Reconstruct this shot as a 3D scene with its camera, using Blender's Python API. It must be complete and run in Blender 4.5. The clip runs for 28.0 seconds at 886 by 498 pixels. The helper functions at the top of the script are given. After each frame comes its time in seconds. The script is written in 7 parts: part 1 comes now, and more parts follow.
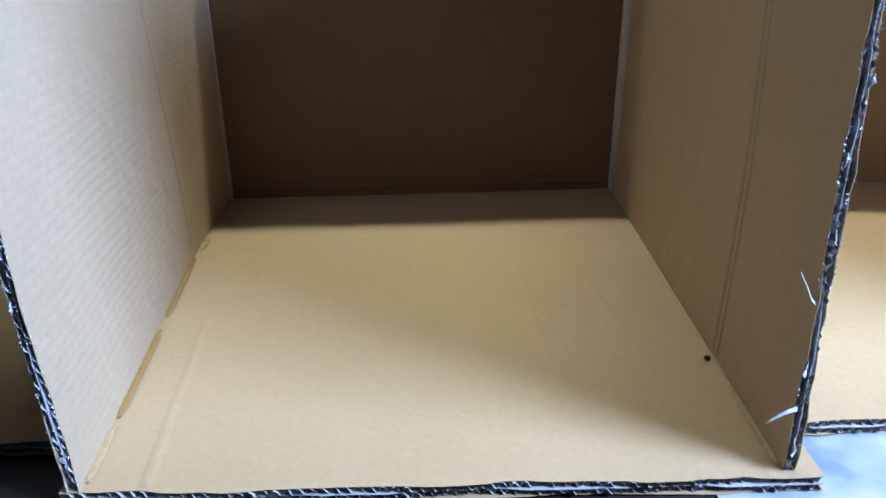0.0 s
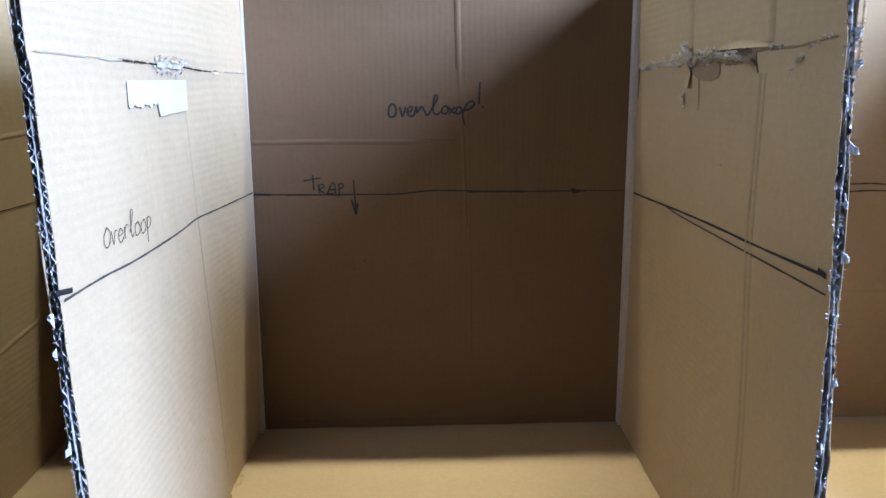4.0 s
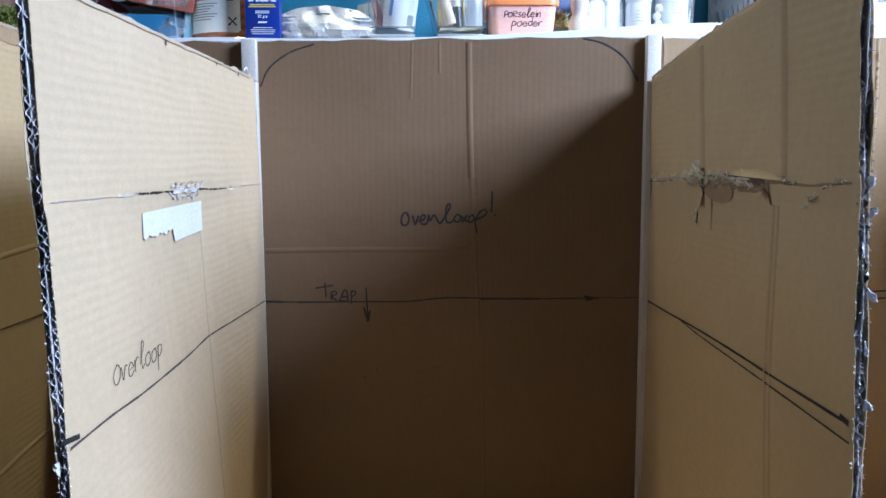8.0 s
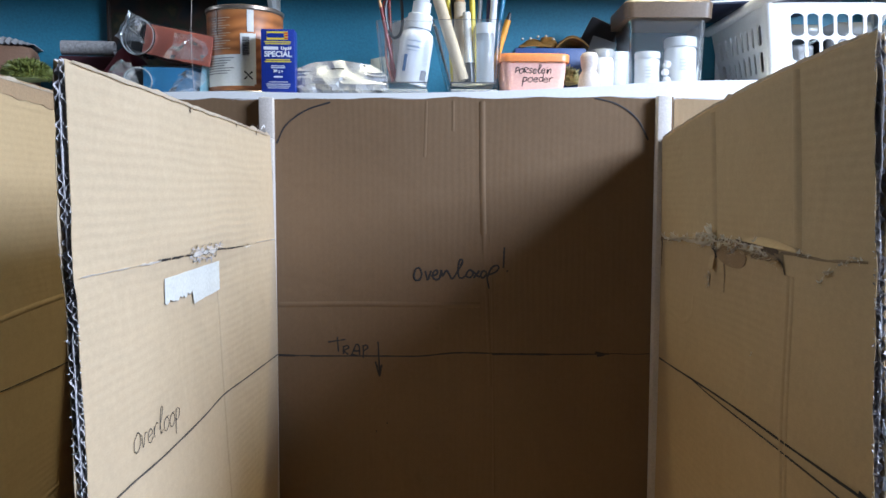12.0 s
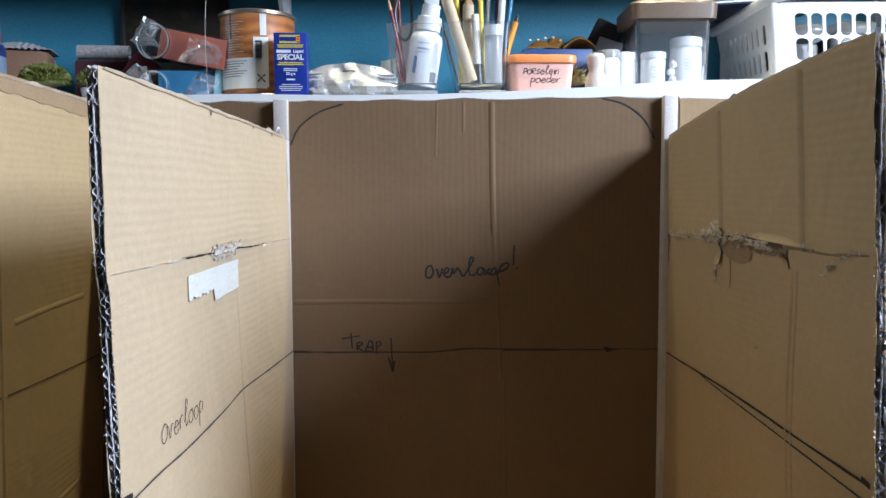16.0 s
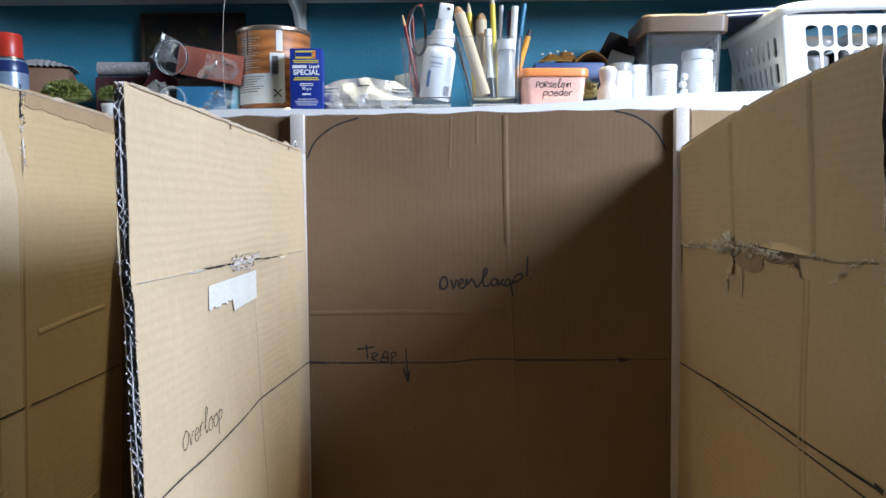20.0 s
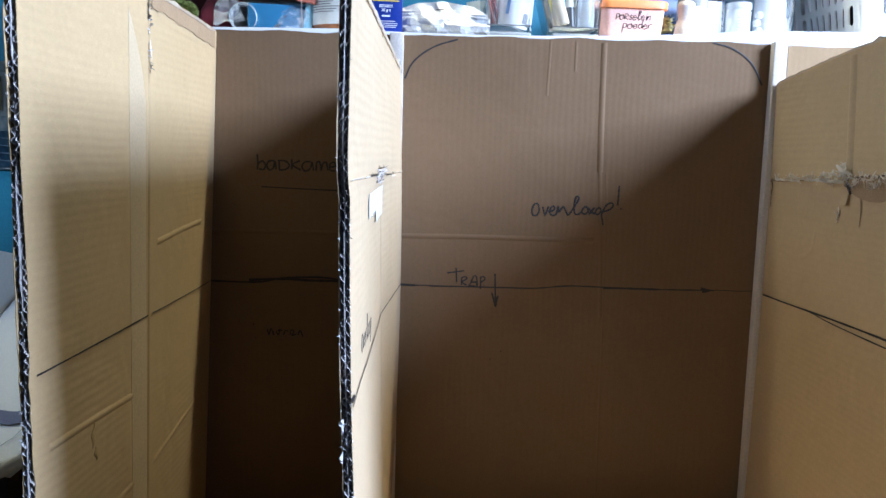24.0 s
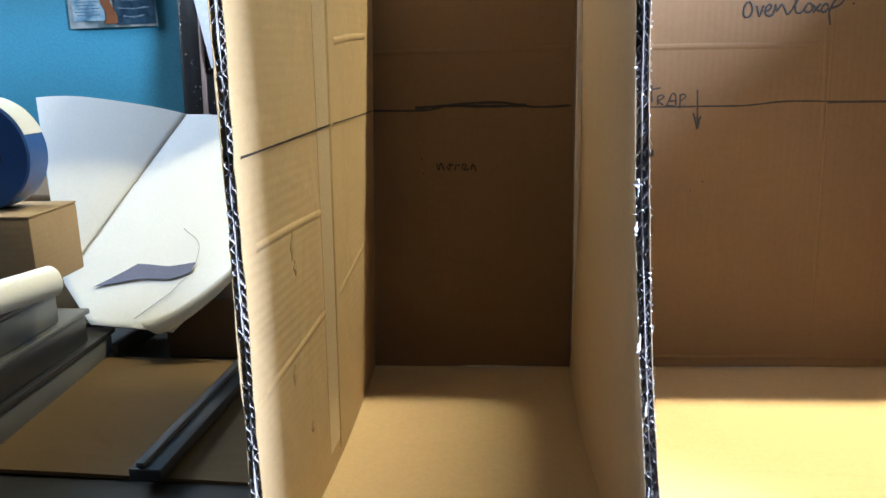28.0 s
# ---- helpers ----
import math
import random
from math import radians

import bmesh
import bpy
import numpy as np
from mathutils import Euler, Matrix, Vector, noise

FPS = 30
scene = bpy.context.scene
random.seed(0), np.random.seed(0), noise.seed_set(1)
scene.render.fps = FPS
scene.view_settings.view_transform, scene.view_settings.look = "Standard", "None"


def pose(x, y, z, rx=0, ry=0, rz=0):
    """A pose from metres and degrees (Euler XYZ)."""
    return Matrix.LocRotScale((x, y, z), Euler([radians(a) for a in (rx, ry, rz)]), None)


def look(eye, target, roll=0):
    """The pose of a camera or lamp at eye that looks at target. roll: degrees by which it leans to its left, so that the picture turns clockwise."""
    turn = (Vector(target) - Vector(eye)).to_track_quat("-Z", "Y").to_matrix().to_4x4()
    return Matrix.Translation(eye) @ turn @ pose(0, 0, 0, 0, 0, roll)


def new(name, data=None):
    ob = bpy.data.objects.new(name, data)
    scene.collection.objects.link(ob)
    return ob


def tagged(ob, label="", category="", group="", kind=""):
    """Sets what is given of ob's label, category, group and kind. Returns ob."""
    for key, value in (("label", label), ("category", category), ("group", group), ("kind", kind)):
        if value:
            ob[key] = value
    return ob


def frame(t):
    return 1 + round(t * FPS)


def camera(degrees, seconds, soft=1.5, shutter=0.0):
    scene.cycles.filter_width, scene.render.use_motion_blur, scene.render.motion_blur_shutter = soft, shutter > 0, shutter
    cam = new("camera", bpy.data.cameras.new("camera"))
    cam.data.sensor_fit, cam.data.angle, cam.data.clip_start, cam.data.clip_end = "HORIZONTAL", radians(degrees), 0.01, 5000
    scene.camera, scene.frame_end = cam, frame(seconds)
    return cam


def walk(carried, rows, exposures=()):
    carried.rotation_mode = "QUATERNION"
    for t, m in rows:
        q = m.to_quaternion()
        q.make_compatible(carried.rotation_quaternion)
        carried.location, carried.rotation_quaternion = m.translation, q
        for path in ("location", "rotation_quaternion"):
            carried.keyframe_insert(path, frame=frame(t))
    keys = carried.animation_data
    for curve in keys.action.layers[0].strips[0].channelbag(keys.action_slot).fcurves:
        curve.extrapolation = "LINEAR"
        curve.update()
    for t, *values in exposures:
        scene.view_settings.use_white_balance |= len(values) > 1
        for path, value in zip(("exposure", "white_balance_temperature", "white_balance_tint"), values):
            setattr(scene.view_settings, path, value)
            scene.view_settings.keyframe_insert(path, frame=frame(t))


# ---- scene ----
cam = camera(58.6, 28.0)
# seconds, eye, yaw, pitch, roll
ROWS = [
    (0, 0.0155, 0.0047, 0.3305, -2.66, -24.66, -0.58),
    (0.5, 0.0094, 0.0157, 0.3177, -2.48, -25.25, -0.28),
    (1, 0.0061, 0.0082, 0.3194, -1.90, -23.64, 0.04),
    (1.5, 0.0018, 0.0013, 0.3255, -2.44, -21.56, 0.09),
    (2, 0.0001, -0.0103, 0.3471, -3.03, -19.39, -0.39),
    (2.5, -0.0003, -0.0302, 0.3706, -2.69, -17.08, -0.82),
    (3, -0.0009, -0.0276, 0.3853, -2.35, -15.36, -0.70),
    (3.5, -0.0039, -0.0350, 0.4008, -2.27, -13.62, -0.47),
    (4, -0.0028, -0.0505, 0.4193, -2.32, -11.59, -0.30),
    (4.5, -0.0048, -0.0461, 0.4345, -2.05, -9.37, -0.66),
    (6.5, -0.0071, -0.0492, 0.4678, -1.66, -6.46, -0.69),
    (7, -0.0025, -0.0348, 0.4663, -0.09, -6.44, -0.41),
    (7.5, -0.0023, -0.0347, 0.4648, 0.90, -6.80, -0.48),
    (8, -0.0018, -0.0392, 0.4650, -1.41, -6.68, -0.33),
    (8.5, -0.0042, -0.0433, 0.4642, -3.02, -6.81, -0.64),
    (9, -0.0086, -0.0462, 0.4613, -1.41, -6.43, -0.45),
    (9.5, -0.0097, -0.0468, 0.4631, -0.92, -6.41, -0.28),
    (10, -0.0115, -0.0464, 0.4677, -0.74, -6.03, -0.33),
    (10.5, -0.0152, -0.0511, 0.4818, -1.07, -5.36, -0.28),
    (11, -0.0145, -0.0519, 0.4867, -1.23, -4.59, -0.05),
    (11.5, -0.0165, -0.0457, 0.4885, -1.20, -4.35, 0.07),
    (12, -0.0138, -0.0435, 0.4910, -1.26, -4.24, 0.11),
    (12.5, -0.0160, -0.0409, 0.4897, -0.94, -5.20, 0.14),
    (14.5, -0.0192, -0.0552, 0.4899, -1.19, -4.72, 0.24),
    (15, -0.0190, -0.0560, 0.4909, -0.70, -4.56, -0.01),
    (15.5, -0.0189, -0.0607, 0.4901, -0.80, -4.61, -0.21),
    (16, -0.0204, -0.0631, 0.4898, -0.83, -4.22, -0.25),
    (16.5, -0.0209, -0.0615, 0.4897, -0.33, -4.35, -0.24),
    (17, -0.0202, -0.0615, 0.4886, -0.36, -4.31, -0.23),
    (17.5, -0.0210, -0.0650, 0.4873, -0.40, -4.66, 0.17),
    (18, -0.0234, -0.0607, 0.4879, -0.35, -4.36, 0.42),
    (18.5, -0.0239, -0.0654, 0.4869, 0.19, -3.81, -0.13),
    (19, -0.0225, -0.0731, 0.4878, 0.10, -3.10, -0.10),
    (19.5, -0.0235, -0.0720, 0.4883, 0.07, -3.06, -0.20),
    (20, -0.0221, -0.0738, 0.4877, 0.10, -3.22, -0.49),
    (20.5, -0.0245, -0.0734, 0.4860, 0.21, -4.23, -0.73),
    (22.5, -0.0515, -0.0777, 0.4800, -0.68, -5.38, -0.71),
    (23, -0.0999, -0.0797, 0.4702, -0.94, -5.85, -0.05),
    (23.5, -0.1487, -0.0770, 0.4686, -0.47, -6.19, 0.56),
    (24, -0.1757, -0.0774, 0.4590, -2.44, -6.97, 1.55),
    (24.5, -0.2282, -0.0627, 0.4504, -1.66, -7.05, 1.38),
    (25, -0.2651, -0.0508, 0.4371, -0.39, -7.44, 1.57),
    (25.5, -0.2825, -0.0386, 0.4270, 1.05, -9.21, 1.12),
    (26, -0.2885, -0.0219, 0.3993, 2.22, -11.54, 0.91),
    (26.5, -0.2785, 0.0088, 0.3621, 3.34, -13.44, -0.68),
    (27, -0.2914, 0.0424, 0.3460, 2.53, -16.30, -0.86),
    (27.5, -0.2950, 0.0333, 0.3367, 3.07, -15.03, -0.61),
    (28, -0.2887, 0.0152, 0.3479, 3.60, -13.38, -1.24),
]
EXPO = [(0.0, -0.52, 4680, 10), (1.0, -0.52, 4720, 10), (2.0, -0.24, 4700, 10), (4.0, -0.06, 4950, 10), (6.5, -0.48, 5350, 10), (10.0, -0.52, 5150, 10), (11.0, -0.62, 5750, 10), (20.0, -0.60, 6050, 10), (22.0, -0.50, 5850, 10), (23.0, -0.48, 5250, 10),
        (24.0, -0.05, 5400, 10), (25.0, 0.70, 5350, 10), (26.0, 1.24, 6000, 10), (27.0, 1.30, 5950, 10), (28.0, 1.30, 5950, 10)]
walk(cam, [(t, pose(x, y, z, 90 + pitch, 0, yaw) @ pose(0, 0, 0, 0, 0, roll)) for t, x, y, z, yaw, pitch, roll in ROWS], EXPO)

# ---- light ----
world = bpy.data.worlds.new("world")
scene.world = world
world.use_nodes = True
wn = world.node_tree.nodes
sky = wn.new("ShaderNodeTexSky")
sky.sky_type, sky.sun_disc, sky.sun_elevation, sky.sun_rotation = "NISHITA", False, radians(35), radians(70)
world.node_tree.links.new(sky.outputs[0], wn["Background"].inputs[0])
wn["Background"].inputs[1].default_value = 0.05

window_light = bpy.data.lights.new("window_light", "AREA")
window_light.shape, window_light.size, window_light.size_y = "RECTANGLE", 0.62, 0.66
window_light.energy, window_light.color = 128.0, (0.76, 0.85, 1.0)
new("window_light", window_light).matrix_world = look((1.46, -0.07, 1.28), (0.0, 0.64, 0.32))

# Fill from an assumed west opening, added to brighten the papers.
west_light = bpy.data.lights.new("west_window_light", "AREA")
west_light.shape, west_light.size, west_light.size_y = "RECTANGLE", 0.36, 0.80
west_light.energy, west_light.color = 13.0, (0.78, 0.90, 1.0)
new("west_window_light", west_light).matrix_world = look((-1.96, 0.92, 1.28), (-0.75, 0.98, 0.2))

# a long lamp under the ceiling, parallel to the shelves
ceiling_lamp = bpy.data.lights.new("ceiling_lamp", "AREA")
ceiling_lamp.shape, ceiling_lamp.size, ceiling_lamp.size_y = "RECTANGLE", 0.8, 0.05
ceiling_lamp.energy, ceiling_lamp.color, ceiling_lamp.spread = 13.5, (1.0, 0.87, 0.51), radians(84)
new("ceiling_lamp", ceiling_lamp).matrix_world = look((0.30, 1.085, 1.90), (0.30, 1.0845, 0.0))


# ---- materials ----
def material(name, rough=0.6, metal=0.0):
    m = bpy.data.materials.new(name)
    m.use_nodes = True
    b = m.node_tree.nodes["Principled BSDF"]
    b.inputs["Roughness"].default_value, b.inputs["Metallic"].default_value = rough, metal
    return m, m.node_tree.nodes, m.node_tree.links, b


def mottled(name, a, c, scale=30.0, rough=0.6, metal=0.0, bump=0.0, fine=400.0, detail=4.0):
    """Two colours mixed by noise at one scale, with a finer grain in the roughness and the relief."""
    m, n, l, b = material(name, rough, metal)
    co = n.new("ShaderNodeTexCoord")
    big, small, ramp = n.new("ShaderNodeTexNoise"), n.new("ShaderNodeTexNoise"), n.new("ShaderNodeMixRGB")
    big.inputs["Scale"].default_value, small.inputs["Scale"].default_value = scale, fine
    big.inputs["Detail"].default_value, small.inputs["Detail"].default_value = detail, 3.0
    l.new(co.outputs["Object"], big.inputs["Vector"]), l.new(co.outputs["Object"], small.inputs["Vector"])
    ramp.inputs[1].default_value, ramp.inputs[2].default_value = (*a, 1), (*c, 1)
    l.new(big.outputs["Fac"], ramp.inputs[0])
    grain = n.new("ShaderNodeMixRGB")
    grain.blend_type, grain.inputs[0].default_value = "OVERLAY", 0.25
    l.new(ramp.outputs[0], grain.inputs[1]), l.new(small.outputs["Fac"], grain.inputs[2])
    l.new(grain.outputs[0], b.inputs["Base Color"])
    if bump:
        bp = n.new("ShaderNodeBump")
        bp.inputs["Strength"].default_value, bp.inputs["Distance"].default_value = bump, 0.001
        l.new(small.outputs["Fac"], bp.inputs["Height"])
        l.new(bp.outputs[0], b.inputs["Normal"])
    return m


def kraft(name, axis, a=(0.475, 0.348, 0.200), c=(0.415, 0.298, 0.164), flute=0.0072, wash=0.085, stain=0.16):
    """Brown corrugated liner: fibre flecks, broad blotches, and the washboard of the flutes crossing the given axis."""
    m, n, l, b = material(name, 0.68)
    b.inputs["Specular IOR Level"].default_value = 0.18
    co, sep = n.new("ShaderNodeTexCoord"), n.new("ShaderNodeSeparateXYZ")
    l.new(co.outputs["Object"], sep.inputs[0])
    blotch, fibre, speck = n.new("ShaderNodeTexNoise"), n.new("ShaderNodeTexNoise"), n.new("ShaderNodeTexNoise")
    stretch = n.new("ShaderNodeMapping")
    stretch.inputs["Scale"].default_value = (300, 300, 900) if axis == "Z" else (900, 300, 300)
    l.new(co.outputs["Object"], stretch.inputs[0]), l.new(stretch.outputs[0], fibre.inputs["Vector"])
    fibre.inputs["Scale"].default_value, fibre.inputs["Detail"].default_value = 1.0, 5.0
    blotch.inputs["Scale"].default_value, blotch.inputs["Detail"].default_value = 7.0, 5.0
    speck.inputs["Scale"].default_value, speck.inputs["Detail"].default_value = 160.0, 6.0
    for q in (blotch, speck):
        l.new(co.outputs["Object"], q.inputs["Vector"])
    mix, grain, mark = n.new("ShaderNodeMixRGB"), n.new("ShaderNodeMixRGB"), n.new("ShaderNodeMixRGB")
    mix.inputs[1].default_value, mix.inputs[2].default_value = (*a, 1), (*c, 1)
    l.new(blotch.outputs["Fac"], mix.inputs[0])
    grain.blend_type, grain.inputs[0].default_value = "OVERLAY", 0.10
    l.new(mix.outputs[0], grain.inputs[1]), l.new(fibre.outputs["Fac"], grain.inputs[2])
    mark.blend_type, mark.inputs[0].default_value = "OVERLAY", stain * 0.5
    l.new(grain.outputs[0], mark.inputs[1]), l.new(speck.outputs["Fac"], mark.inputs[2])
    wave, warp = n.new("ShaderNodeMath"), n.new("ShaderNodeMath")
    warp.operation, warp.inputs[1].default_value = "MULTIPLY", 2 * math.pi / flute
    bend, moved, lean = n.new("ShaderNodeTexNoise"), n.new("ShaderNodeMath"), n.new("ShaderNodeVectorMath")
    lean.operation, lean.inputs[1].default_value = "MULTIPLY", (9.0, 9.0, 28.0) if axis == "Z" else (28.0, 9.0, 9.0)
    l.new(co.outputs["Object"], lean.inputs[0]), l.new(lean.outputs[0], bend.inputs["Vector"])
    bend.inputs["Scale"].default_value, bend.inputs["Detail"].default_value = 1.0, 2.0
    moved.operation, moved.inputs[1].default_value = "MULTIPLY_ADD", 0.0090
    l.new(bend.outputs["Fac"], moved.inputs[0]), l.new(sep.outputs[axis], moved.inputs[2])
    l.new(moved.outputs[0], warp.inputs[0])
    wave.operation = "SINE"
    l.new(warp.outputs[0], wave.inputs[0])
    weak = n.new("ShaderNodeMath")
    weak.operation = "MULTIPLY"
    patch = n.new("ShaderNodeTexNoise")
    patch.inputs["Scale"].default_value = 5.0
    l.new(co.outputs["Object"], patch.inputs["Vector"])
    strong = n.new("ShaderNodeMapRange")
    strong.inputs["From Min"].default_value, strong.inputs["From Max"].default_value, strong.inputs["To Min"].default_value = 0.34, 0.66, 0.15
    l.new(patch.outputs["Fac"], strong.inputs["Value"])
    l.new(wave.outputs[0], weak.inputs[0]), l.new(strong.outputs[0], weak.inputs[1])
    # the liner is a shade darker where the flutes are glued behind it
    band, lines = n.new("ShaderNodeMapRange"), n.new("ShaderNodeMixRGB")
    band.inputs["From Min"].default_value, band.inputs["To Min"].default_value, band.inputs["To Max"].default_value = -1.0, 1.0 - wash * 0.12, 1.0 + wash * 0.06
    l.new(weak.outputs[0], band.inputs["Value"])
    lines.blend_type, lines.inputs[0].default_value = "MULTIPLY", 1.0
    l.new(mark.outputs[0], lines.inputs[1]), l.new(band.outputs[0], lines.inputs[2])
    l.new(lines.outputs[0], b.inputs["Base Color"])
    add = n.new("ShaderNodeMath")
    add.operation, add.inputs[2].default_value = "MULTIPLY_ADD", 0.0
    add.inputs[1].default_value = 0.35
    l.new(fibre.outputs["Fac"], add.inputs[0]), l.new(weak.outputs[0], add.inputs[2])
    bp = n.new("ShaderNodeBump")
    bp.inputs["Strength"].default_value, bp.inputs["Distance"].default_value = wash, 0.0006
    l.new(add.outputs[0], bp.inputs["Height"])
    buckle, bp2 = n.new("ShaderNodeTexNoise"), n.new("ShaderNodeBump")
    buckle.inputs["Scale"].default_value, buckle.inputs["Detail"].default_value, buckle.inputs["Distortion"].default_value = 13.0, 2.0, 0.8
    l.new(co.outputs["Object"], buckle.inputs["Vector"])
    bp2.inputs["Strength"].default_value, bp2.inputs["Distance"].default_value = 0.22, 0.008
    l.new(buckle.outputs["Fac"], bp2.inputs["Height"]), l.new(bp.outputs[0], bp2.inputs["Normal"])
    l.new(bp2.outputs[0], b.inputs["Normal"])
    return m


def clear(name, tint=(0.93, 0.96, 0.97), gloss=0.12, haze=0.05):
    """Thin clear plastic: mostly see-through, a little shine and a little milkiness."""
    m = bpy.data.materials.new(name)
    m.use_nodes = True
    n, l = m.node_tree.nodes, m.node_tree.links
    n.remove(n["Principled BSDF"])
    tr, gl, df, a, c = (n.new(k) for k in ("ShaderNodeBsdfTransparent", "ShaderNodeBsdfGlossy", "ShaderNodeBsdfDiffuse", "ShaderNodeMixShader", "ShaderNodeMixShader"))
    tr.inputs[0].default_value, gl.inputs["Roughness"].default_value = (*tint, 1), 0.08
    df.inputs[0].default_value = (0.85, 0.87, 0.88, 1)
    fr, ad = n.new("ShaderNodeFresnel"), n.new("ShaderNodeMath")
    fr.inputs[0].default_value = 1.3
    ad.inputs[1].default_value = gloss * 0.4
    l.new(fr.outputs[0], ad.inputs[0])
    l.new(ad.outputs[0], a.inputs[0]), l.new(tr.outputs[0], a.inputs[1]), l.new(gl.outputs[0], a.inputs[2])
    c.inputs[0].default_value = haze
    l.new(a.outputs[0], c.inputs[1]), l.new(df.outputs[0], c.inputs[2])
    l.new(c.outputs[0], n["Material Output"].inputs[0])
    return m


KRAFT_Z = kraft("kraft_across_z", "Z")
# Back panels: darker board, with the warm shade there also mixed into its colour.
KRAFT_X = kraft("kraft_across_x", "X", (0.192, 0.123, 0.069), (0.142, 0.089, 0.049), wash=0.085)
# Paler copy of KRAFT_Z: cool window light on the left wall is mixed in.
KRAFT_WINDOW_LIT = kraft("kraft_pale", "Z", (0.480, 0.372, 0.250), (0.420, 0.322, 0.210), wash=0.12)
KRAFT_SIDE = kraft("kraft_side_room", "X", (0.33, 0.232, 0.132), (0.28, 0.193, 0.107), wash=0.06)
KRAFT_FLOOR = kraft("kraft_floor", "X", wash=0.04)
FLUTE = mottled("fluting_paper", (0.56, 0.53, 0.54), (0.37, 0.35, 0.355), 60, 0.85, 0, 0.4)
TORN = mottled("torn_fibre", (0.70, 0.66, 0.61), (0.54, 0.49, 0.43), 120, 0.9, 0, 0.5)
INK = mottled("marker_ink", (0.009, 0.008, 0.009), (0.022, 0.019, 0.020), 90, 0.6)
PENCIL = mottled("thin_ink", (0.030, 0.025, 0.022), (0.060, 0.050, 0.042), 150, 0.9)
WHITE_PAPER = mottled("white_paper", (0.80, 0.80, 0.79), (0.73, 0.73, 0.73), 20, 0.75, 0, 0.1)
WHITE_PAINT = mottled("white_paint", (0.80, 0.79, 0.77), (0.70, 0.68, 0.65), 14, 0.45, 0, 0.15)
BLUE_WALL = mottled("blue_wall_paint", (0.034, 0.190, 0.285), (0.042, 0.215, 0.315), 5, 0.55, 0, 0.3, 260)
# Unseen walls and ceiling, made near black to hold back bounced light.
ROOM_WALL = mottled("room_wall_paint", (0.07, 0.068, 0.065), (0.056, 0.054, 0.052), 3, 0.8, 0, 0.2)
GLUE = mottled("dried_glue", (0.27, 0.155, 0.042), (0.36, 0.24, 0.09), 60, 0.18, 0, 0.3)
# Brown that paints the shade of a seam groove the flat wall lacks.
GROOVE_SHADE = mottled("bruised_liner", (0.17, 0.115, 0.065), (0.26, 0.18, 0.10), 140, 0.85)
SEAM_DARK = mottled("seam_dark", (0.075, 0.05, 0.033), (0.12, 0.08, 0.05), 90, 0.85)
SCRAP = mottled("label_remnant", (0.60, 0.60, 0.57), (0.50, 0.49, 0.46), 40, 0.75, 0, 0.15)
GLUE_CLEAR = mottled("clear_glue", (0.42, 0.30, 0.15), (0.48, 0.36, 0.20), 80, 0.12)
VOID_FILL_GREY = mottled("core_grey", (0.34, 0.33, 0.36), (0.15, 0.145, 0.16), 160, 0.9)
CARD_HOLE = mottled("inner_card", (0.27, 0.17, 0.085), (0.20, 0.12, 0.06), 60, 0.8)
DARK_WOOD = mottled("dark_table", (0.016, 0.015, 0.014), (0.028, 0.026, 0.024), 20, 0.5, 0, 0.2)
GREY_PLASTIC = mottled("grey_plastic", (0.10, 0.105, 0.11), (0.07, 0.07, 0.075), 25, 0.35, 0, 0.1)
BLACK_PLASTIC = mottled("black_plastic", (0.014, 0.014, 0.016), (0.025, 0.025, 0.028), 40, 0.35)
STEEL = mottled("steel", (0.55, 0.55, 0.56), (0.42, 0.42, 0.43), 60, 0.3, 1.0)
WHITE_PLASTIC = mottled("white_plastic", (0.80, 0.80, 0.79), (0.74, 0.74, 0.73), 20, 0.32)
CLEAR = clear("clear_plastic", (0.985, 0.99, 0.99), 0.06, 0.03)
CLEAR_FILM = clear("clear_film", (0.985, 0.99, 0.99), 0.06, 0.012)
FROSTED = clear("frosted_plastic", (0.8, 0.82, 0.84), 0.1, 0.3)


def plain(name, rgb, rough=0.45, metal=0.0, vary=0.85, scale=40, bump=0.0):
    return mottled(name, rgb, tuple(v * vary for v in rgb), scale, rough, metal, bump)


def patchy(name, colours, scale=30.0, rough=0.4, detail=5.0, bump=0.0):
    """Irregular patches in several colours, as of a dark painting or a crumpled print."""
    m, n, l, b = material(name, rough)
    co, ns, rp = n.new("ShaderNodeTexCoord"), n.new("ShaderNodeTexNoise"), n.new("ShaderNodeValToRGB")
    ns.inputs["Scale"].default_value, ns.inputs["Detail"].default_value = scale, detail
    l.new(co.outputs["Object"], ns.inputs["Vector"]), l.new(ns.outputs["Fac"], rp.inputs[0])
    e = rp.color_ramp.elements
    while len(e) < len(colours):
        e.new(0.5)
    for k, c in enumerate(colours):
        e[k].position, e[k].color = 0.34 + 0.32 * k / (len(colours) - 1), (*c, 1)
    l.new(rp.outputs[0], b.inputs["Base Color"])
    if bump:
        bp = n.new("ShaderNodeBump")
        bp.inputs["Strength"].default_value, bp.inputs["Distance"].default_value = bump, 0.004
        l.new(ns.outputs["Fac"], bp.inputs["Height"]), l.new(bp.outputs[0], b.inputs["Normal"])
    return m


TABLE_CLOTH = patchy("printed_oilcloth", ((0.20, 0.25, 0.33), (0.33, 0.36, 0.41), (0.44, 0.44, 0.46), (0.46, 0.30, 0.33)), 16.0, 0.4, 3.0)


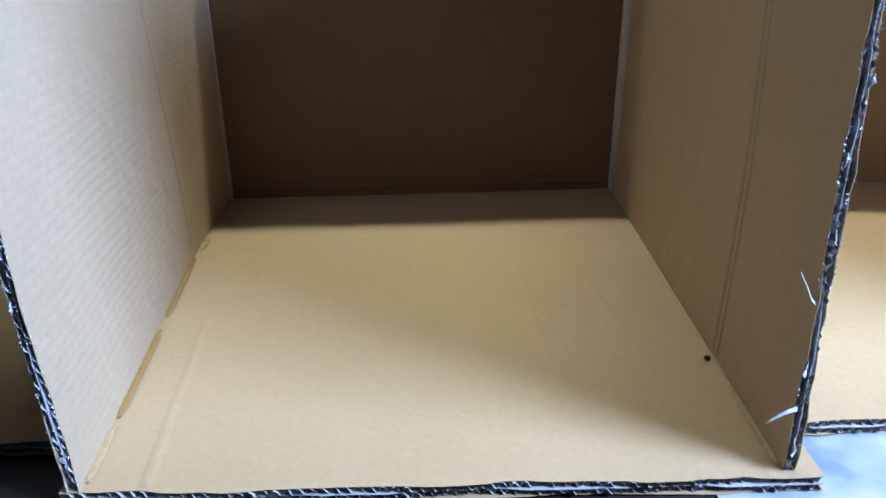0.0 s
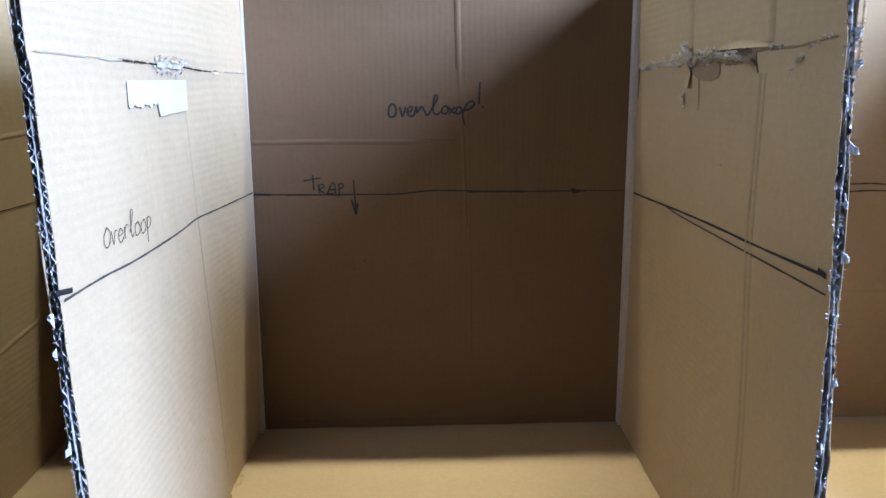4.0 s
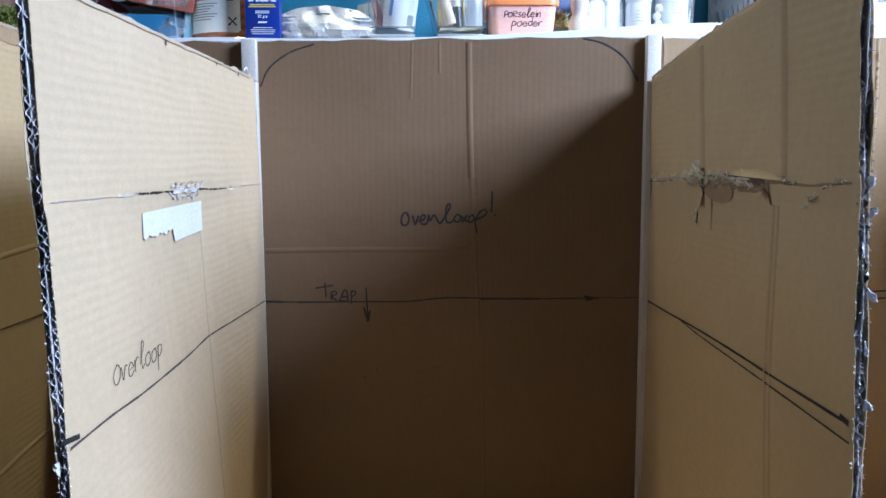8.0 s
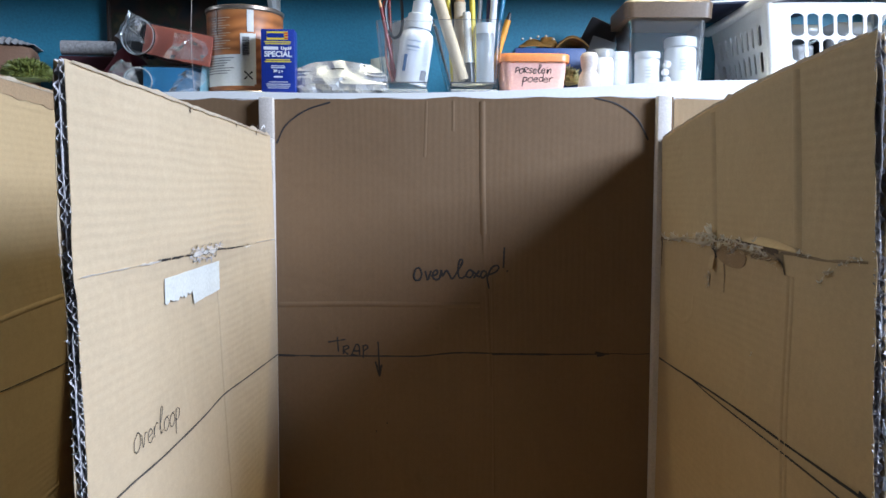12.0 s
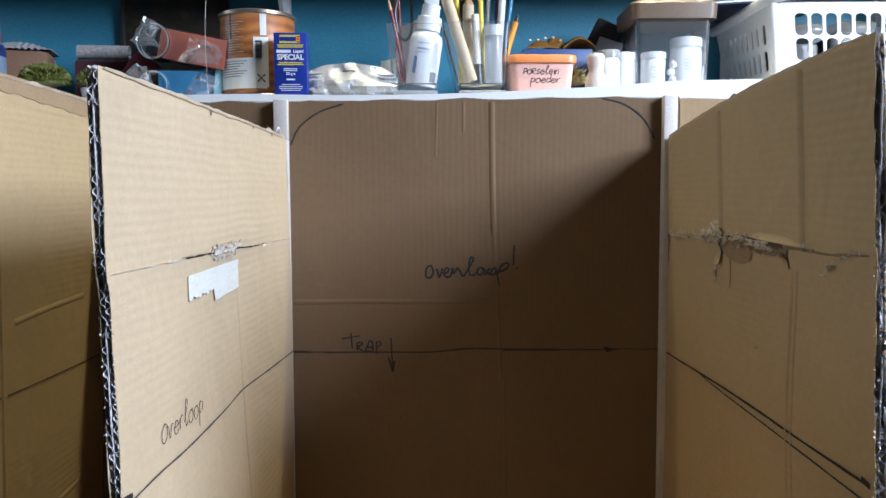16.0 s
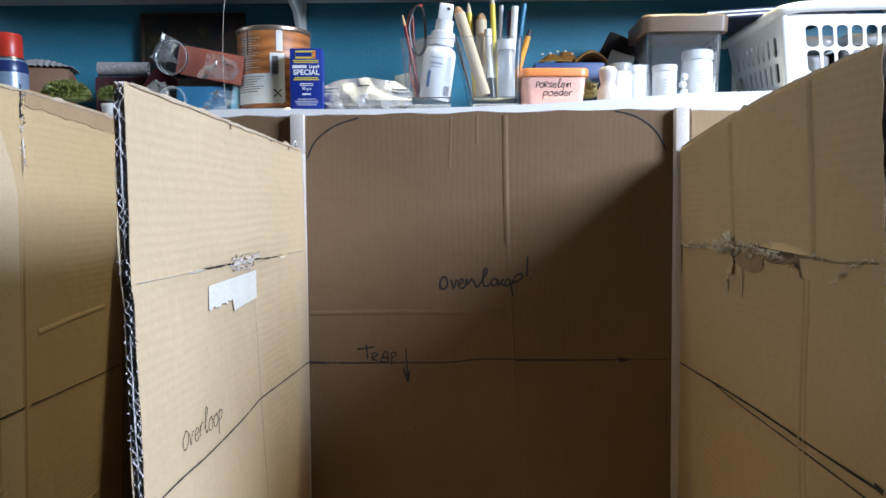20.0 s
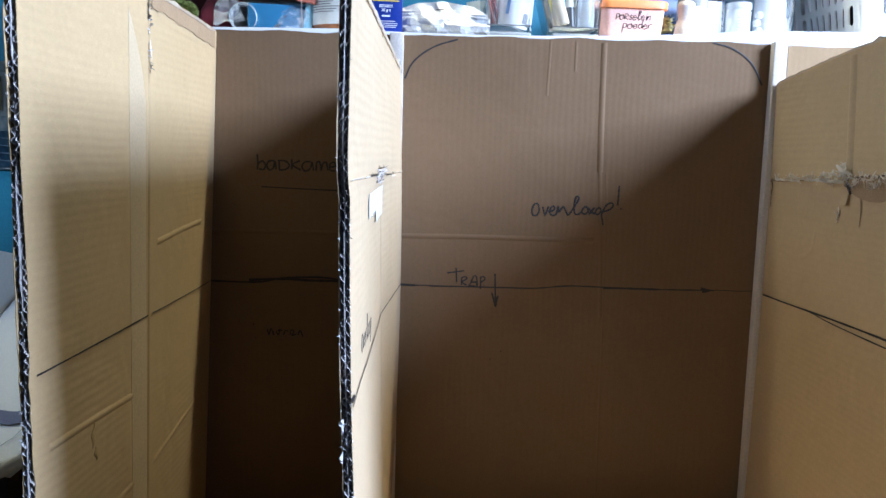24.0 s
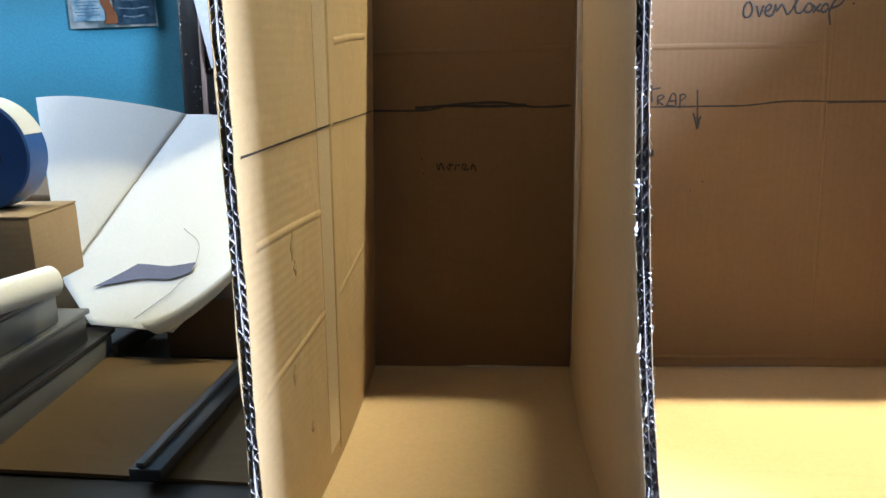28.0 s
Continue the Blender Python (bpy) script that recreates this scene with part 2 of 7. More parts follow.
# ---- building helpers ----
def part(name, bm, mat, parent=None, label="", smooth=40):
    me = bpy.data.meshes.new(name)
    bm.normal_update()
    bm.to_mesh(me)
    bm.free()
    me.materials.append(mat)
    if smooth:
        me.polygons.foreach_set("use_smooth", [True] * len(me.polygons))
        me.set_sharp_from_angle(angle=radians(smooth))
    ob = new(name, me)
    if parent:
        ob.parent = parent
    if label:
        ob["label"] = label
    return ob


def thing(name, label, category, m=None, group="", kind=""):
    ob = new(name)
    ob.empty_display_size = 0.02
    if m is not None:
        ob.matrix_world = m
    return tagged(ob, label, category, group, kind)


def box(sx, sy, sz, at=(0, 0, 0), bevel=0.0, turn=(0, 0, 0), seg=2):
    bm = bmesh.new()
    bmesh.ops.create_cube(bm, size=1.0)
    bmesh.ops.scale(bm, vec=(sx, sy, sz), verts=bm.verts)
    if bevel:
        bmesh.ops.bevel(bm, geom=bm.edges[:], offset=bevel, segments=seg, affect="EDGES", profile=0.5)
    bm.transform(pose(*at, *turn))
    return bm


def join(*bms):
    out = bmesh.new()
    for b in bms:
        me = bpy.data.meshes.new("tmp")
        b.to_mesh(me)
        b.free()
        out.from_mesh(me)
        bpy.data.meshes.remove(me)
    return out


def sheet(fn, nu, nv, thick, off=(0, 0, 1)):
    """A closed thin sheet over the grid fn(u, v), thickened along off (a vector, or a function of u and v)."""
    bm = bmesh.new()
    side = []
    for k in (0, 1):
        rows = []
        for i in range(nu + 1):
            row = []
            for j in range(nv + 1):
                u, v = i / nu, j / nv
                o = Vector(off(u, v) if callable(off) else off)
                row.append(bm.verts.new(Vector(fn(u, v)) + o * (thick * k)))
            rows.append(row)
        side.append(rows)
    a, b = side
    for i in range(nu):
        for j in range(nv):
            bm.faces.new((a[i][j], a[i + 1][j], a[i + 1][j + 1], a[i][j + 1]))
            bm.faces.new((b[i][j], b[i][j + 1], b[i + 1][j + 1], b[i + 1][j]))
    for i in range(nu):
        bm.faces.new((a[i][0], b[i][0], b[i + 1][0], a[i + 1][0]))
        bm.faces.new((a[i][nv], a[i + 1][nv], b[i + 1][nv], b[i][nv]))
    for j in range(nv):
        bm.faces.new((a[0][j], a[0][j + 1], b[0][j + 1], b[0][j]))
        bm.faces.new((a[nu][j], b[nu][j], b[nu][j + 1], a[nu][j + 1]))
    return bm


def lathe(profile, seg=40, at=(0, 0, 0)):
    """A turned solid from (radius, height) pairs, closed where the radius is 0."""
    bm = bmesh.new()
    rings = []
    for r, z in profile:
        if r < 1e-6:
            rings.append([bm.verts.new((at[0], at[1], at[2] + z))])
        else:
            rings.append([bm.verts.new((at[0] + r * math.cos(2 * math.pi * k / seg), at[1] + r * math.sin(2 * math.pi * k / seg), at[2] + z)) for k in range(seg)])
    for a, b in zip(rings, rings[1:]):
        for k in range(seg):
            q = [a[k % len(a)], a[(k + 1) % len(a)], b[(k + 1) % len(b)], b[k % len(b)]]
            q = list(dict.fromkeys(q))
            if len(q) > 2:
                bm.faces.new(q)
    return bm


def smooth_path(pts, per=6):
    """Catmull-Rom through the points."""
    p = [Vector(q) for q in pts]
    if len(p) < 3:
        return p
    p = [p[0] * 2 - p[1]] + p + [p[-1] * 2 - p[-2]]
    out = []
    for a, b, c, d in zip(p, p[1:], p[2:], p[3:]):
        for k in range(per):
            s = k / per
            out.append(0.5 * (2 * b + (c - a) * s + (2 * a - 5 * b + 4 * c - d) * s * s + (3 * b - a - 3 * c + d) * s ** 3))
    return out + [p[-2]]


def tube(pts, r, seg=10, per=5, taper=None):
    """A round rod along a smooth path; r may shrink towards the end by taper."""
    path = smooth_path(pts, per)
    bm = bmesh.new()
    rings = []
    for i, p in enumerate(path):
        d = (path[min(i + 1, len(path) - 1)] - path[max(i - 1, 0)]).normalized()
        a = d.orthogonal().normalized() if i == 0 else (rings_a - d * rings_a.dot(d)).normalized()
        rings_a = a
        b = d.cross(a)
        s = i / (len(path) - 1)
        rr = r * (1 + ((taper or 1) - 1) * s)
        rings.append([bm.verts.new(p + (a * math.cos(2 * math.pi * k / seg) + b * math.sin(2 * math.pi * k / seg)) * rr) for k in range(seg)])
    for a, b in zip(rings, rings[1:]):
        for k in range(seg):
            bm.faces.new((a[k], a[(k + 1) % seg], b[(k + 1) % seg], b[k]))
    bm.faces.new(rings[0][::-1]), bm.faces.new(rings[-1])
    return bm


def ribbon(pts, place, width, thick=0.0003, per=6, rough=0.25, seed=0, taper=0.0):
    """A pen stroke: pts are (u, v) on a surface; place(u, v, d) puts them in the world, d metres in front of it."""
    rnd = random.Random(seed)
    path = smooth_path([(u, v, 0) for u, v in pts], per)
    bm = bmesh.new()
    rows = []
    for i, p in enumerate(path):
        d = path[min(i + 1, len(path) - 1)] - path[max(i - 1, 0)]
        d = d.normalized() if d.length > 1e-9 else Vector((1, 0, 0))
        w = width * 0.5 * (1 + rnd.uniform(-rough, rough)) * (1 - taper * i / (len(path) - 1))
        s = Vector((-d.y, d.x, 0)) * w
        rows.append([bm.verts.new(place((p + s).x, (p + s).y, 0.0001)), bm.verts.new(place(p.x, p.y, 0.0001 + thick)), bm.verts.new(place((p - s).x, (p - s).y, 0.0001))])
    for a, b in zip(rows, rows[1:]):
        bm.faces.new((a[0], a[1], b[1], b[0])), bm.faces.new((a[1], a[2], b[2], b[1]))
    return bm


def round_rect(hx, hy, r, seg=5):
    pts = []
    for cx, cy, a0 in ((hx - r, hy - r, 0), (-hx + r, hy - r, 90), (-hx + r, -hy + r, 180), (hx - r, -hy + r, 270)):
        for k in range(seg + 1):
            a = radians(a0 + 90 * k / seg)
            pts.append((cx + r * math.cos(a), cy + r * math.sin(a)))
    return pts


def loft(sections, cap_start=True, cap_end=True, seg=5):
    """A skin over rounded rectangles (z, half x, half y, corner radius), in order."""
    bm = bmesh.new()
    rings = [[bm.verts.new((x, y, z)) for x, y in round_rect(hx, hy, min(r, hx * 0.99, hy * 0.99), seg)] for z, hx, hy, r in sections]
    for a, b in zip(rings, rings[1:]):
        for k in range(len(a)):
            bm.faces.new((a[k], a[(k + 1) % len(a)], b[(k + 1) % len(a)], b[k]))
    if cap_start:
        bm.faces.new(rings[0][::-1])
    if cap_end:
        bm.faces.new(rings[-1])
    return bm


def lettering(text, size, mat, parent, m, name="lettering", bold=0.0):
    cu = bpy.data.curves.new(name, "FONT")
    cu.body, cu.size, cu.align_x, cu.extrude, cu.offset = text, size, "CENTER", 0.0002, bold
    tmp = bpy.data.objects.new(name, cu)
    me = bpy.data.meshes.new_from_object(tmp)
    bpy.data.objects.remove(tmp)
    me.materials.clear()
    me.materials.append(mat)
    ob = new(name, me)
    ob.parent, ob.matrix_local = parent, m
    return ob


# Pen strokes of handwritten letters, in tenths of the x-height.
PEN = {
    "o": "5,10 1,8 0,4 2,0 6,0 9,4 8,8 5,10 8,10", "v": "0,10 3,0 6,9 9,9", "e": "1,5 7,6 6,9 3,10 0,6 1,1 5,0 8,3",
    "r": "0,9 1,0 1,6 4,10 7,9", "l": "0,4 5,14 6,20 3,20 2,8 4,0 7,3", "p": "1,10 1,-10 1,7 4,10 8,8 7,3 3,1 1,3", "!": "2,24 1,8|1,2 1,1",
    "t": "5,20 5,2 8,0|0,14 11,15", "R": "0,0 0,12 6,12 7,8 0,6 8,0", "A": "0,0 4,12 8,0|1,5 7,5", "P": "0,0 0,13 6,12 6,7 0,5",
    "b": "1,20 1,0 5,0 8,4 6,9 1,6", "a": "7,9 3,10 0,5 2,0 6,2 7,10 8,0", "D": "0,11 0,0 5,1 7,5 4,10 -1,11", "K": "0,11 0,0|6,11 0,5 7,0",
    "m": "0,10 0,0 1,7 4,10 5,0 6,8 9,10 10,0", "s": "7,9 3,10 2,6 6,4 5,0 0,1", "i": "2,10 2,0|2,14 2,13", "n": "0,10 0,0 2,8 6,10 7,0",
    "d": "7,9 2,9 0,4 3,0 7,3|7,18 7,0", "O": "5,14 0,9 0,3 4,0 9,4 9,11 5,14 4,13",
}


def handwriting(text, u, v, height, place, width, mat, parent, slope=0.0, pitch=1.0, name="handwriting", slant=0.08):
    """Writes text with PEN strokes from (u, v), with that x-height; pitch scales the letter spacing."""
    bms, x = [], 0.0
    rnd = random.Random(len(text) + int(u * 1000))
    for n, ch in enumerate(text):
        if ch == " ":
            x += 8
            continue
        wide, lift = 0, rnd.uniform(-0.8, 0.8)
        for stroke in PEN[ch].split("|"):
            pts = []
            for q in stroke.split():
                a, b = (float(s) for s in q.split(","))
                wide = max(wide, a)
                a, b = (x + a + slant * b) * height / 10 * pitch, (b + lift) * height / 10
                pts.append((u + a, v + b + slope * a))
            bms.append(ribbon(pts, place, width, seed=n))
        x += wide + 2.2
    return part(name, join(*bms), mat, parent, smooth=0)


# ---- corrugated board ----
def board(name, label, surf, length, run, thick=0.0075, flute=0.0072, mat=None, nu=10, step=0.012, ragged=0.0012, seed=0, edge=None):
    """A double-wall corrugated panel. surf(a, w, d): a along the flutes 0..1, w across them 0..1, d metres behind the seen face.
    run: metres across the flutes. Its parts are three flat liners and two flutings."""
    rnd = random.Random(seed)
    th = thing(name, label, "cardboard panel")
    jit = [[rnd.uniform(-1, 1) for _ in range(400)] for _ in range(5)]

    def tear(k, w):
        """Raggedness of the near cut edge of layer k, in metres."""
        s = w * 160
        i = int(s) % 399
        return ragged * ((jit[k][i] * (1 - s % 1) + jit[k][i + 1] * (s % 1)) + 0.8 * math.sin(w * 23 + k * 2))

    nv = max(6, int(run / step))
    gap = thick / 2
    for k, d in enumerate((0.0, gap, thick)):
        bm = sheet(lambda a, w: surf(max(0, a) + (tear(k, w) / length) * (1 - a) ** 8, w, d + 0.0002), nu, nv, 0.0004, lambda a, w: (surf(a, w, 0.001) - surf(a, w, 0.0)).normalized())
        part("liner", bm, mat if k != 1 else FLUTE, th, "" if k != 1 else "inner paper liner")
    waves = int(run / flute)
    per = 8
    for k in (0, 1):
        bm = bmesh.new()
        mid, amp = gap * (k + 0.5), gap * 0.5 - 0.0006
        rows = []
        cols = [0.0, 0.25 / nu] + [i / nu for i in range(1, nu + 1)]
        for j in range(waves * per + 1):
            w = j / (waves * per)
            ph = 2 * math.pi * j / per + k * 1.3
            d = mid + amp * max(-1, min(1, 1.25 * math.sin(ph)))
            rows.append([bm.verts.new(surf(a + (tear(3 + k, w) / length if a == 0 else 0), w, d)) for a in cols])
        for a, b in zip(rows, rows[1:]):
            for i in range(len(cols) - 1):
                bm.faces.new((a[i], a[i + 1], b[i + 1], b[i]))
        part("fluting", bm, FLUTE, th, "wavy grey-brown fluting")
    # Grey strip added behind the cut edge to lighten the dark flute voids.
    core = sheet(lambda a, w: surf(0.006 / length, w, lerp(0.0004, thick - 0.0004, a)), 2, nv, 0.0004, lambda a, w: (surf(0.05, w, 0.0) - surf(0.0, w, 0.0)).normalized())
    part("core", core, VOID_FILL_GREY, th, "grey strip added inside the cut edge to lighten it")
    return th


def fibres(parent, fn, count, seed, size=0.004, mat=None, spread=0.9, broad=1.0):
    """Curled flakes of torn paper; fn(s) gives the place, the outward way and the way along the edge."""
    rnd = random.Random(seed)
    bms = []
    for _ in range(count):
        p, out, along = (Vector(q) for q in fn(rnd.random()))
        n = out.cross(along).normalized()
        ln, wd, curl = size * rnd.uniform(0.4, 1.4), size * broad * rnd.uniform(0.14, 0.42), rnd.uniform(-0.9, 0.9)
        tilt = along * rnd.uniform(-spread, spread)
        bm = bmesh.new()
        rows = []
        for i in range(4):
            s = i / 3
            c = p + (out + tilt).normalized() * ln * s + n * curl * ln * s * s + along * 0.4 * curl * ln * s ** 3
            w = wd * (1 - 0.75 * s) * 0.5
            rows.append([bm.verts.new(c - along * w - n * w * 0.5), bm.verts.new(c + along * w + n * w * 0.5)])
        for a, b in zip(rows, rows[1:]):
            bm.faces.new((a[0], a[1], b[1], b[0]))
        bms.append(bm)
    return part("torn_fibres", join(*bms), mat or TORN, parent, "frayed whitish paper fibres")


def lerp(a, b, s):
    return a + (b - a) * s


def curve3(s, a, m, b):
    """A quadratic through a, m, b at 0, 0.5, 1."""
    return a * (1 - s) * (1 - 2 * s) + 4 * m * s * (1 - s) + b * s * (2 * s - 1)


# ---- the room ----
def slab(name, label, sx, sy, sz, at, mat, category="wall", bevel=0.0):
    ob = part(name, box(sx, sy, sz, at, bevel), mat, None, smooth=0)
    return tagged(ob, label, category, "", "structure")


WALL_Y = 1.2815
slab("wall_north", "teal blue painted plaster wall behind the shelves", 4.2, 0.12, 2.8, (0.0, WALL_Y + 0.06, 0.6), BLUE_WALL)
slab("wall_south", "plain painted wall behind the table", 4.0, 0.12, 2.8, (0.0, -2.44, 0.6), ROOM_WALL)
slab("ceiling", "plain dim grey ceiling", 4.2, 3.6, 0.1, (0.0, -0.70, 2.05), ROOM_WALL, "ceiling")
slab("floor", "plain dark room floor", 4.2, 3.6, 0.1, (0.0, -0.70, -0.80), DARK_WOOD, "floor")
# the window wall, built round its opening
WIN_Y, WIN_Z = (-0.60, 0.30), (0.84, 1.72)
east = thing("wall_east", "plain painted wall with a bright window", "wall", kind="structure")
for n, (y0, y1, z0, z1) in enumerate(((-2.38, WIN_Y[0], -0.75, 2.0), (WIN_Y[1], WALL_Y, -0.75, 2.0), (*WIN_Y, -0.75, WIN_Z[0]), (*WIN_Y, WIN_Z[1], 2.0))):
    part("wall_piece", box(0.12, y1 - y0, z1 - z0, (1.56, (y0 + y1) / 2, (z0 + z1) / 2)), ROOM_WALL, east, smooth=0)

# Unseen side wall, its opening assumed for the added west fill.
west = thing("wall_west", "plain painted side wall with an opening for the added light", "wall", kind="structure")
for y0, y1, z0, z1 in ((-2.38, 0.42, -0.75, 2.0), (1.12, WALL_Y, -0.75, 2.0), (0.42, 1.12, -0.75, 0.85), (0.42, 1.12, 1.75, 2.0)):
    part("wall_piece", box(0.12, y1 - y0, z1 - z0, (-2.06, (y0 + y1) / 2, (z0 + z1) / 2)), ROOM_WALL, west, smooth=0)

table = thing("table", "dark work table strewn with craft material", "table")
part("tabletop", box(3.0, 1.75, 0.035, (0.0, 0.22, -0.0300), 0.004), DARK_WOOD, table)
for tx in (-1.4, 1.4):
    for ty in (-0.58, 1.02):
        part("leg", box(0.06, 0.06, 0.70, (tx, ty, -0.3985), 0.004), DARK_WOOD, table)
cloth = part("table_cover", sheet(lambda u, v: (lerp(0.20, 1.0, u), lerp(-0.35, 0.60, v), -0.0118 + 0.0008 * math.sin(9 * u + 5 * v)), 10, 10, 0.0008), TABLE_CLOTH)
tagged(cloth, "pale blue-grey printed paper cover lying on the table", "table cover")


# ---- the cardboard rooms ----
def left_x(y, z):
    """Seen face of the wall between the middle room and the bathroom."""
    s, h = (y - 0.405) / 0.46, z / 0.56
    front = curve3(h, -0.188, -0.2095, -0.2105)
    back = curve3(h, -0.193, -0.1855, -0.191)
    flap = max(0.0, min(1.0, (z - 0.434) / 0.010)) * max(0.0, 1 - s) ** 5
    low = max(0.0, min(1.0, (0.445 - z) / 0.02))
    fold = lerp(0.722, 0.674, max(0.0, min(1.0, z / 0.42)))
    tent = max(0.0, min((y - 0.405) / (fold - 0.405), (0.866 - y) / (0.866 - fold)))
    bulge = math.sin(math.pi * max(0, min(1, s))) * math.sin(math.pi * max(0, min(1, h)))
    return lerp(front, back, s) - 0.004 * bulge * (1 - 0.6 * low) - 0.0062 * tent * low - 0.0016 * flap


def left_front(z):
    return curve3(z / 0.56, 0.388, 0.409, 0.402)


def left_surf(a, w, d):
    z = w * lerp(0.563, 0.553, a)
    y = lerp(left_front(z), 0.866, a)
    return Vector((left_x(y, z) - d, y, z))


left_wall = board("dividing_wall", "tall brown double-wall cardboard dividing wall with frayed cut edge and pen marks", left_surf, 0.46, 0.558, 0.0068, mat=KRAFT_WINDOW_LIT, seed=1, nu=40)


def on_left(u, v, d=0.0):
    return Vector((left_x(u, v) + 0.0004 + d, u, v))


def right_x(y, z):
    s, h = (y - 0.40) / 0.46, z / 0.57
    front = curve3(h, 0.243, 0.2545, 0.247)
    back = curve3(h, 0.256, 0.2595, 0.2575)
    return lerp(front, back, s) + 0.003 * math.sin(math.pi * max(0, min(1, s))) * math.sin(math.pi * max(0, min(1, h)))


def right_front(z):
    return curve3(z / 0.57, 0.380, 0.412, 0.417)


def right_top(a):
    return curve3(a, 0.584, 0.574, 0.551)


def right_surf(a, w, d):
    z = w * right_top(a)
    y = lerp(right_front(z), 0.866, a)
    return Vector((right_x(y, z) + d, y, z))


right_wall = board("dividing_wall", "tall brown double-wall cardboard dividing wall with torn seam and ruled pen lines", right_surf, 0.44, 0.57, 0.0070, mat=KRAFT_Z, seed=2, nu=14, ragged=0.0018)


def on_right(u, v, d=0.0):
    return Vector((right_x(u, v) - 0.0004 - d, u, v))


def outer_x(y, z):
    """Seen face of the bathroom's outer wall."""
    s = (y - 0.47) / 0.40
    return lerp(-0.438, curve3(z / 0.60, -0.426, -0.416, -0.407), s) + 0.006 * math.sin(math.pi * max(0, min(1, s)))


def outer_top(a):
    return lerp(0.604, 0.592, a)


def outer_surf(a, w, d):
    z = w * outer_top(a)
    return Vector((outer_x(lerp(0.469, 0.8795, a), z) - d, lerp(0.469, 0.8795, a), z))


outer_wall = board("outer_wall", "tall ochre cardboard side wall with creases, tape and a pen line", outer_surf, 0.37, 0.60, 0.0075, mat=KRAFT_Z, seed=3, nu=10)


def on_outer(u, v, d=0.0):
    return Vector((outer_x(u, v) + 0.0004 + d, u, v))


BACK = 0.880


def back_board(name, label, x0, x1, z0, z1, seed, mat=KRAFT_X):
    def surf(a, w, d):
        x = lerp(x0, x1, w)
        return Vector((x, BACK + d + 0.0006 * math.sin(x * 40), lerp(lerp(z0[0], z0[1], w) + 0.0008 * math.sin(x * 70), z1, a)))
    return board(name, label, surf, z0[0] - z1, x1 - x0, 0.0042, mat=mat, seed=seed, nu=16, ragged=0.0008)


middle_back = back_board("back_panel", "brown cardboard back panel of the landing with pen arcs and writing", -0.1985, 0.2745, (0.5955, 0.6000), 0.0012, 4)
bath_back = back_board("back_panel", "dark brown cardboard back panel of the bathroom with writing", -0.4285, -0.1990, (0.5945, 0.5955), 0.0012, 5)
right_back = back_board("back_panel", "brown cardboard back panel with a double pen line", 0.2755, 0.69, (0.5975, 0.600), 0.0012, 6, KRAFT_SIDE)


def on_back(u, v, d=0.0):
    return Vector((u, BACK + 0.0006 * math.sin(u * 40) - 0.0002 - d, v))


def floor_board(name, label, x0, x1, front, back, seed):
    def surf(a, w, d):
        x = lerp(x0, x1, w)
        return Vector((x, lerp(front(x), back, a), -d + 0.0007 * math.sin(x * 22 + a * 5)))
    return board(name, label, surf, back - front(x0), x1 - x0, 0.0100, mat=KRAFT_FLOOR, seed=seed, nu=14)


middle_floor = floor_board("floor_panel", "pale cream-brown cardboard floor of the landing", -0.2000, 0.2660, lambda x: 0.386 - 0.026 * (x + 0.18), 0.884, 7)
bath_floor = floor_board("floor_panel", "pale brown cardboard floor of the bathroom", -0.448, -0.2005, lambda x: 0.438, 0.884, 8)
right_floor = floor_board("floor_panel", "pale brown cardboard floor of the side room", 0.2670, 0.69, lambda x: 0.427, 0.884, 9)
# Unseen end wall, placed to keep window light off the side room's back panel.
unseen_end_wall = board("outer_wall", "unseen brown cardboard end wall that shades the side room", lambda a, w, d: Vector((0.681 + d, lerp(0.44, 0.872, a), 0.0015 + w * 0.575)), 0.43, 0.575, 0.007, mat=KRAFT_Z, seed=10)


def on_floor(u, v, d=0.0):
    return Vector((u, v, 0.0006 + d + 0.0007 * math.sin(u * 22 + ((v - 0.386) / 0.493) * 5)))


# frayed cut edges
FRAY = mottled("white_fray", (0.72, 0.71, 0.74), (0.47, 0.46, 0.48), 120, 0.9, 0, 0.5)
def edge_of(surf, thick, out=(0, -1, 0)):
    def fn(s):
        r = random.Random(int(s * 1e6))
        p = surf(0.0, s, r.choice((0.0, thick * 0.5, thick)))
        return p, Vector(out) + Vector((r.uniform(-0.6, 0.6), 0, 0)), (0, 0, 1)
    return fn


def tuft(parent, surf, w, d, reach, tall, lean, seed):
    """A crumpled scrap of torn liner standing out from the cut edge; lean: how far it folds over the seen face."""
    reach, tall = reach * 0.62, tall * 0.7
    base = surf(0.0, w, d)
    side = (surf(0.0, w, 0.0) - surf(0.0, w, 0.004)).normalized()
    def fn(u, v):
        q = noise.noise_vector(Vector((u * 3.1 + seed, v * 3.7, seed * 1.7)))
        half = tall * 0.5 * (1 - 0.55 * u) * (0.75 + 0.5 * abs(noise.noise(Vector((u * 6, seed, 0)))))
        return base + Vector((0, -reach * u, half * (2 * v - 1) + 0.3 * tall * u * math.sin(seed))) + side * (lean * reach * u * u) + q * reach * 0.5 * u
    return part("torn_fibres", sheet(fn, 6, 6, 0.0004, side), FRAY, parent, "crumpled scrap of torn white liner")


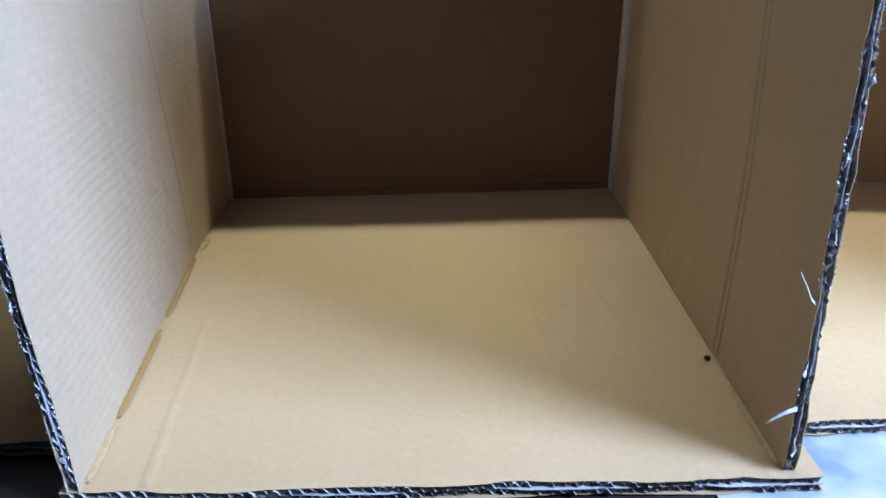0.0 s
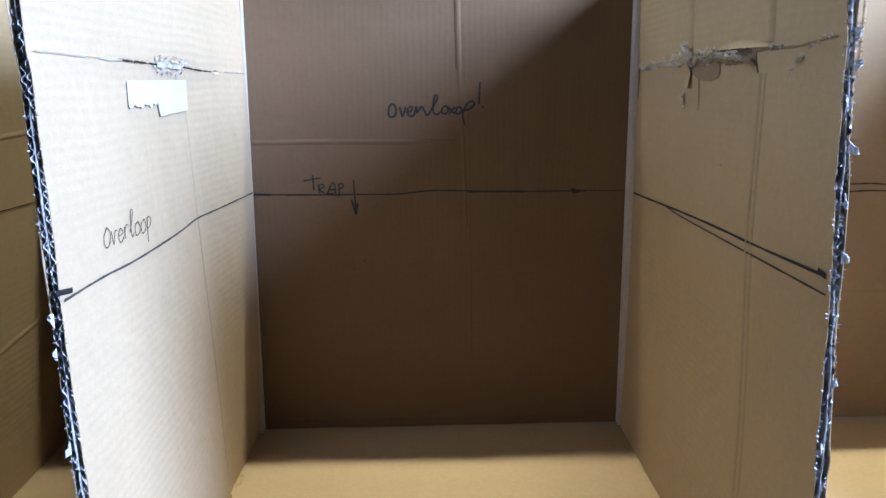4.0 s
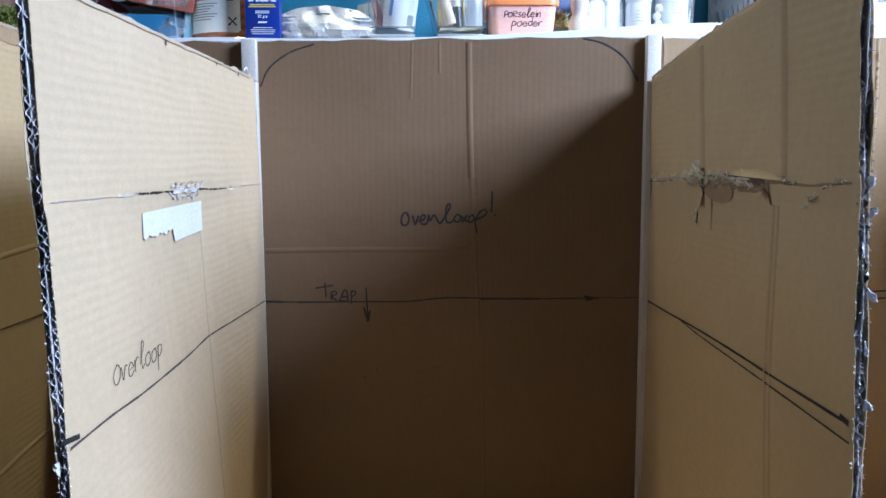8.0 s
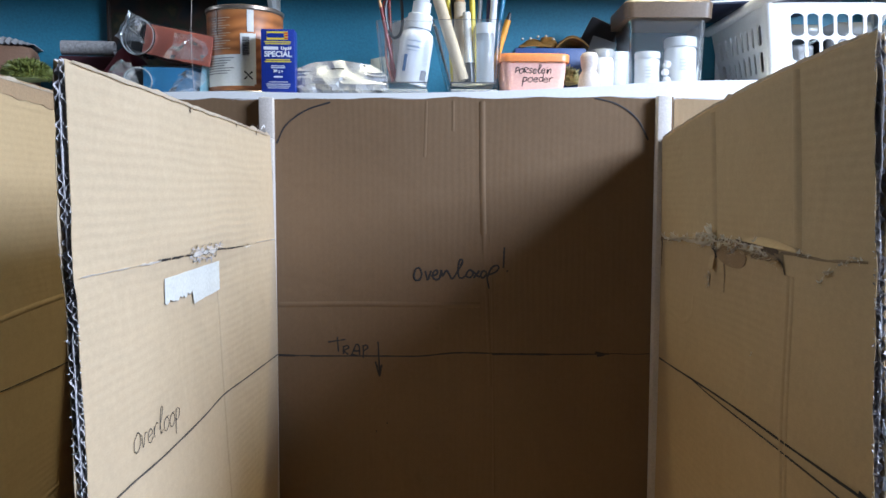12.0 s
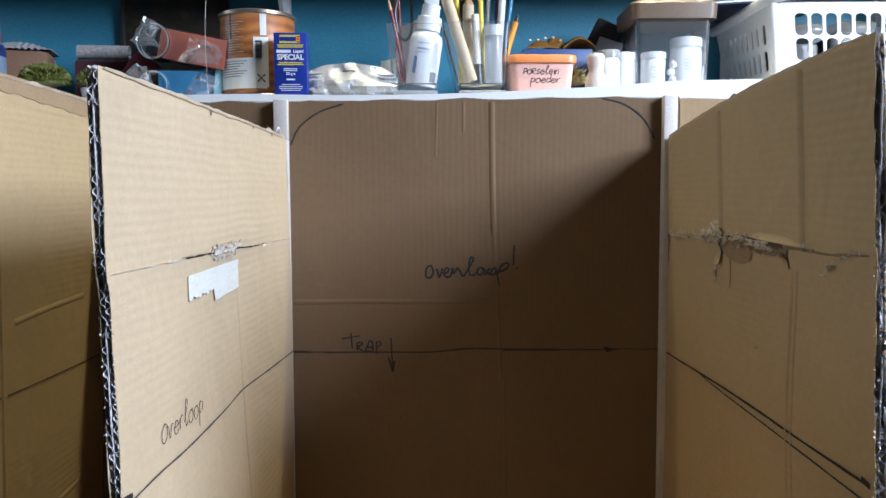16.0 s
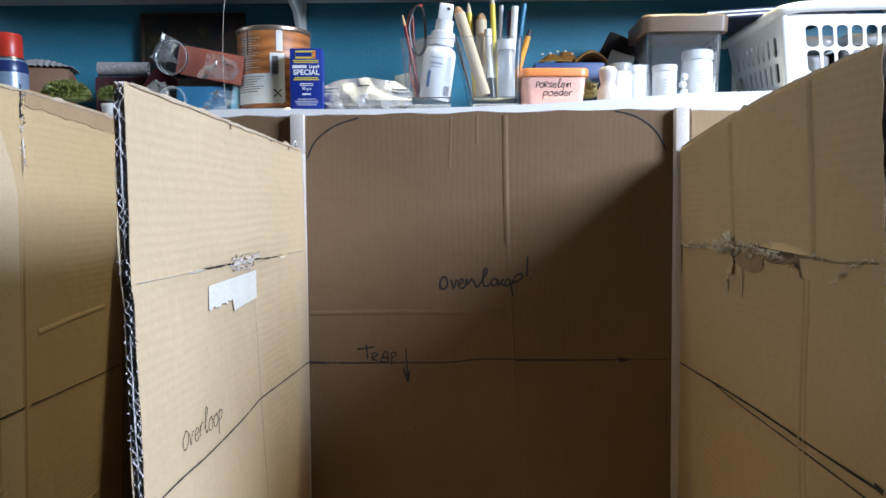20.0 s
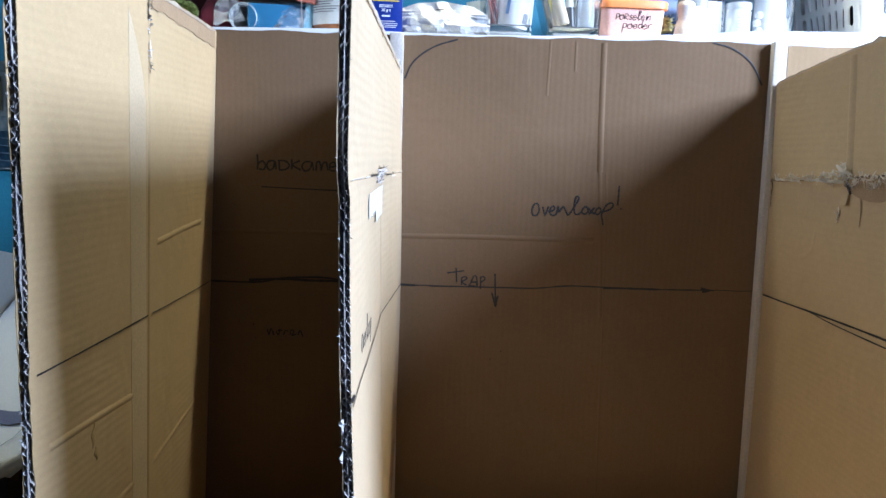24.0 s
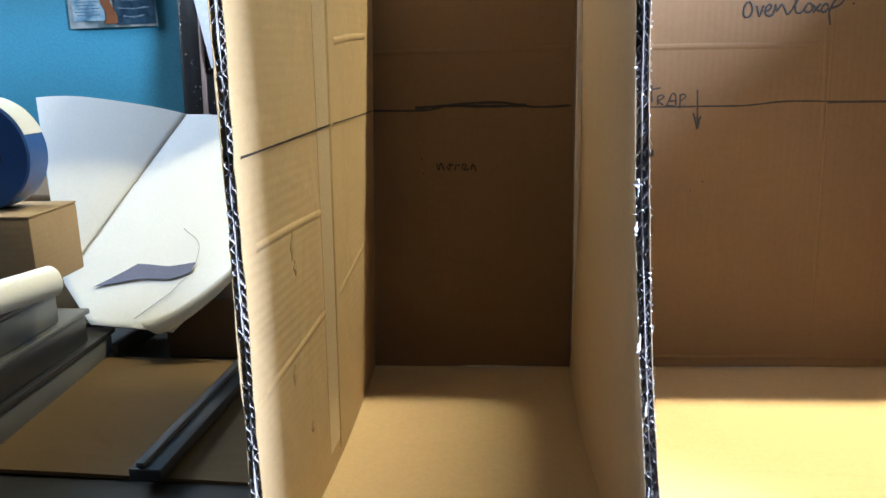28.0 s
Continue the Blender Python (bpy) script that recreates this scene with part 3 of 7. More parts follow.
def strand(parent, pts, width):
    """A thin curling strip of torn paper."""
    path = smooth_path(pts, 5)
    bm = bmesh.new()
    rows = [[bm.verts.new(p + Vector((0.0, 0.3, 0.95)) * (k * width * (1 - 0.7 * i / len(path)))) for k in (-0.5, 0.5)] for i, p in enumerate(path)]
    for a, b in zip(rows, rows[1:]):
        bm.faces.new((a[0], a[1], b[1], b[0]))
    return part("torn_strip", bm, FRAY, parent, "curling strip of torn white paper")


fibres(left_wall, edge_of(left_surf, 0.0068), 170, 11, 0.0013, FLUTE, 0.9, 1.8)
fibres(left_wall, lambda s: edge_of(left_surf, 0.0068)(0.74 * s), 260, 14, 0.0013, FRAY, 0.9, 3.0)
fibres(right_wall, edge_of(right_surf, 0.0070), 280, 12, 0.0015, FRAY, 0.9, 2.6)
fibres(right_wall, lambda s: edge_of(right_surf, 0.0070)(0.20 + 0.58 * s), 300, 15, 0.0018, FRAY, 0.9, 3.0)
fibres(outer_wall, edge_of(outer_surf, 0.0075), 120, 13, 0.0016, FLUTE, 0.9, 1.8)
for w, d, reach, tall, lean, sd in ((0.765, 0.0060, 0.0060, 0.020, -0.5, 1), (0.735, 0.0070, 0.0055, 0.016, -0.7, 2), (0.700, 0.0030, 0.0040, 0.020, 0.2, 3), (0.655, 0.0070, 0.0070, 0.014, -0.8, 4), (0.600, 0.0060, 0.0042, 0.018, -0.4, 5), (0.540, 0.0065, 0.0060, 0.016, -0.9, 6),
                                    (0.470, 0.0040, 0.0042, 0.020, 0.1, 7), (0.400, 0.0060, 0.0050, 0.018, -0.5, 8), (0.330, 0.0020, 0.0045, 0.016, 0.4, 9), (0.255, 0.0040, 0.0045, 0.018, 0.2, 10), (0.120, 0.0020, 0.0060, 0.016, 0.8, 11), (0.030, 0.0030, 0.0070, 0.022, 0.3, 12)):
    tuft(right_wall, right_surf, w, d, reach, tall, lean, sd)
for w, d, reach, tall, lean, sd in ((0.505, 0.0060, 0.0060, 0.018, -0.5, 21), (0.470, 0.0070, 0.0040, 0.012, -0.5, 22), (0.365, 0.0066, 0.0055, 0.016, -0.6, 23), (0.300, 0.0050, 0.0035, 0.012, -0.3, 24), (0.215, 0.0060, 0.0035, 0.014, -0.3, 25)):
    tuft(left_wall, left_surf, w, d, reach, tall, lean, sd)
RF = [right_surf(0.0, w, 0.001) for w in (0.185, 0.072)]
strand(right_wall, [RF[0], RF[0] + Vector((-0.006, -0.003, 0.006)), RF[0] + Vector((-0.010, -0.003, 0.014)), RF[0] + Vector((-0.015, -0.002, 0.023))], 0.0022)
strand(right_wall, [RF[1], RF[1] + Vector((-0.008, -0.003, 0.000)), RF[1] + Vector((-0.016, -0.003, -0.005)), RF[1] + Vector((-0.019, -0.002, -0.008))], 0.0032)
# torn upper edges
def torn_rim(parent, top, a0, a1, way, seed):
    """The split liner along a torn top: an uneven strip with nicks, lifted a little off the face."""
    rnd = random.Random(seed)
    n = 44
    high = [rnd.uniform(-0.0003, 0.0009) + (0.0018 if rnd.random() < 0.06 else 0) for _ in range(n + 1)]
    low = [-0.0012 - 0.0022 * abs(noise.noise(Vector((k * 0.23, seed, 0)))) for k in range(n + 1)]
    def fn(u, v):
        k = min(int(u * n), n - 1)
        f = u * n - k
        p = top(lerp(a0, a1, u))
        return p + Vector((way * (0.0007 + 0.0010 * v), 0, lerp(lerp(low[k], low[k + 1], f), lerp(high[k], high[k + 1], f), v)))
    return part("torn_rim", sheet(fn, n, 2, 0.0003, (way, 0, 0)), RIM, parent, "paler split liner along the torn top")


RIM = mottled("split_liner", (0.60, 0.50, 0.37), (0.46, 0.36, 0.25), 90, 0.9, 0, 0.4)
torn_rim(left_wall, lambda a: left_surf(a, 1.0, 0.0), 0.01, 0.97, 1, 3)
torn_rim(right_wall, lambda a: right_surf(a, 1.0, 0.0), 0.01, 0.98, -1, 4)
torn_rim(outer_wall, lambda a: outer_surf(a, 1.0, 0.0), 0.01, 0.98, 1, 5)
for a, deep in ((0.42, 0.006), (0.70, 0.004), (0.86, 0.005)):
    q = left_surf(a, 1.0, 0.0)
    part("nick", ribbon([(q.y, q.z + 0.001), (q.y + 0.002, q.z - deep * 0.5), (q.y + 0.001, q.z - deep)], on_left, 0.0030, rough=0.6), SEAM_DARK, left_wall, "dark nick in the torn top")
Q = left_surf(0.955, 1.0, 0.002)
strand(left_wall, [Q, Q + Vector((0.002, -0.004, 0.006)), Q + Vector((0.002, -0.012, 0.008)), Q + Vector((0.001, -0.020, 0.003)), Q + Vector((0, -0.024, -0.003))], 0.0030)
fibres(left_wall, lambda s: (left_surf(0.02 + 0.96 * s, 1.0, 0.0068 * random.Random(int(s * 1e6)).random()), (0.2, 0, 0.7), (0, 1, 0)), 150, 16, 0.0019, KRAFT_Z, 0.9, 3.0)
fibres(left_wall, lambda s: (left_surf(0.90 + 0.07 * s, 1.0, 0.003), (0.1, 0, 0.9), (0, 1, 0)), 9, 17, 0.0075, FRAY, 0.9, 0.9)
fibres(right_wall, lambda s: (right_surf(0.02 + 0.96 * s, 1.0, 0.0070 * random.Random(int(s * 1e6)).random()), (-0.2, 0, 0.7), (0, 1, 0)), 120, 18, 0.0016, KRAFT_Z, 0.9, 3.0)


# creases: low rounded ridges pressed into the liner
def crease(pts, place, width, high, parent, mat, seed=0):
    path = smooth_path([(u, v, 0) for u, v in pts], 8)
    bm = bmesh.new()
    rows = []
    width, high = width * 1.7, high * 0.7
    for i, p in enumerate(path):
        d = (path[min(i + 1, len(path) - 1)] - path[max(i - 1, 0)]).normalized()
        s = Vector((-d.y, d.x, 0)) * width * 0.5
        rows.append([bm.verts.new(place(p.x + s.x * k, p.y + s.y * k, high * h - 0.0006)) for k, h in ((-1, -0.25), (-0.5, 0.30), (0, 0.62), (0.5, 0.30), (1, -0.25))])
    for a, b in zip(rows, rows[1:]):
        for k in range(4):
            bm.faces.new((a[k], a[k + 1], b[k + 1], b[k]))
    return part("crease", bm, mat, parent, smooth=80)


crease([(0.054, 0.44), (0.0575, 0.36), (0.062, 0.02)], lambda u, v, d: on_back(u + 0.0075, v, d), 0.0030, 0.0012, middle_back, KRAFT_X)
crease([(0.674, 0.42), (0.682, 0.38), (0.690, 0.30), (0.708, 0.15), (0.722, 0.01)], on_left, 0.0040, 0.0022, left_wall, KRAFT_WINDOW_LIT)
crease([(0.695, 0.564), (0.693, 0.452)], on_right, 0.0090, 0.0066, right_wall, KRAFT_Z)
crease([(0.520, 0.577), (0.521, 0.45)], on_right, 0.0090, 0.0068, right_wall, KRAFT_Z)
crease([(0.537, 0.428), (0.545, 0.30), (0.527, 0.15), (0.515, 0.004)], on_right, 0.0044, 0.0034, right_wall, KRAFT_Z)
crease([(0.529, 0.428), (0.536, 0.30), (0.518, 0.15), (0.506, 0.004)], on_right, 0.0036, 0.0028, right_wall, KRAFT_Z)
crease([(0.824, 0.357), (0.79, 0.352), (0.76, 0.362), (0.752, 0.385)], on_right, 0.0050, 0.0005, right_wall, KRAFT_Z)
crease([(0.0515, 0.594), (0.0525, 0.50), (0.054, 0.44)], on_back, 0.0062, 0.0044, middle_back, KRAFT_X)
crease([(0.054, 0.44), (0.0585, 0.36), (0.063, 0.26)], on_back, 0.0045, 0.0020, middle_back, KRAFT_X)
crease([(-0.186, 0.357), (-0.10, 0.3575), (-0.03, 0.357), (0.05, 0.356)], on_back, 0.0055, 0.0034, middle_back, KRAFT_X)
crease([(-0.013, 0.594), (-0.015, 0.53)], on_back, 0.0035, 0.0018, middle_back, KRAFT_X)
crease([(0.018, 0.594), (0.018, 0.56)], on_back, 0.0035, 0.0019, middle_back, KRAFT_X)
crease([(-0.19, 0.012), (0.03, 0.0125), (0.25, 0.011)], on_back, 0.0050, 0.0028, middle_back, KRAFT_X)
crease([(-0.42, 0.358), (-0.31, 0.3585), (-0.205, 0.359)], on_back, 0.0050, 0.0030, bath_back, KRAFT_X)
for bx in (-0.36, -0.325, -0.285, -0.255):
    crease([(bx, 0.591), (bx + 0.001, 0.55)], on_back, 0.0030, 0.0005, bath_back, KRAFT_X)
crease([(0.29, 0.357), (0.45, 0.356), (0.615, 0.357)], on_back, 0.0060, 0.0022, right_back, KRAFT_SIDE)
crease([(0.29, 0.166), (0.45, 0.165), (0.615, 0.166)], on_back, 0.0060, 0.0022, right_back, KRAFT_SIDE)
crease([(-0.18, 0.636), (0.03, 0.640), (0.12, 0.632), (0.24, 0.648)], on_floor, 0.0060, 0.0013, middle_floor, KRAFT_FLOOR)
crease([(-0.150, 0.39), (-0.155, 0.52), (-0.158, 0.60)], on_floor, 0.0050, 0.0009, middle_floor, KRAFT_FLOOR)
crease([(0.122, 0.44), (0.119, 0.55), (0.116, 0.68)], on_floor, 0.0050, 0.0009, middle_floor, KRAFT_FLOOR)
crease([(0.196, 0.44), (0.192, 0.52), (0.180, 0.62)], on_floor, 0.0050, 0.0009, middle_floor, KRAFT_FLOOR)
# bathroom outer wall: upright crease with tape beside it, and slanting folds
crease([(0.672, 0.596), (0.670, 0.42), (0.667, 0.20), (0.664, 0.01)], on_outer, 0.0040, 0.0030, outer_wall, KRAFT_Z)
for z0, z1, y0 in ((0.366, 0.374, 0.69), (0.236, 0.232, 0.49), (0.137, 0.148, 0.49), (0.150, 0.166, 0.68)):
    crease([(y0, z0), (y0 + 0.07, (z0 + z1) / 2 + 0.001), (y0 + 0.14, z1)], on_outer, 0.0048, 0.0015, outer_wall, KRAFT_Z)
HOLE_BAND = mottled("peeled_band", (0.34, 0.232, 0.133), (0.275, 0.18, 0.10), 60, 0.8, 0, 0.3)
tape_mat = mottled("brown_tape", (0.53, 0.42, 0.28), (0.48, 0.37, 0.24), 12, 0.34, 0, 0.05)
tape = part("packing_tape", sheet(lambda u, v: on_outer(lerp(0.628, 0.662, u), lerp(0.02, 0.500 + 0.075 * (1 - u) ** 0.7, v), -0.0005), 6, 30, 0.0001, (1, 0, 0)), tape_mat, outer_wall, "shiny brown packing tape strip")
crease([(0.690, 0.579), (0.78, 0.574), (0.872, 0.570)], on_outer, 0.0070, 0.0006, outer_wall, KRAFT_Z)
for sy, sz, sh, tilt in ((0.555, 0.222, 0.010, 0.3), (0.559, 0.205, 0.006, -0.2), (0.545, 0.128, 0.008, 0.2), (0.58, 0.07, 0.005, 0.1)):
    part("glue_drip", sheet(lambda u, v, sy=sy, sz=sz, sh=sh, tilt=tilt: on_outer(sy + 0.0028 * (2 * u - 1) * math.sin(math.pi * (0.1 + 0.8 * v)) + tilt * sh * (v - 0.5) + 0.0012 * math.sin(9 * v), sz + sh * (2 * v - 1), -0.0006 + 0.0006 * math.sin(math.pi * u) * math.sin(math.pi * v)), 8, 12, 0.0002, (1, 0, 0)), GLUE_CLEAR, outer_wall, "shiny dried glue drip")
for z0, z1, sd in ((0.560, 0.594, 1), (0.525, 0.548, 2)):
    fibres(outer_wall, lambda s, z0=z0, z1=z1: (on_outer(0.672, lerp(z0, z1, s), -0.0004), (0.4, -0.6, 0.1), (0, 0, 1)), 26, 40 + sd, 0.0034, FRAY, 0.6, 2.6)
part("peeled_band", sheet(lambda u, v: on_outer(lerp(0.676, 0.872, u), lerp(0.6030 - 0.0115 * u - 0.0190 - 0.0016 * math.sin(31 * u) * math.sin(13 * u), 0.6000 - 0.0062 * u, v), -0.0001), 40, 3, 0.0003, (1, 0, 0)), HOLE_BAND, outer_wall, "peeled darker band along the torn top")
part("seam_nick", ribbon([(0.6685, 0.603), (0.669, 0.592), (0.668, 0.580), (0.669, 0.572)], on_outer, 0.0018, rough=0.9), INK, outer_wall, "dark torn slit beside the tape")
strand(outer_wall, [on_outer(0.669, 0.553, 0.001), on_outer(0.668, 0.535, 0.003), on_outer(0.669, 0.515, 0.001)], 0.004)
fibres(outer_wall, lambda s: (outer_surf(0.5 + 0.48 * s, 1.0, 0.003), (0.3, 0, 0.7), (0, 1, 0)), 60, 43, 0.0022, KRAFT_Z, 0.9, 3.0)
BATTEN = mottled("pale_batten_wood", (0.58, 0.53, 0.49), (0.48, 0.43, 0.39), 25, 0.6, 0, 0.3)
# corner battens
def batten(x, y, z0, z1, label, side, wide, side_cut=0.0):
    th = thing("batten", label, "wooden batten", None, "corner battens")
    low = 0.550 if side_cut else z1
    strip = box(wide - side_cut, 0.0125, low - z0, (x + side_cut / 2, y, (z0 + low) / 2), 0.0012)
    if side_cut:
        strip = join(strip, box(wide, 0.0125, z1 - low, (x, y, (z1 + low) / 2), 0.0012))
    part("strip", strip, BATTEN, th)
    rnd = random.Random(int(x * 1000))
    for k in range(9):
        z, h = lerp(z0 + 0.03, z1 - 0.05, (k + rnd.random() * 0.6) / 9), rnd.uniform(0.010, 0.034)
        bead = tube([(x + side * (wide / 2 - 0.0010), y - 0.0062, z), (x + side * (wide / 2 - 0.0007), y - 0.0065, z + h / 2), (x + side * (wide / 2 - 0.0011), y - 0.0062, z + h)], rnd.uniform(0.0006, 0.0011), 6)
        part("glue_smear", bead, BATTEN, th, "pale dried glue smear")
    return th


batten(-0.1958, 0.8735, 0.0012, 0.5965, "slim whitish wooden corner batten against the cardboard back panel", 1, 0.0160, 0.0060)
batten(0.2612, 0.8735, 0.0012, 0.6005, "slim whitish wooden corner batten with a split top", 1, 0.0160)
crease([(0.525, 0.597), (0.526, 0.52), (0.5245, 0.43)], on_back, 0.0040, 0.0030, right_back, KRAFT_SIDE)
fibres(right_back, lambda s: (on_back(0.525, lerp(0.43, 0.59, s), 0.0004), (0.3, -0.7, 0.1), (0, 0, 1)), 60, 61, 0.0030, FRAY, 0.7, 1.8)

# ---- pen marks ----
def wavy(a, b, n, amp, seed):
    r = random.Random(seed)
    return [(lerp(a[0], b[0], i / n), lerp(a[1], b[1], i / n) + r.uniform(-amp, amp)) for i in range(n + 1)]


part("pen_line", ribbon([(0.412, 0.296), (0.47, 0.2965), (0.528, 0.2950), (0.60, 0.2960), (0.64, 0.2975), (0.686, 0.3005), (0.76, 0.3005), (0.862, 0.301)], on_left, 0.0016), PENCIL, left_wall)
part("pen_mark", ribbon([(0.404, 0.3025), (0.424, 0.2995)], on_left, 0.0030), INK, left_wall)
handwriting("Overloop", 0.478, 0.3145, 0.0095, on_left, 0.0007, PENCIL, left_wall, slope=-0.03, pitch=1.15)
part("pen_line", ribbon([(0.862, 0.2965), (0.80, 0.2970), (0.70, 0.2990), (0.60, 0.3000), (0.53, 0.3002), (0.418, 0.3025)], on_right, 0.0019), INK, right_wall)
part("pen_line", ribbon([(0.76, 0.2985), (0.70, 0.2945), (0.60, 0.2925), (0.50, 0.2915), (0.415, 0.2910)], on_right, 0.0014), PENCIL, right_wall)
part("pen_mark", ribbon([(0.428, 0.3040), (0.417, 0.3025)], on_right, 0.0036), INK, right_wall)
part("pen_line", ribbon(wavy((-0.125, 0.2955), (-0.184, 0.297), 4, 0.0004, 1), on_back, 0.0012), PENCIL, middle_back)
part("pen_line", ribbon([(-0.150, 0.2958), (-0.06, 0.2956), (-0.02, 0.2955), (0.02, 0.299), (0.06, 0.2985), (0.10, 0.2975), (0.15, 0.297), (0.205, 0.297)], on_back, 0.0016), INK, middle_back)
part("pen_line", ribbon([(0.065, 0.2975), (0.10, 0.2975), (0.135, 0.297)], on_back, 0.0024), INK, middle_back)
part("pen_mark", ribbon([(0.188, 0.299), (0.199, 0.2968), (0.190, 0.2948)], on_back, 0.0026), INK, middle_back)
part("pen_mark", ribbon([(-0.187, 0.2972), (-0.168, 0.2964)], on_back, 0.0022), INK, middle_back)
part("pen_line", ribbon(wavy((0.205, 0.297), (0.255, 0.2975), 4, 0.0004, 2), on_back, 0.0009), PENCIL, middle_back)
def penned(name, strokes, at, origin, scale, place, width, mat, parent):
    """Pen strokes drawn on a grid with y down; the grid's point `at` lies at `origin` on the surface."""
    bms = []
    for n, stroke in enumerate(strokes.split("|")):
        pts = [tuple(float(v) for v in q.split(",")) for q in stroke.split()]
        bms.append(ribbon([(origin[0] + (x - at[0]) * scale, origin[1] + (at[1] - y) * scale) for x, y in pts], place, width, seed=n))
    return part(name, join(*bms), mat, parent, smooth=0)


penned("handwriting", "148,115 150,150 153,193|100,142 140,136 190,128|180,205 178,185 180,166|175,168 198,161 206,173 182,188 206,208|220,211 232,185 246,154 260,166 263,210|228,190 262,188|212,213 230,210 255,213|281,158 282,190 281,226|277,166 296,158 305,172 282,191|300,204 301,207",
       (362, 213), (-0.0692, 0.2962), 0.000228, on_back, 0.0017, INK, middle_back)
penned("pen_arrow", "358,140 361,200 366,318|344,244 355,285 366,320 372,290 378,260|350,262 366,312 372,268", (362, 213), (-0.0692, 0.2962), 0.000228, on_back, 0.0017, INK, middle_back)
penned("handwriting", "203,189 187,193 176,216 176,243 188,255 205,248 214,225 209,200 199,188|232,205 239,232 246,252 256,226 263,204|263,232 286,227 297,212 288,202 275,213 272,238 286,251 306,243 316,202 320,232 342,204 356,222 372,247 396,214 424,164 421,147 409,154 402,198 406,236 424,243 440,231|441,232 454,206 470,203 479,224 462,241 444,233|479,206 498,229 516,240|513,205 496,225 482,244|516,235 525,212 541,206 546,226 530,242 517,235|545,215 554,258 562,298|552,238 574,192 600,178 612,189 598,210 570,223 552,223|640,84 638,140 636,190|654,204 657,211",
       (176, 252), (-0.0272, 0.3862), 0.000228, on_back, 0.0022, INK, middle_back)
part("pen_arc", ribbon([(-0.186, 0.545), (-0.175, 0.566), (-0.152, 0.583), (-0.124, 0.5925)], on_back, 0.0018), INK, middle_back)
part("pen_arc", ribbon([(0.183, 0.5985), (0.209, 0.5915), (0.232, 0.575), (0.246, 0.550)], on_back, 0.0018), INK, middle_back)
for px, pz in ((-0.073, 0.205), (-0.060, 0.215)):
    part("pen_dot", ribbon([(px, pz), (px + 0.001, pz)], on_back, 0.0018), INK, middle_back)
penned("handwriting", "165,124 168,155 166,184|166,162 185,150 197,164 191,182 172,181|233,148 211,150 203,168 212,184 228,176 234,150 239,181|250,145 252,182|246,146 275,148 291,165 275,181 250,183|300,140 300,180|331,145 303,162 336,182|376,148 351,150 340,168 352,185 372,175 379,150 385,182|395,182 397,152 410,150 415,180 421,155 435,150 441,180|450,168 471,162 466,148 450,155 450,178 471,182|482,182 484,152 501,150",
       (165, 183), (-0.360, 0.4330), 0.000304, on_back, 0.0020, INK, bath_back)
part("underline", ribbon([(-0.355, 0.4125), (-0.31, 0.411), (-0.262, 0.410)], on_back, 0.0014), INK, bath_back)
part("pen_line", ribbon([(-0.420, 0.297), (-0.36, 0.2965), (-0.33, 0.302), (-0.28, 0.3035), (-0.24, 0.298), (-0.203, 0.299)], on_back, 0.0022), INK, bath_back)
part("pen_line", ribbon([(-0.37, 0.299), (-0.33, 0.301), (-0.29, 0.2995), (-0.25, 0.300)], on_back, 0.0030), INK, bath_back)
penned("pen_scribble", "205,822 212,845 220,820 232,846|240,832 250,845 255,820|246,828 266,826|270,846 276,828 290,830|296,845 300,826 312,830 304,846 322,842|328,846 336,826 348,852|155,856 158,858|152,800 150,806",
       (205, 846), (-0.3480, 0.2310), 0.000304, on_back, 0.0016, INK, bath_back)
part("pen_line", ribbon([(0.476, 0.2945), (0.57, 0.2970), (0.665, 0.2990)], on_outer, 0.0014), INK, outer_wall)
part("pen_line", ribbon([(0.675, 0.2990), (0.76, 0.2985), (0.87, 0.2975)], on_outer, 0.0012), PENCIL, outer_wall)
for dz in (0.0, -0.010):
    part("pen_line", ribbon(wavy((0.500, 0.303 + dz), (0.61, 0.301 + dz * 0.7), 4, 0.001, 7), on_back, 0.0016), INK, right_back)

# ---- torn seams, paper scrap and glue ----
def flake_patch(place, u0, u1, v, tall, parent, seed, mat=TORN, n=10, slope=0.0):
    """An irregular peeled patch of paper along a seam."""
    r = random.Random(seed)
    top = [tall * r.uniform(0.3, 1) for _ in range(n + 1)]
    low = [tall * r.uniform(0.2, 0.8) for _ in range(n + 1)]
    def fn(a, b):
        i = a * n
        k = min(int(i), n - 1)
        f = i - k
        t, lo = lerp(top[k], top[k + 1], f), lerp(low[k], low[k + 1], f)
        u = lerp(u0, u1, a)
        return place(u, v + slope * (u - u0) + lerp(-lo, t, b), 0.0003 + 0.0008 * b)
    return part("torn_paper", sheet(fn, n * 3, 2, 0.0003, lambda a, b: (place(u0, v, 0.01) - place(u0, v, 0.0)).normalized()), mat, parent, "peeled whitish paper")


GREY_TEAR = mottled("grey_tear", (0.40, 0.37, 0.36), (0.28, 0.25, 0.24), 150, 0.6, 0, 0.5)
LIGHT_SEAM = mottled("pale_tear", (0.60, 0.55, 0.47), (0.42, 0.36, 0.28), 150, 0.9, 0, 0.5)
SEAM_L = (0.4405, -0.012)
for u0, u1, th, sd in ((0.412, 0.500, 0.0007, 1), (0.500, 0.535, 0.0012, 2), (0.606, 0.668, 0.0034, 3), (0.790, 0.860, 0.0008, 5)):
    flake_patch(on_left, u0, u1, SEAM_L[0] + SEAM_L[1] * (u0 - 0.41), th, left_wall, sd, slope=SEAM_L[1])
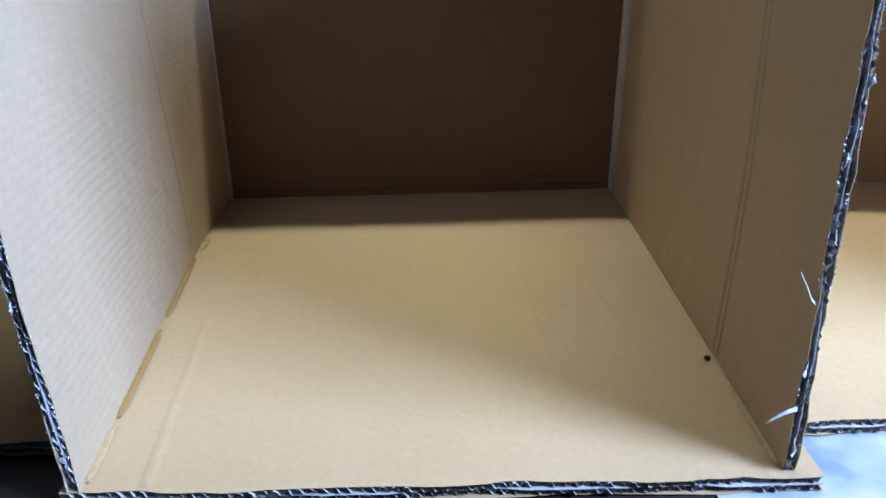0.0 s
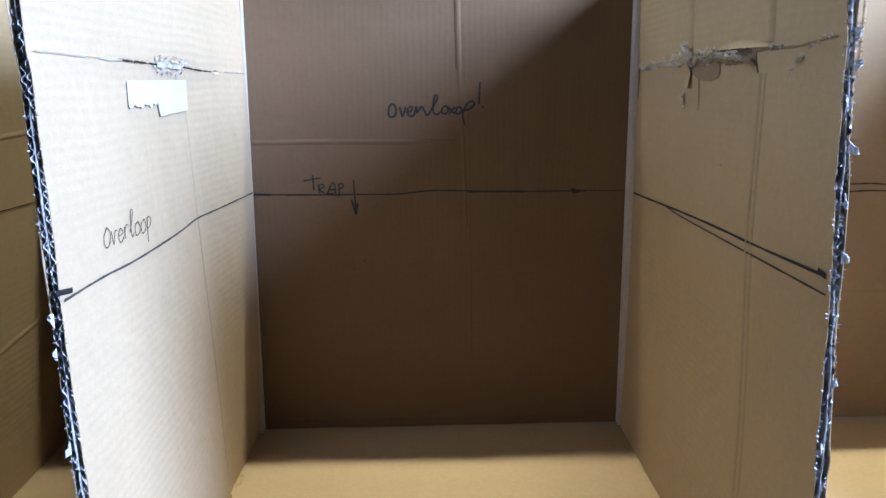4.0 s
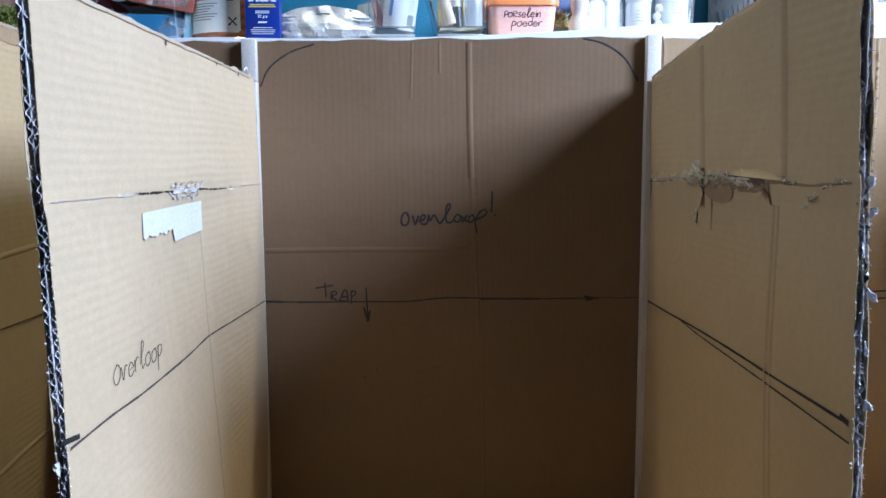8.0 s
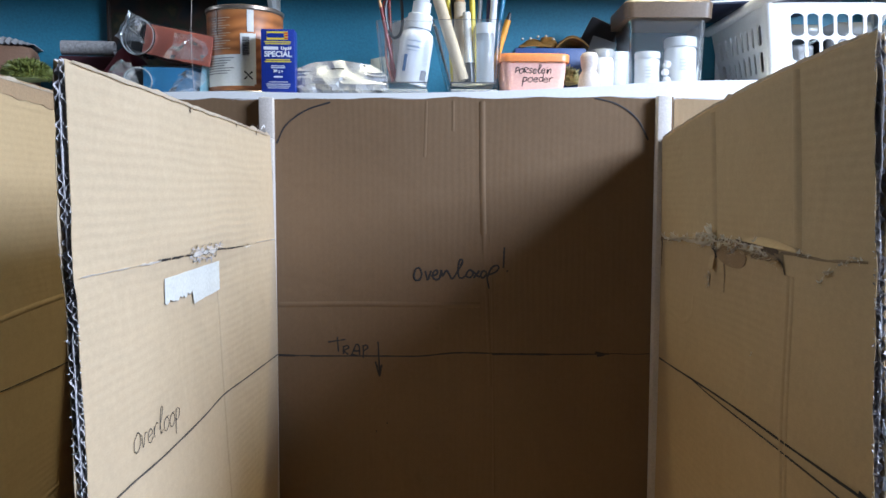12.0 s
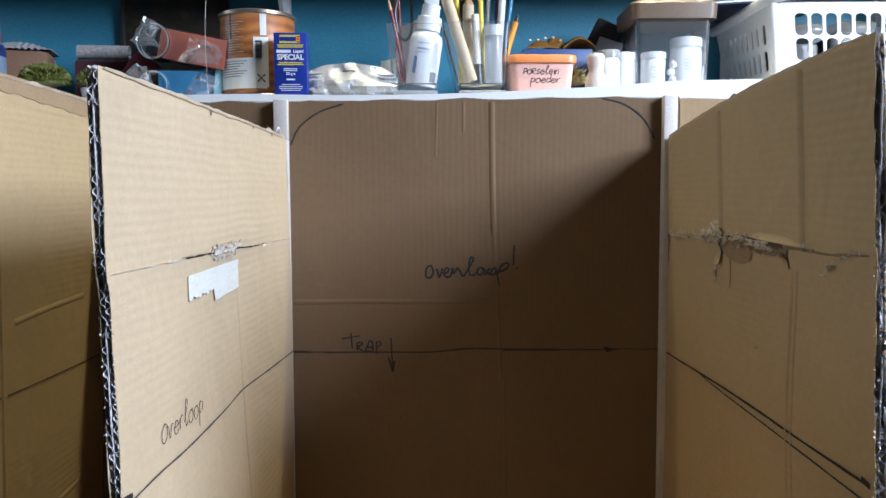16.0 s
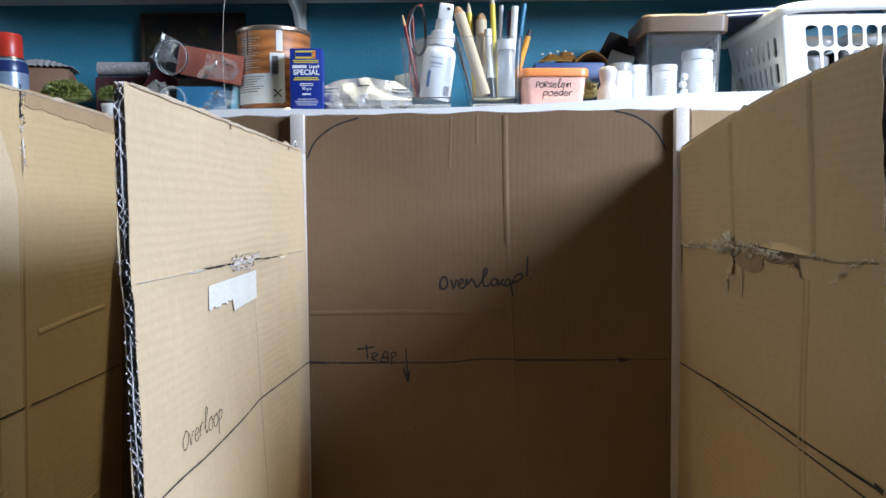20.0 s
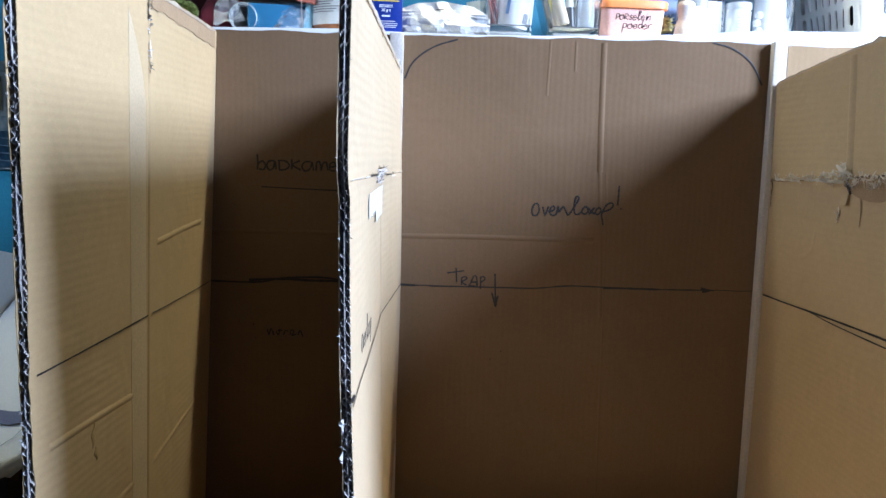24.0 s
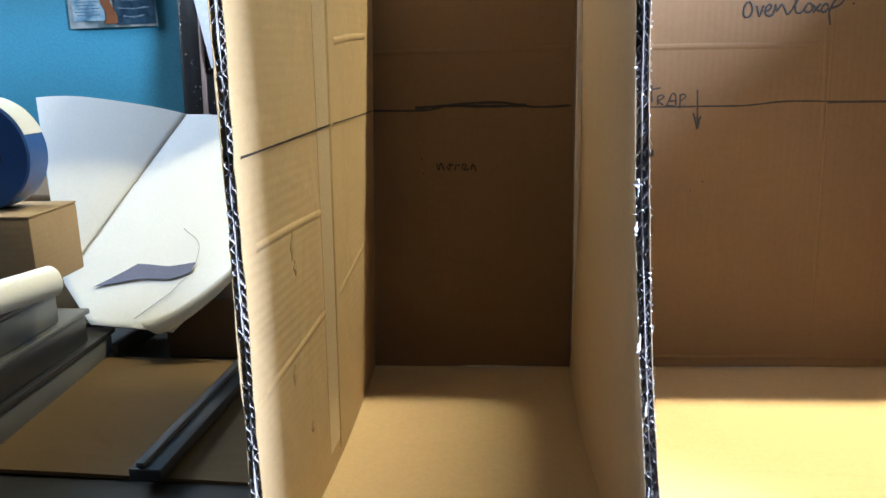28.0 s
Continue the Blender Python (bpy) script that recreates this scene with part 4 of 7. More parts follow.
for k, (u0, u1, v0, v1, wd) in enumerate(((0.531, 0.556, 0.4396, 0.4391, 0.0013), (0.559, 0.584, 0.4389, 0.4386, 0.0016), (0.588, 0.618, 0.4384, 0.4381, 0.0012),
                                          (0.664, 0.694, 0.4379, 0.4369, 0.0012), (0.697, 0.722, 0.4366, 0.4358, 0.0014), (0.726, 0.748, 0.4356, 0.4349, 0.0010))):
    part("seam_line", ribbon(wavy((u0, v0), (u1, v1), 5, 0.0003, k), on_left, wd, rough=0.7, seed=k), INK, left_wall)
fibres(left_wall, lambda s: (on_left(0.752 + 0.022 * s, 0.4352 - 0.001 * s, 0.0002), (0.4, -0.2, math.sin(60 * s)), (0, 1, 0)), 16, 36, 0.0030, LIGHT_SEAM, 0.9, 1.8)
fibres(left_wall, lambda s: (on_left(0.535 + 0.07 * s, 0.4402 - 0.0014 * s, 0.0002), (0.3, -0.2, 0.8), (0, 1, 0)), 22, 37, 0.0020, LIGHT_SEAM, 0.9, 1.6)
fibres(left_wall, lambda s: (on_left(0.600 + 0.075 * s, 0.4375 + 0.006 * math.sin(40 * s), 0.0002), (0.35, -0.3, 0.6 * (1 if int(s * 50) % 2 else -1)), (0, 1, 0)), 110, 31, 0.0036, GREY_TEAR, 0.9, 2.2)
scrap = part("paper_scrap", sheet(lambda u, v: on_left(lerp(0.545, 0.681, u), lerp(0.4250, 0.4265, u) - v * (0.0190 + 0.0020 * math.sin(61 * u) * math.sin(23 * u) + 0.0016 * math.sin(97 * u) * u if u < 0.46 else 0.0285 - 0.004 * (u - 0.46)), 0.0002 + 0.0006 * math.sin(9 * u) ** 2), 40, 6, 0.0004, (1, 0, 0)), SCRAP, left_wall, "torn white paper label remnant")
def behind_left(u, v, d=0.0):
    """The bathroom side of the dividing wall."""
    return Vector((left_x(u, v) - 0.0078 - d, u, v))
part("seam_line", ribbon([(0.412, 0.4335), (0.450, 0.4325), (0.500, 0.4335)], behind_left, 0.0034, rough=0.8), SEAM_DARK, left_wall, "dark torn seam")
fibres(left_wall, lambda s: (behind_left(0.420 + 0.10 * s, 0.4330, 0.0002), (-0.5, -0.3, 0.6 * math.sin(80 * s)), (0, 1, 0)), 60, 34, 0.0036, LIGHT_SEAM, 0.9, 1.8)
SEAM_R = 0.438
LIGHT_TEAR = mottled("light_tear", (0.74, 0.70, 0.62), (0.55, 0.49, 0.40), 150, 0.9, 0, 0.5)
HOLE_CARD = mottled("flap_card", (0.30, 0.20, 0.105), (0.24, 0.155, 0.08), 60, 0.75, 0, 0.3)
for u0, u1, th, sd in ((0.850, 0.790, 0.0022, 6), (0.79, 0.70, 0.0026, 7), (0.63, 0.58, 0.0016, 8)):
    flake_patch(on_right, u0, u1, SEAM_R + 0.035 * (0.85 - u0), th, right_wall, sd)
part("seam_line", ribbon([(0.862, 0.4365), (0.835, 0.4365), (0.80, 0.4380), (0.77, 0.4400)], on_right, 0.0026, rough=0.4, taper=0.7), GROOVE_SHADE, right_wall, "brown seam with groove shade painted on")
part("seam_line", ribbon([(0.545, 0.4445), (0.515, 0.4450), (0.48, 0.4445), (0.45, 0.4465), (0.424, 0.4480)], on_right, 0.0030, rough=0.3, seed=4, taper=0.6), GROOVE_SHADE, right_wall, "brown seam with groove shade painted on")
part("seam_line", ribbon([(0.625, 0.4400), (0.60, 0.4385), (0.570, 0.4395), (0.545, 0.4420)], on_right, 0.0060, rough=0.5, seed=6), GROOVE_SHADE, right_wall, "brown seam with groove shade painted on")
part("torn_hole", sheet(lambda u, v: on_right(0.652 + 0.034 * math.cos(2 * math.pi * u) * v + 0.003 * math.sin(7 * u), 0.4340 + 0.0115 * math.sin(2 * math.pi * u) * v * (1 + 0.12 * math.sin(5 * u)), -0.0002 + 0.0004 * v), 36, 5, 0.0002, (-1, 0, 0)), HOLE_CARD, right_wall, "torn flap of darker inner card")
# Dark strip that paints the corner's shade where the seam ends.
part("seam_end", ribbon([(0.862, 0.4375), (0.858, 0.430), (0.860, 0.418), (0.859, 0.405)], on_right, 0.0050, rough=0.5, taper=0.8), SEAM_DARK, right_wall, "dark strip painting the shade of the corner")
# Tear and shade under the flap, both painted as one tapering stroke.
part("tear_mark", ribbon([(0.668, 0.4250), (0.667, 0.4130), (0.668, 0.3980)], on_right, 0.0036, rough=0.3, taper=0.85), GROOVE_SHADE, right_wall, "dark tear and shade below the flap")
fibres(right_wall, lambda s: (on_right(0.845 - 0.30 * s, 0.4385 + 0.006 * math.sin(math.pi * s), 0.0030), (-0.7, -0.2, -0.5 + math.sin(50 * s)), (0, 1, 0)), 150, 35, 0.0062, LIGHT_TEAR, 0.9, 1.6)
part("hole_nook", ribbon([(0.697, 0.4400), (0.690, 0.4350), (0.686, 0.4290)], on_right, 0.0070, rough=0.5), INK, right_wall, "dark gap beside the torn flap")
# The torn gap and the shade along it, drawn as one dark stroke.
part("seam_shade", ribbon([(0.700, 0.4440), (0.66, 0.4465), (0.62, 0.4470), (0.58, 0.4465), (0.552, 0.4440)], on_right, 0.0030, rough=0.95), SEAM_DARK, right_wall, "dark torn gap with its shade painted in")
part("lifted_edge", sheet(lambda u, v: on_right(lerp(0.625, 0.517, u), 0.4485 + 0.0062 * v * math.sin(math.pi * (0.12 + 0.82 * u)) - 0.002 * u, -0.0004 + 0.0034 * (1 - v) ** 1.5 * math.sin(math.pi * u)), 24, 6, 0.0004, (-1, 0, 0)), KRAFT_Z, right_wall, "bulging torn lip of liner")
part("seam_gap", ribbon([(0.585, 0.4455), (0.565, 0.4425), (0.548, 0.4370), (0.541, 0.4280)], on_right, 0.0046, rough=0.4, taper=0.75), SEAM_DARK, right_wall, "dark gap under the lip")
part("torn_tab", sheet(lambda u, v: on_right(0.700 - 0.012 * u, 0.430 - 0.012 * v, 0.0008 + 0.003 * v), 3, 3, 0.0004, (-1, 0, 0)), KRAFT_Z, right_wall)
fibres(right_wall, lambda s: (on_right(0.82 - 0.19 * s, 0.4405 + 0.005 * math.sin(33 * s) * s, 0.0004), (-0.5, -0.2, 0.8 * math.sin(70 * s)), (0, 1, 0)), 300, 32, 0.0046)
fibres(right_wall, lambda s: (on_right(0.640 - 0.07 * s, 0.4425 - 0.003 * s, 0.0006), (-0.5, -0.2, 0.6 * math.sin(60 * s)), (0, 1, 0)), 90, 33, 0.0042)
for u0, u1, n, sz, sd in ((0.745, 0.665, 150, 0.0042, 51), (0.665, 0.590, 110, 0.0040, 52), (0.706, 0.690, 34, 0.0070, 53)):
    zz = {53: 0.4520}.get(sd, 0.4440)
    fibres(right_wall, lambda s, u0=u0, u1=u1, zz=zz: (on_right(lerp(u0, u1, s), zz + 0.004 * math.sin(29 * s), 0.0002), (-0.35, -0.2, math.sin(90 * s)), (0, 1, 0)), n, sd, sz, LIGHT_TEAR, 0.9, 2.2)
for k, (u0, v0, u1, v1, n, sz) in enumerate(((0.706, 0.412, 0.707, 0.399, 34, 0.0030), (0.480, 0.4345, 0.468, 0.4380, 26, 0.0034), (0.487, 0.4285, 0.484, 0.4295, 8, 0.0026),
                                             (0.462, 0.4425, 0.446, 0.4465, 14, 0.0028), (0.524, 0.4462, 0.500, 0.4458, 18, 0.0026), (0.444, 0.4490, 0.430, 0.4486, 9, 0.0026), (0.604, 0.357, 0.604, 0.353, 6, 0.0022))):
    fibres(right_wall, lambda s, u0=u0, u1=u1, v0=v0, v1=v1: (on_right(lerp(u0, u1, s), lerp(v0, v1, s), 0.0002), (-0.4, -0.3, 0.7 * math.sin(97 * s)), (0, 1, 0)), n, 60 + k, sz, LIGHT_TEAR, 0.9, 2.6)

def glue_bead(name, label, pts, r, mat, seed):
    rnd = random.Random(seed)
    path = smooth_path(pts, 6)
    bm = bmesh.new()
    rings = []
    for i, p in enumerate(path):
        k = 0.5 * r * (0.85 + 0.7 * noise.noise(Vector((p.y * 150, seed, 0)))) * min(1.0, 0.35 + 0.3 * min(i, len(path) - 1 - i))
        rings.append([bm.verts.new(p + Vector((k * math.cos(a) * 1.25, rnd.uniform(-0.3, 0.3) * r, max(0.0, k * math.sin(a) * 0.14)))) for a in (2 * math.pi * q / 8 for q in range(8))])
    for a, b in zip(rings, rings[1:]):
        for k in range(8):
            bm.faces.new((a[k], a[(k + 1) % 8], b[(k + 1) % 8], b[k]))
    bm.faces.new(rings[0][::-1]), bm.faces.new(rings[-1])
    return tagged(part(name, bm, mat), label, "glue")


glue_bead("glue_bead", "uneven amber dried glue along the wall foot", [(left_x(y, 0) + 0.002, y, 0.0010) for y in (0.395, 0.42, 0.45)], 0.0055, GLUE_CLEAR, 1)
glue_bead("glue_bead", "uneven amber dried glue along the wall foot", [(left_x(y, 0) + 0.002, y, 0.0010) for y in (0.46, 0.50, 0.54, 0.58)], 0.0060, GLUE, 2)
glue_bead("glue_bead", "uneven amber dried glue along the wall foot", [(left_x(y, 0) + 0.002, y, 0.0010) for y in (0.60, 0.64, 0.68, 0.72)], 0.0055, GLUE, 3)
glue_bead("glue_bead", "uneven amber dried glue along the wall foot", [(left_x(y, 0) + 0.003, y, 0.0010) for y in (0.735, 0.75, 0.765)], 0.0065, GLUE_CLEAR, 4)
glue_bead("glue_bead", "clear shiny dried glue along the wall foot", [(right_x(y, 0) - 0.002, y, 0.0010) for y in (0.385, 0.41, 0.44, 0.47)], 0.0040, GLUE_CLEAR, 5)
glue_bead("glue_bead", "clear shiny dried glue along the wall foot", [(right_x(y, 0) - 0.001, y, 0.0010) for y in (0.48, 0.50, 0.52)], 0.0030, GLUE_CLEAR, 6)
tagged(part("card_crumb", box(0.005, 0.003, 0.003, (0.2395, 0.506, 0.0025), 0.0006, (10, 20, 30)), INK), "dark crumb of cardboard on the floor", "crumb")


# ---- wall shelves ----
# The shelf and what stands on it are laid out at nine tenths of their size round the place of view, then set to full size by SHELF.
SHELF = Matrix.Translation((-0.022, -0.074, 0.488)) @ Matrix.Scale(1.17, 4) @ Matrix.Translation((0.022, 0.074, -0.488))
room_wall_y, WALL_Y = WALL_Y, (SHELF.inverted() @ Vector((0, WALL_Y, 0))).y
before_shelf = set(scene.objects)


def shelf_z(x):
    """Top of the shelf board, which bows under its load."""
    sag = -0.0090 + 0.11 * (x + 0.02) ** 2
    sag = min(sag, -0.0035) if x < -0.1 else min(sag, 0.0)
    return 0.6120 + 0.020 * (x + 0.1) + sag


shelf = thing("wall_shelf", "white painted wall shelf board crowded with craft supplies", "shelf")
SX0, SX1 = -0.615, 1.135
part("board", sheet(lambda u, v: (lerp(SX0, SX1, u), lerp(0.889, WALL_Y, v), shelf_z(lerp(SX0, SX1, u)) - 0.0002), 70, 2, 0.022, (0, 0, -1)), WHITE_PAINT, shelf)
part("edge_band", sheet(lambda u, v: (lerp(SX0, SX1, u), 0.8886, shelf_z(lerp(SX0, SX1, u)) - 0.0225 + 0.0225 * v), 70, 2, 0.0016, (0, -1, 0)), mottled("edge_band", (0.82, 0.81, 0.79), (0.74, 0.72, 0.69), 30, 0.5), shelf, "chipped white edge band")
upper = thing("upper_wall_shelf", "white upper wall shelf seen from below", "shelf")
part("board", box(2.1, WALL_Y - 0.935, 0.022, (0.35, (WALL_Y + 0.935) / 2, 0.7905), 0.0012), WHITE_PAINT, upper)
for bx in (-0.225, 0.62):
    part("bracket_upright", box(0.014, 0.012, 0.075, (bx, WALL_Y - 0.006, 0.7415), 0.001), WHITE_PAINT, upper, "white steel shelf bracket")
    bmw = bmesh.new()
    prof = [(WALL_Y - 0.012, 0.7790), (WALL_Y - 0.15, 0.7790), (WALL_Y - 0.15, 0.772), (WALL_Y - 0.055, 0.754), (WALL_Y - 0.012, 0.712)]
    a = [bmw.verts.new((bx - 0.003, y, z)) for y, z in prof]
    b = [bmw.verts.new((bx + 0.003, y, z)) for y, z in prof]
    bmw.faces.new(a), bmw.faces.new(b[::-1])
    for i in range(5):
        bmw.faces.new((a[i], b[i], b[(i + 1) % 5], a[(i + 1) % 5]))
    part("bracket_arm", bmw, WHITE_PAINT, upper)


def put(name, label, category, x, y, turn=0.0, tilt=(0, 0), group="", lift=0.0):
    return thing(name, label, category, pose(x, y, shelf_z(x) + lift, tilt[0], tilt[1], turn), group)


def jar(x, y, r, h, label, cap, body, capm, text=True):
    th = put("jar", label, "jar", x, y, group="jars on the shelf")
    part("body", lathe([(0, 0), (r * 0.95, 0), (r, r * 0.06), (r, h * 0.72), (r * 0.92, h * 0.78), (r * 0.92, h * 0.8), (0, h * 0.8)], 32), body, th)
    part("cap", lathe([(0, h * 0.8), (cap, h * 0.8), (cap, h * 0.97), (cap * 0.95, h), (0, h)], 32), capm, th)
    return th


# paint tin
def stripes(name, a, b, axis="Z", scale=60.0, warp=2.0, rough=0.4):
    m, n, l, bs = material(name, rough)
    co, w, mix = n.new("ShaderNodeTexCoord"), n.new("ShaderNodeTexWave"), n.new("ShaderNodeMixRGB")
    w.bands_direction, w.inputs["Scale"].default_value, w.inputs["Distortion"].default_value = axis, scale, warp
    w.inputs["Detail"].default_value = 3.0
    l.new(co.outputs["Object"], w.inputs["Vector"])
    mix.inputs[1].default_value, mix.inputs[2].default_value = (*a, 1), (*b, 1)
    l.new(w.outputs["Fac"], mix.inputs[0]), l.new(mix.outputs[0], bs.inputs["Base Color"])
    return m


def round_place(r, z_up=0.0):
    """Places marks on a cylinder of radius r: u metres round from the side that faces -y, v metres up."""
    return lambda u, v, d=0.0: Vector(((r + d) * math.sin(u / r), -(r + d) * math.cos(u / r), v))


def wrap(r, u0, u1, v0, v1, d, n=12, thick=0.0002):
    pl = round_place(r)
    return sheet(lambda a, b: pl(lerp(u0, u1, a), lerp(v0, v1, b), d), n, 2, thick, lambda a, b: (math.sin(lerp(u0, u1, a) / r), -math.cos(lerp(u0, u1, a) / r), 0))


TIN_BROWN = stripes("tin_print", (0.40, 0.148, 0.045), (0.24, 0.082, 0.025), "Z", 26, 5)
tin = put("paint_tin", "brown-printed metal paint tin with white text panel and drips", "paint tin", -0.2405, 0.962)
part("body", lathe([(0, 0), (0.0452, 0), (0.0465, 0.002), (0.0465, 0.101), (0.0452, 0.103), (0, 0.103)], 56), TIN_BROWN, tin)
part("base_rim", lathe([(0.0455, 0.0), (0.0478, 0.0), (0.0478, 0.003), (0.0466, 0.0045)], 56), STEEL, tin)
part("top_rim", lathe([(0.0466, 0.100), (0.0480, 0.1015), (0.0480, 0.105), (0.0462, 0.1062), (0.0440, 0.104), (0.041, 0.1035), (0.041, 0.106), (0, 0.106)], 56), mottled("smeared_rim", (0.34, 0.30, 0.26), (0.16, 0.10, 0.06), 70, 0.35, 0.7, 0.3), tin, "paint-smeared metal rim")
LABEL_WHITE = plain("label_white", (0.72, 0.72, 0.69), 0.4)
text_panel = part("text_panel", wrap(0.0465, -0.052, 0.020, 0.010, 0.047, 0.0002), LABEL_WHITE, tin, "pale text panel")
code_panel = part("code_panel", wrap(0.0465, 0.004, 0.022, 0.012, 0.072, 0.0004, 6), LABEL_WHITE, tin)
pl = round_place(0.0465)
part("print_block", join(*[wrap(0.0465, -0.046 + 0.001 * (k % 3), -0.004 - 0.004 * (k % 4), 0.0425 - 0.0030 * k, 0.0435 - 0.0030 * k, 0.0005, 8, 0.0001) for k in range(7)]), plain("print_grey", (0.2, 0.2, 0.2)), text_panel)
part("code_block", join(*[wrap(0.0465, 0.0065, 0.0125 + 0.002, 0.046 + 0.0015 * k, 0.0468 + 0.0015 * k + 0.0003 * (k % 2), 0.0007, 4, 0.0001) for k in range(15)]), INK, code_panel)
part("warning_mark", join(ribbon([(0.0085, 0.027), (0.0175, 0.018)], lambda u, v, d: pl(u, v, d + 0.0006), 0.0016), ribbon([(0.0085, 0.018), (0.0175, 0.027)], lambda u, v, d: pl(u, v, d + 0.0006), 0.0016)), INK, code_panel)
part("print_block", join(*[wrap(0.0465, -0.036 + 0.002 * (k % 2), -0.008 - 0.005 * (k % 3), 0.090 - 0.0030 * k, 0.0906 - 0.0030 * k, 0.0005, 8, 0.0001) for k in range(13)]), plain("print_cream", (0.62, 0.5, 0.36)), tin)
part("paint_drip", ribbon([(-0.026, 0.1055), (-0.0262, 0.09), (-0.0260, 0.070)], lambda u, v, d: pl(u, v, d + 0.0004), 0.0022), plain("drip_brown", (0.13, 0.045, 0.015), 0.25), tin)
# Pale strip painted on the tin as a highlight.
part("shine_strip", wrap(0.0465, 0.012, 0.020, 0.074, 0.100, 0.0004, 4), plain("silver_print", (0.7, 0.68, 0.64), 0.3), tin)

# small blue glue carton
BLUE_CARD = mottled("blue_card", (0.010, 0.028, 0.22), (0.012, 0.034, 0.26), 30, 0.35, 0, 0.05)
YELLOW = plain("yellow_print", (0.72, 0.56, 0.05))
WHITE_INK = plain("white_print", (0.78, 0.78, 0.78))
RED_INK = plain("red_print", (0.62, 0.04, 0.03))
carton = put("glue_carton", "small dark blue glue carton with yellow and white print", "carton", -0.1880, 0.9045, 2)
carton_body = part("carton_body", box(0.039, 0.024, 0.0735, (0, 0, 0.03675), 0.0006), BLUE_CARD, carton)
part("logo_plate", box(0.0245, 0.0004, 0.0095, (-0.0005, -0.0123, 0.0660)), YELLOW, carton_body)
part("logo_plate", box(0.0195, 0.0004, 0.0050, (-0.0025, -0.0126, 0.0660), 0), BLUE_CARD, carton_body)
part("logo_stripes", join(*[box(0.0040, 0.0004, 0.0016, (0.0098, -0.0126, 0.0628 + 0.0030 * k)) for k in range(3)]), RED_INK, carton_body)
for w, z, mat, h in ((0.031, 0.0588, YELLOW, 0.0013), (0.029, 0.0566, YELLOW, 0.0013), (0.028, 0.0382, YELLOW, 0.0013), (0.031, 0.0360, YELLOW, 0.0013), (0.016, 0.0310, WHITE_INK, 0.0009), (0.016, 0.0290, WHITE_INK, 0.0009), (0.010, 0.0185, WHITE_INK, 0.0018), (0.022, 0.0125, WHITE_INK, 0.0007), (0.028, 0.0100, WHITE_INK, 0.0007), (0.027, 0.0078, WHITE_INK, 0.0007), (0.024, 0.0056, WHITE_INK, 0.0007)):
    part("print_bar", box(w, 0.0004, h, (0, -0.0123, z)), mat, carton_body)
part("print_bar", box(0.017, 0.0004, 0.0036, (-0.0080, -0.0123, 0.0515)), WHITE_INK, carton_body)
lettering("Liquid", 0.0050, WHITE_INK, carton_body, pose(0.0095, -0.0124, 0.0500, 90, 0, 0), "lettering", 0.0002)
lettering("SPECIAL", 0.0088, WHITE_INK, carton_body, pose(0, -0.0124, 0.0418, 90, 0, 0), "lettering", 0.0003)
lettering("30 g e", 0.0046, WHITE_INK, carton_body, pose(0, -0.0124, 0.0238, 90, 0, 0), "lettering", 0.0001)

# foil pouch
FOIL = mottled("silver_foil", (0.44, 0.45, 0.47), (0.30, 0.31, 0.33), 45, 0.36, 0.30, 0.3)
foil = put("foil_pouch", "crumpled silver foil pouch lying on the shelf", "foil pouch", -0.121, 0.930, -2)
def pouch(u, v):
    """A pillow pack: flat front, folded top, and gathered pleats towards both ends."""
    a = 2 * u - 1
    h = 0.0425 - 0.010 * abs(a) ** 2.2 - 0.010 * abs(a) ** 9
    full = 1 - 0.45 * abs(a) ** 3
    prof = ((-0.020, 0.0003), (-0.0255, 0.006), (-0.0262, 0.013), (-0.0225, 0.021), (-0.0185, 0.0262), (-0.0150, 0.0300), (-0.0085, h), (0.004, h * 0.97), (0.020, h * 0.78), (0.027, 0.014), (0.022, 0.0003))
    s = v * (len(prof) - 1)
    i = min(int(s), len(prof) - 2)
    y, z = lerp(prof[i][0], prof[i + 1][0], s - i), lerp(prof[i][1], prof[i + 1][1], s - i)
    y *= full
    z = min(z, h)
    e = max(0.0, abs(a) - 0.52) / 0.48
    if 0.006 < z < h - 0.003:
        y += 0.0026 * math.sin(z * 2 * math.pi / 0.0052 + 1.5 * a) * min(1.0, e * 2.2)
    k = noise.noise(Vector((a * 3.1, z * 70, y * 60))) * 0.0042 + noise.noise(Vector((a * 9, z * 160, 3))) * 0.0016
    fold = 0.0022 * abs(((a * 2.3 + z * 28) % 1) - 0.5)
    return Vector((a * 0.058 * (1 + 0.05 * math.sin(z * 90)), y + k - fold, max(0.0002, z + k * 0.5)))
bm = bmesh.new()
rows = [[bm.verts.new(pouch(i / 30, j / 20)) for j in range(21)] for i in range(31)]
for i, (a, b) in enumerate(zip(rows, rows[1:])):
    for j in range(20):
        if (i + j) % 2:
            bm.faces.new((a[j], b[j], b[j + 1])), bm.faces.new((a[j], b[j + 1], a[j + 1]))
        else:
            bm.faces.new((a[j], b[j], a[j + 1])), bm.faces.new((b[j], b[j + 1], a[j + 1]))
bm.faces.new(rows[0]), bm.faces.new(rows[-1][::-1])
bm.faces.new([q[0] for q in rows] + [q[20] for q in rows[::-1]])
part("pouch_body", bm, FOIL, foil, smooth=14)
part("pouch_slit", ribbon([(-0.006, 0.0318), (0.002, 0.0322), (0.009, 0.0318)], lambda u, v, d: Vector((u, -0.0170 - d, v)), 0.0012), BLACK_PLASTIC, foil)
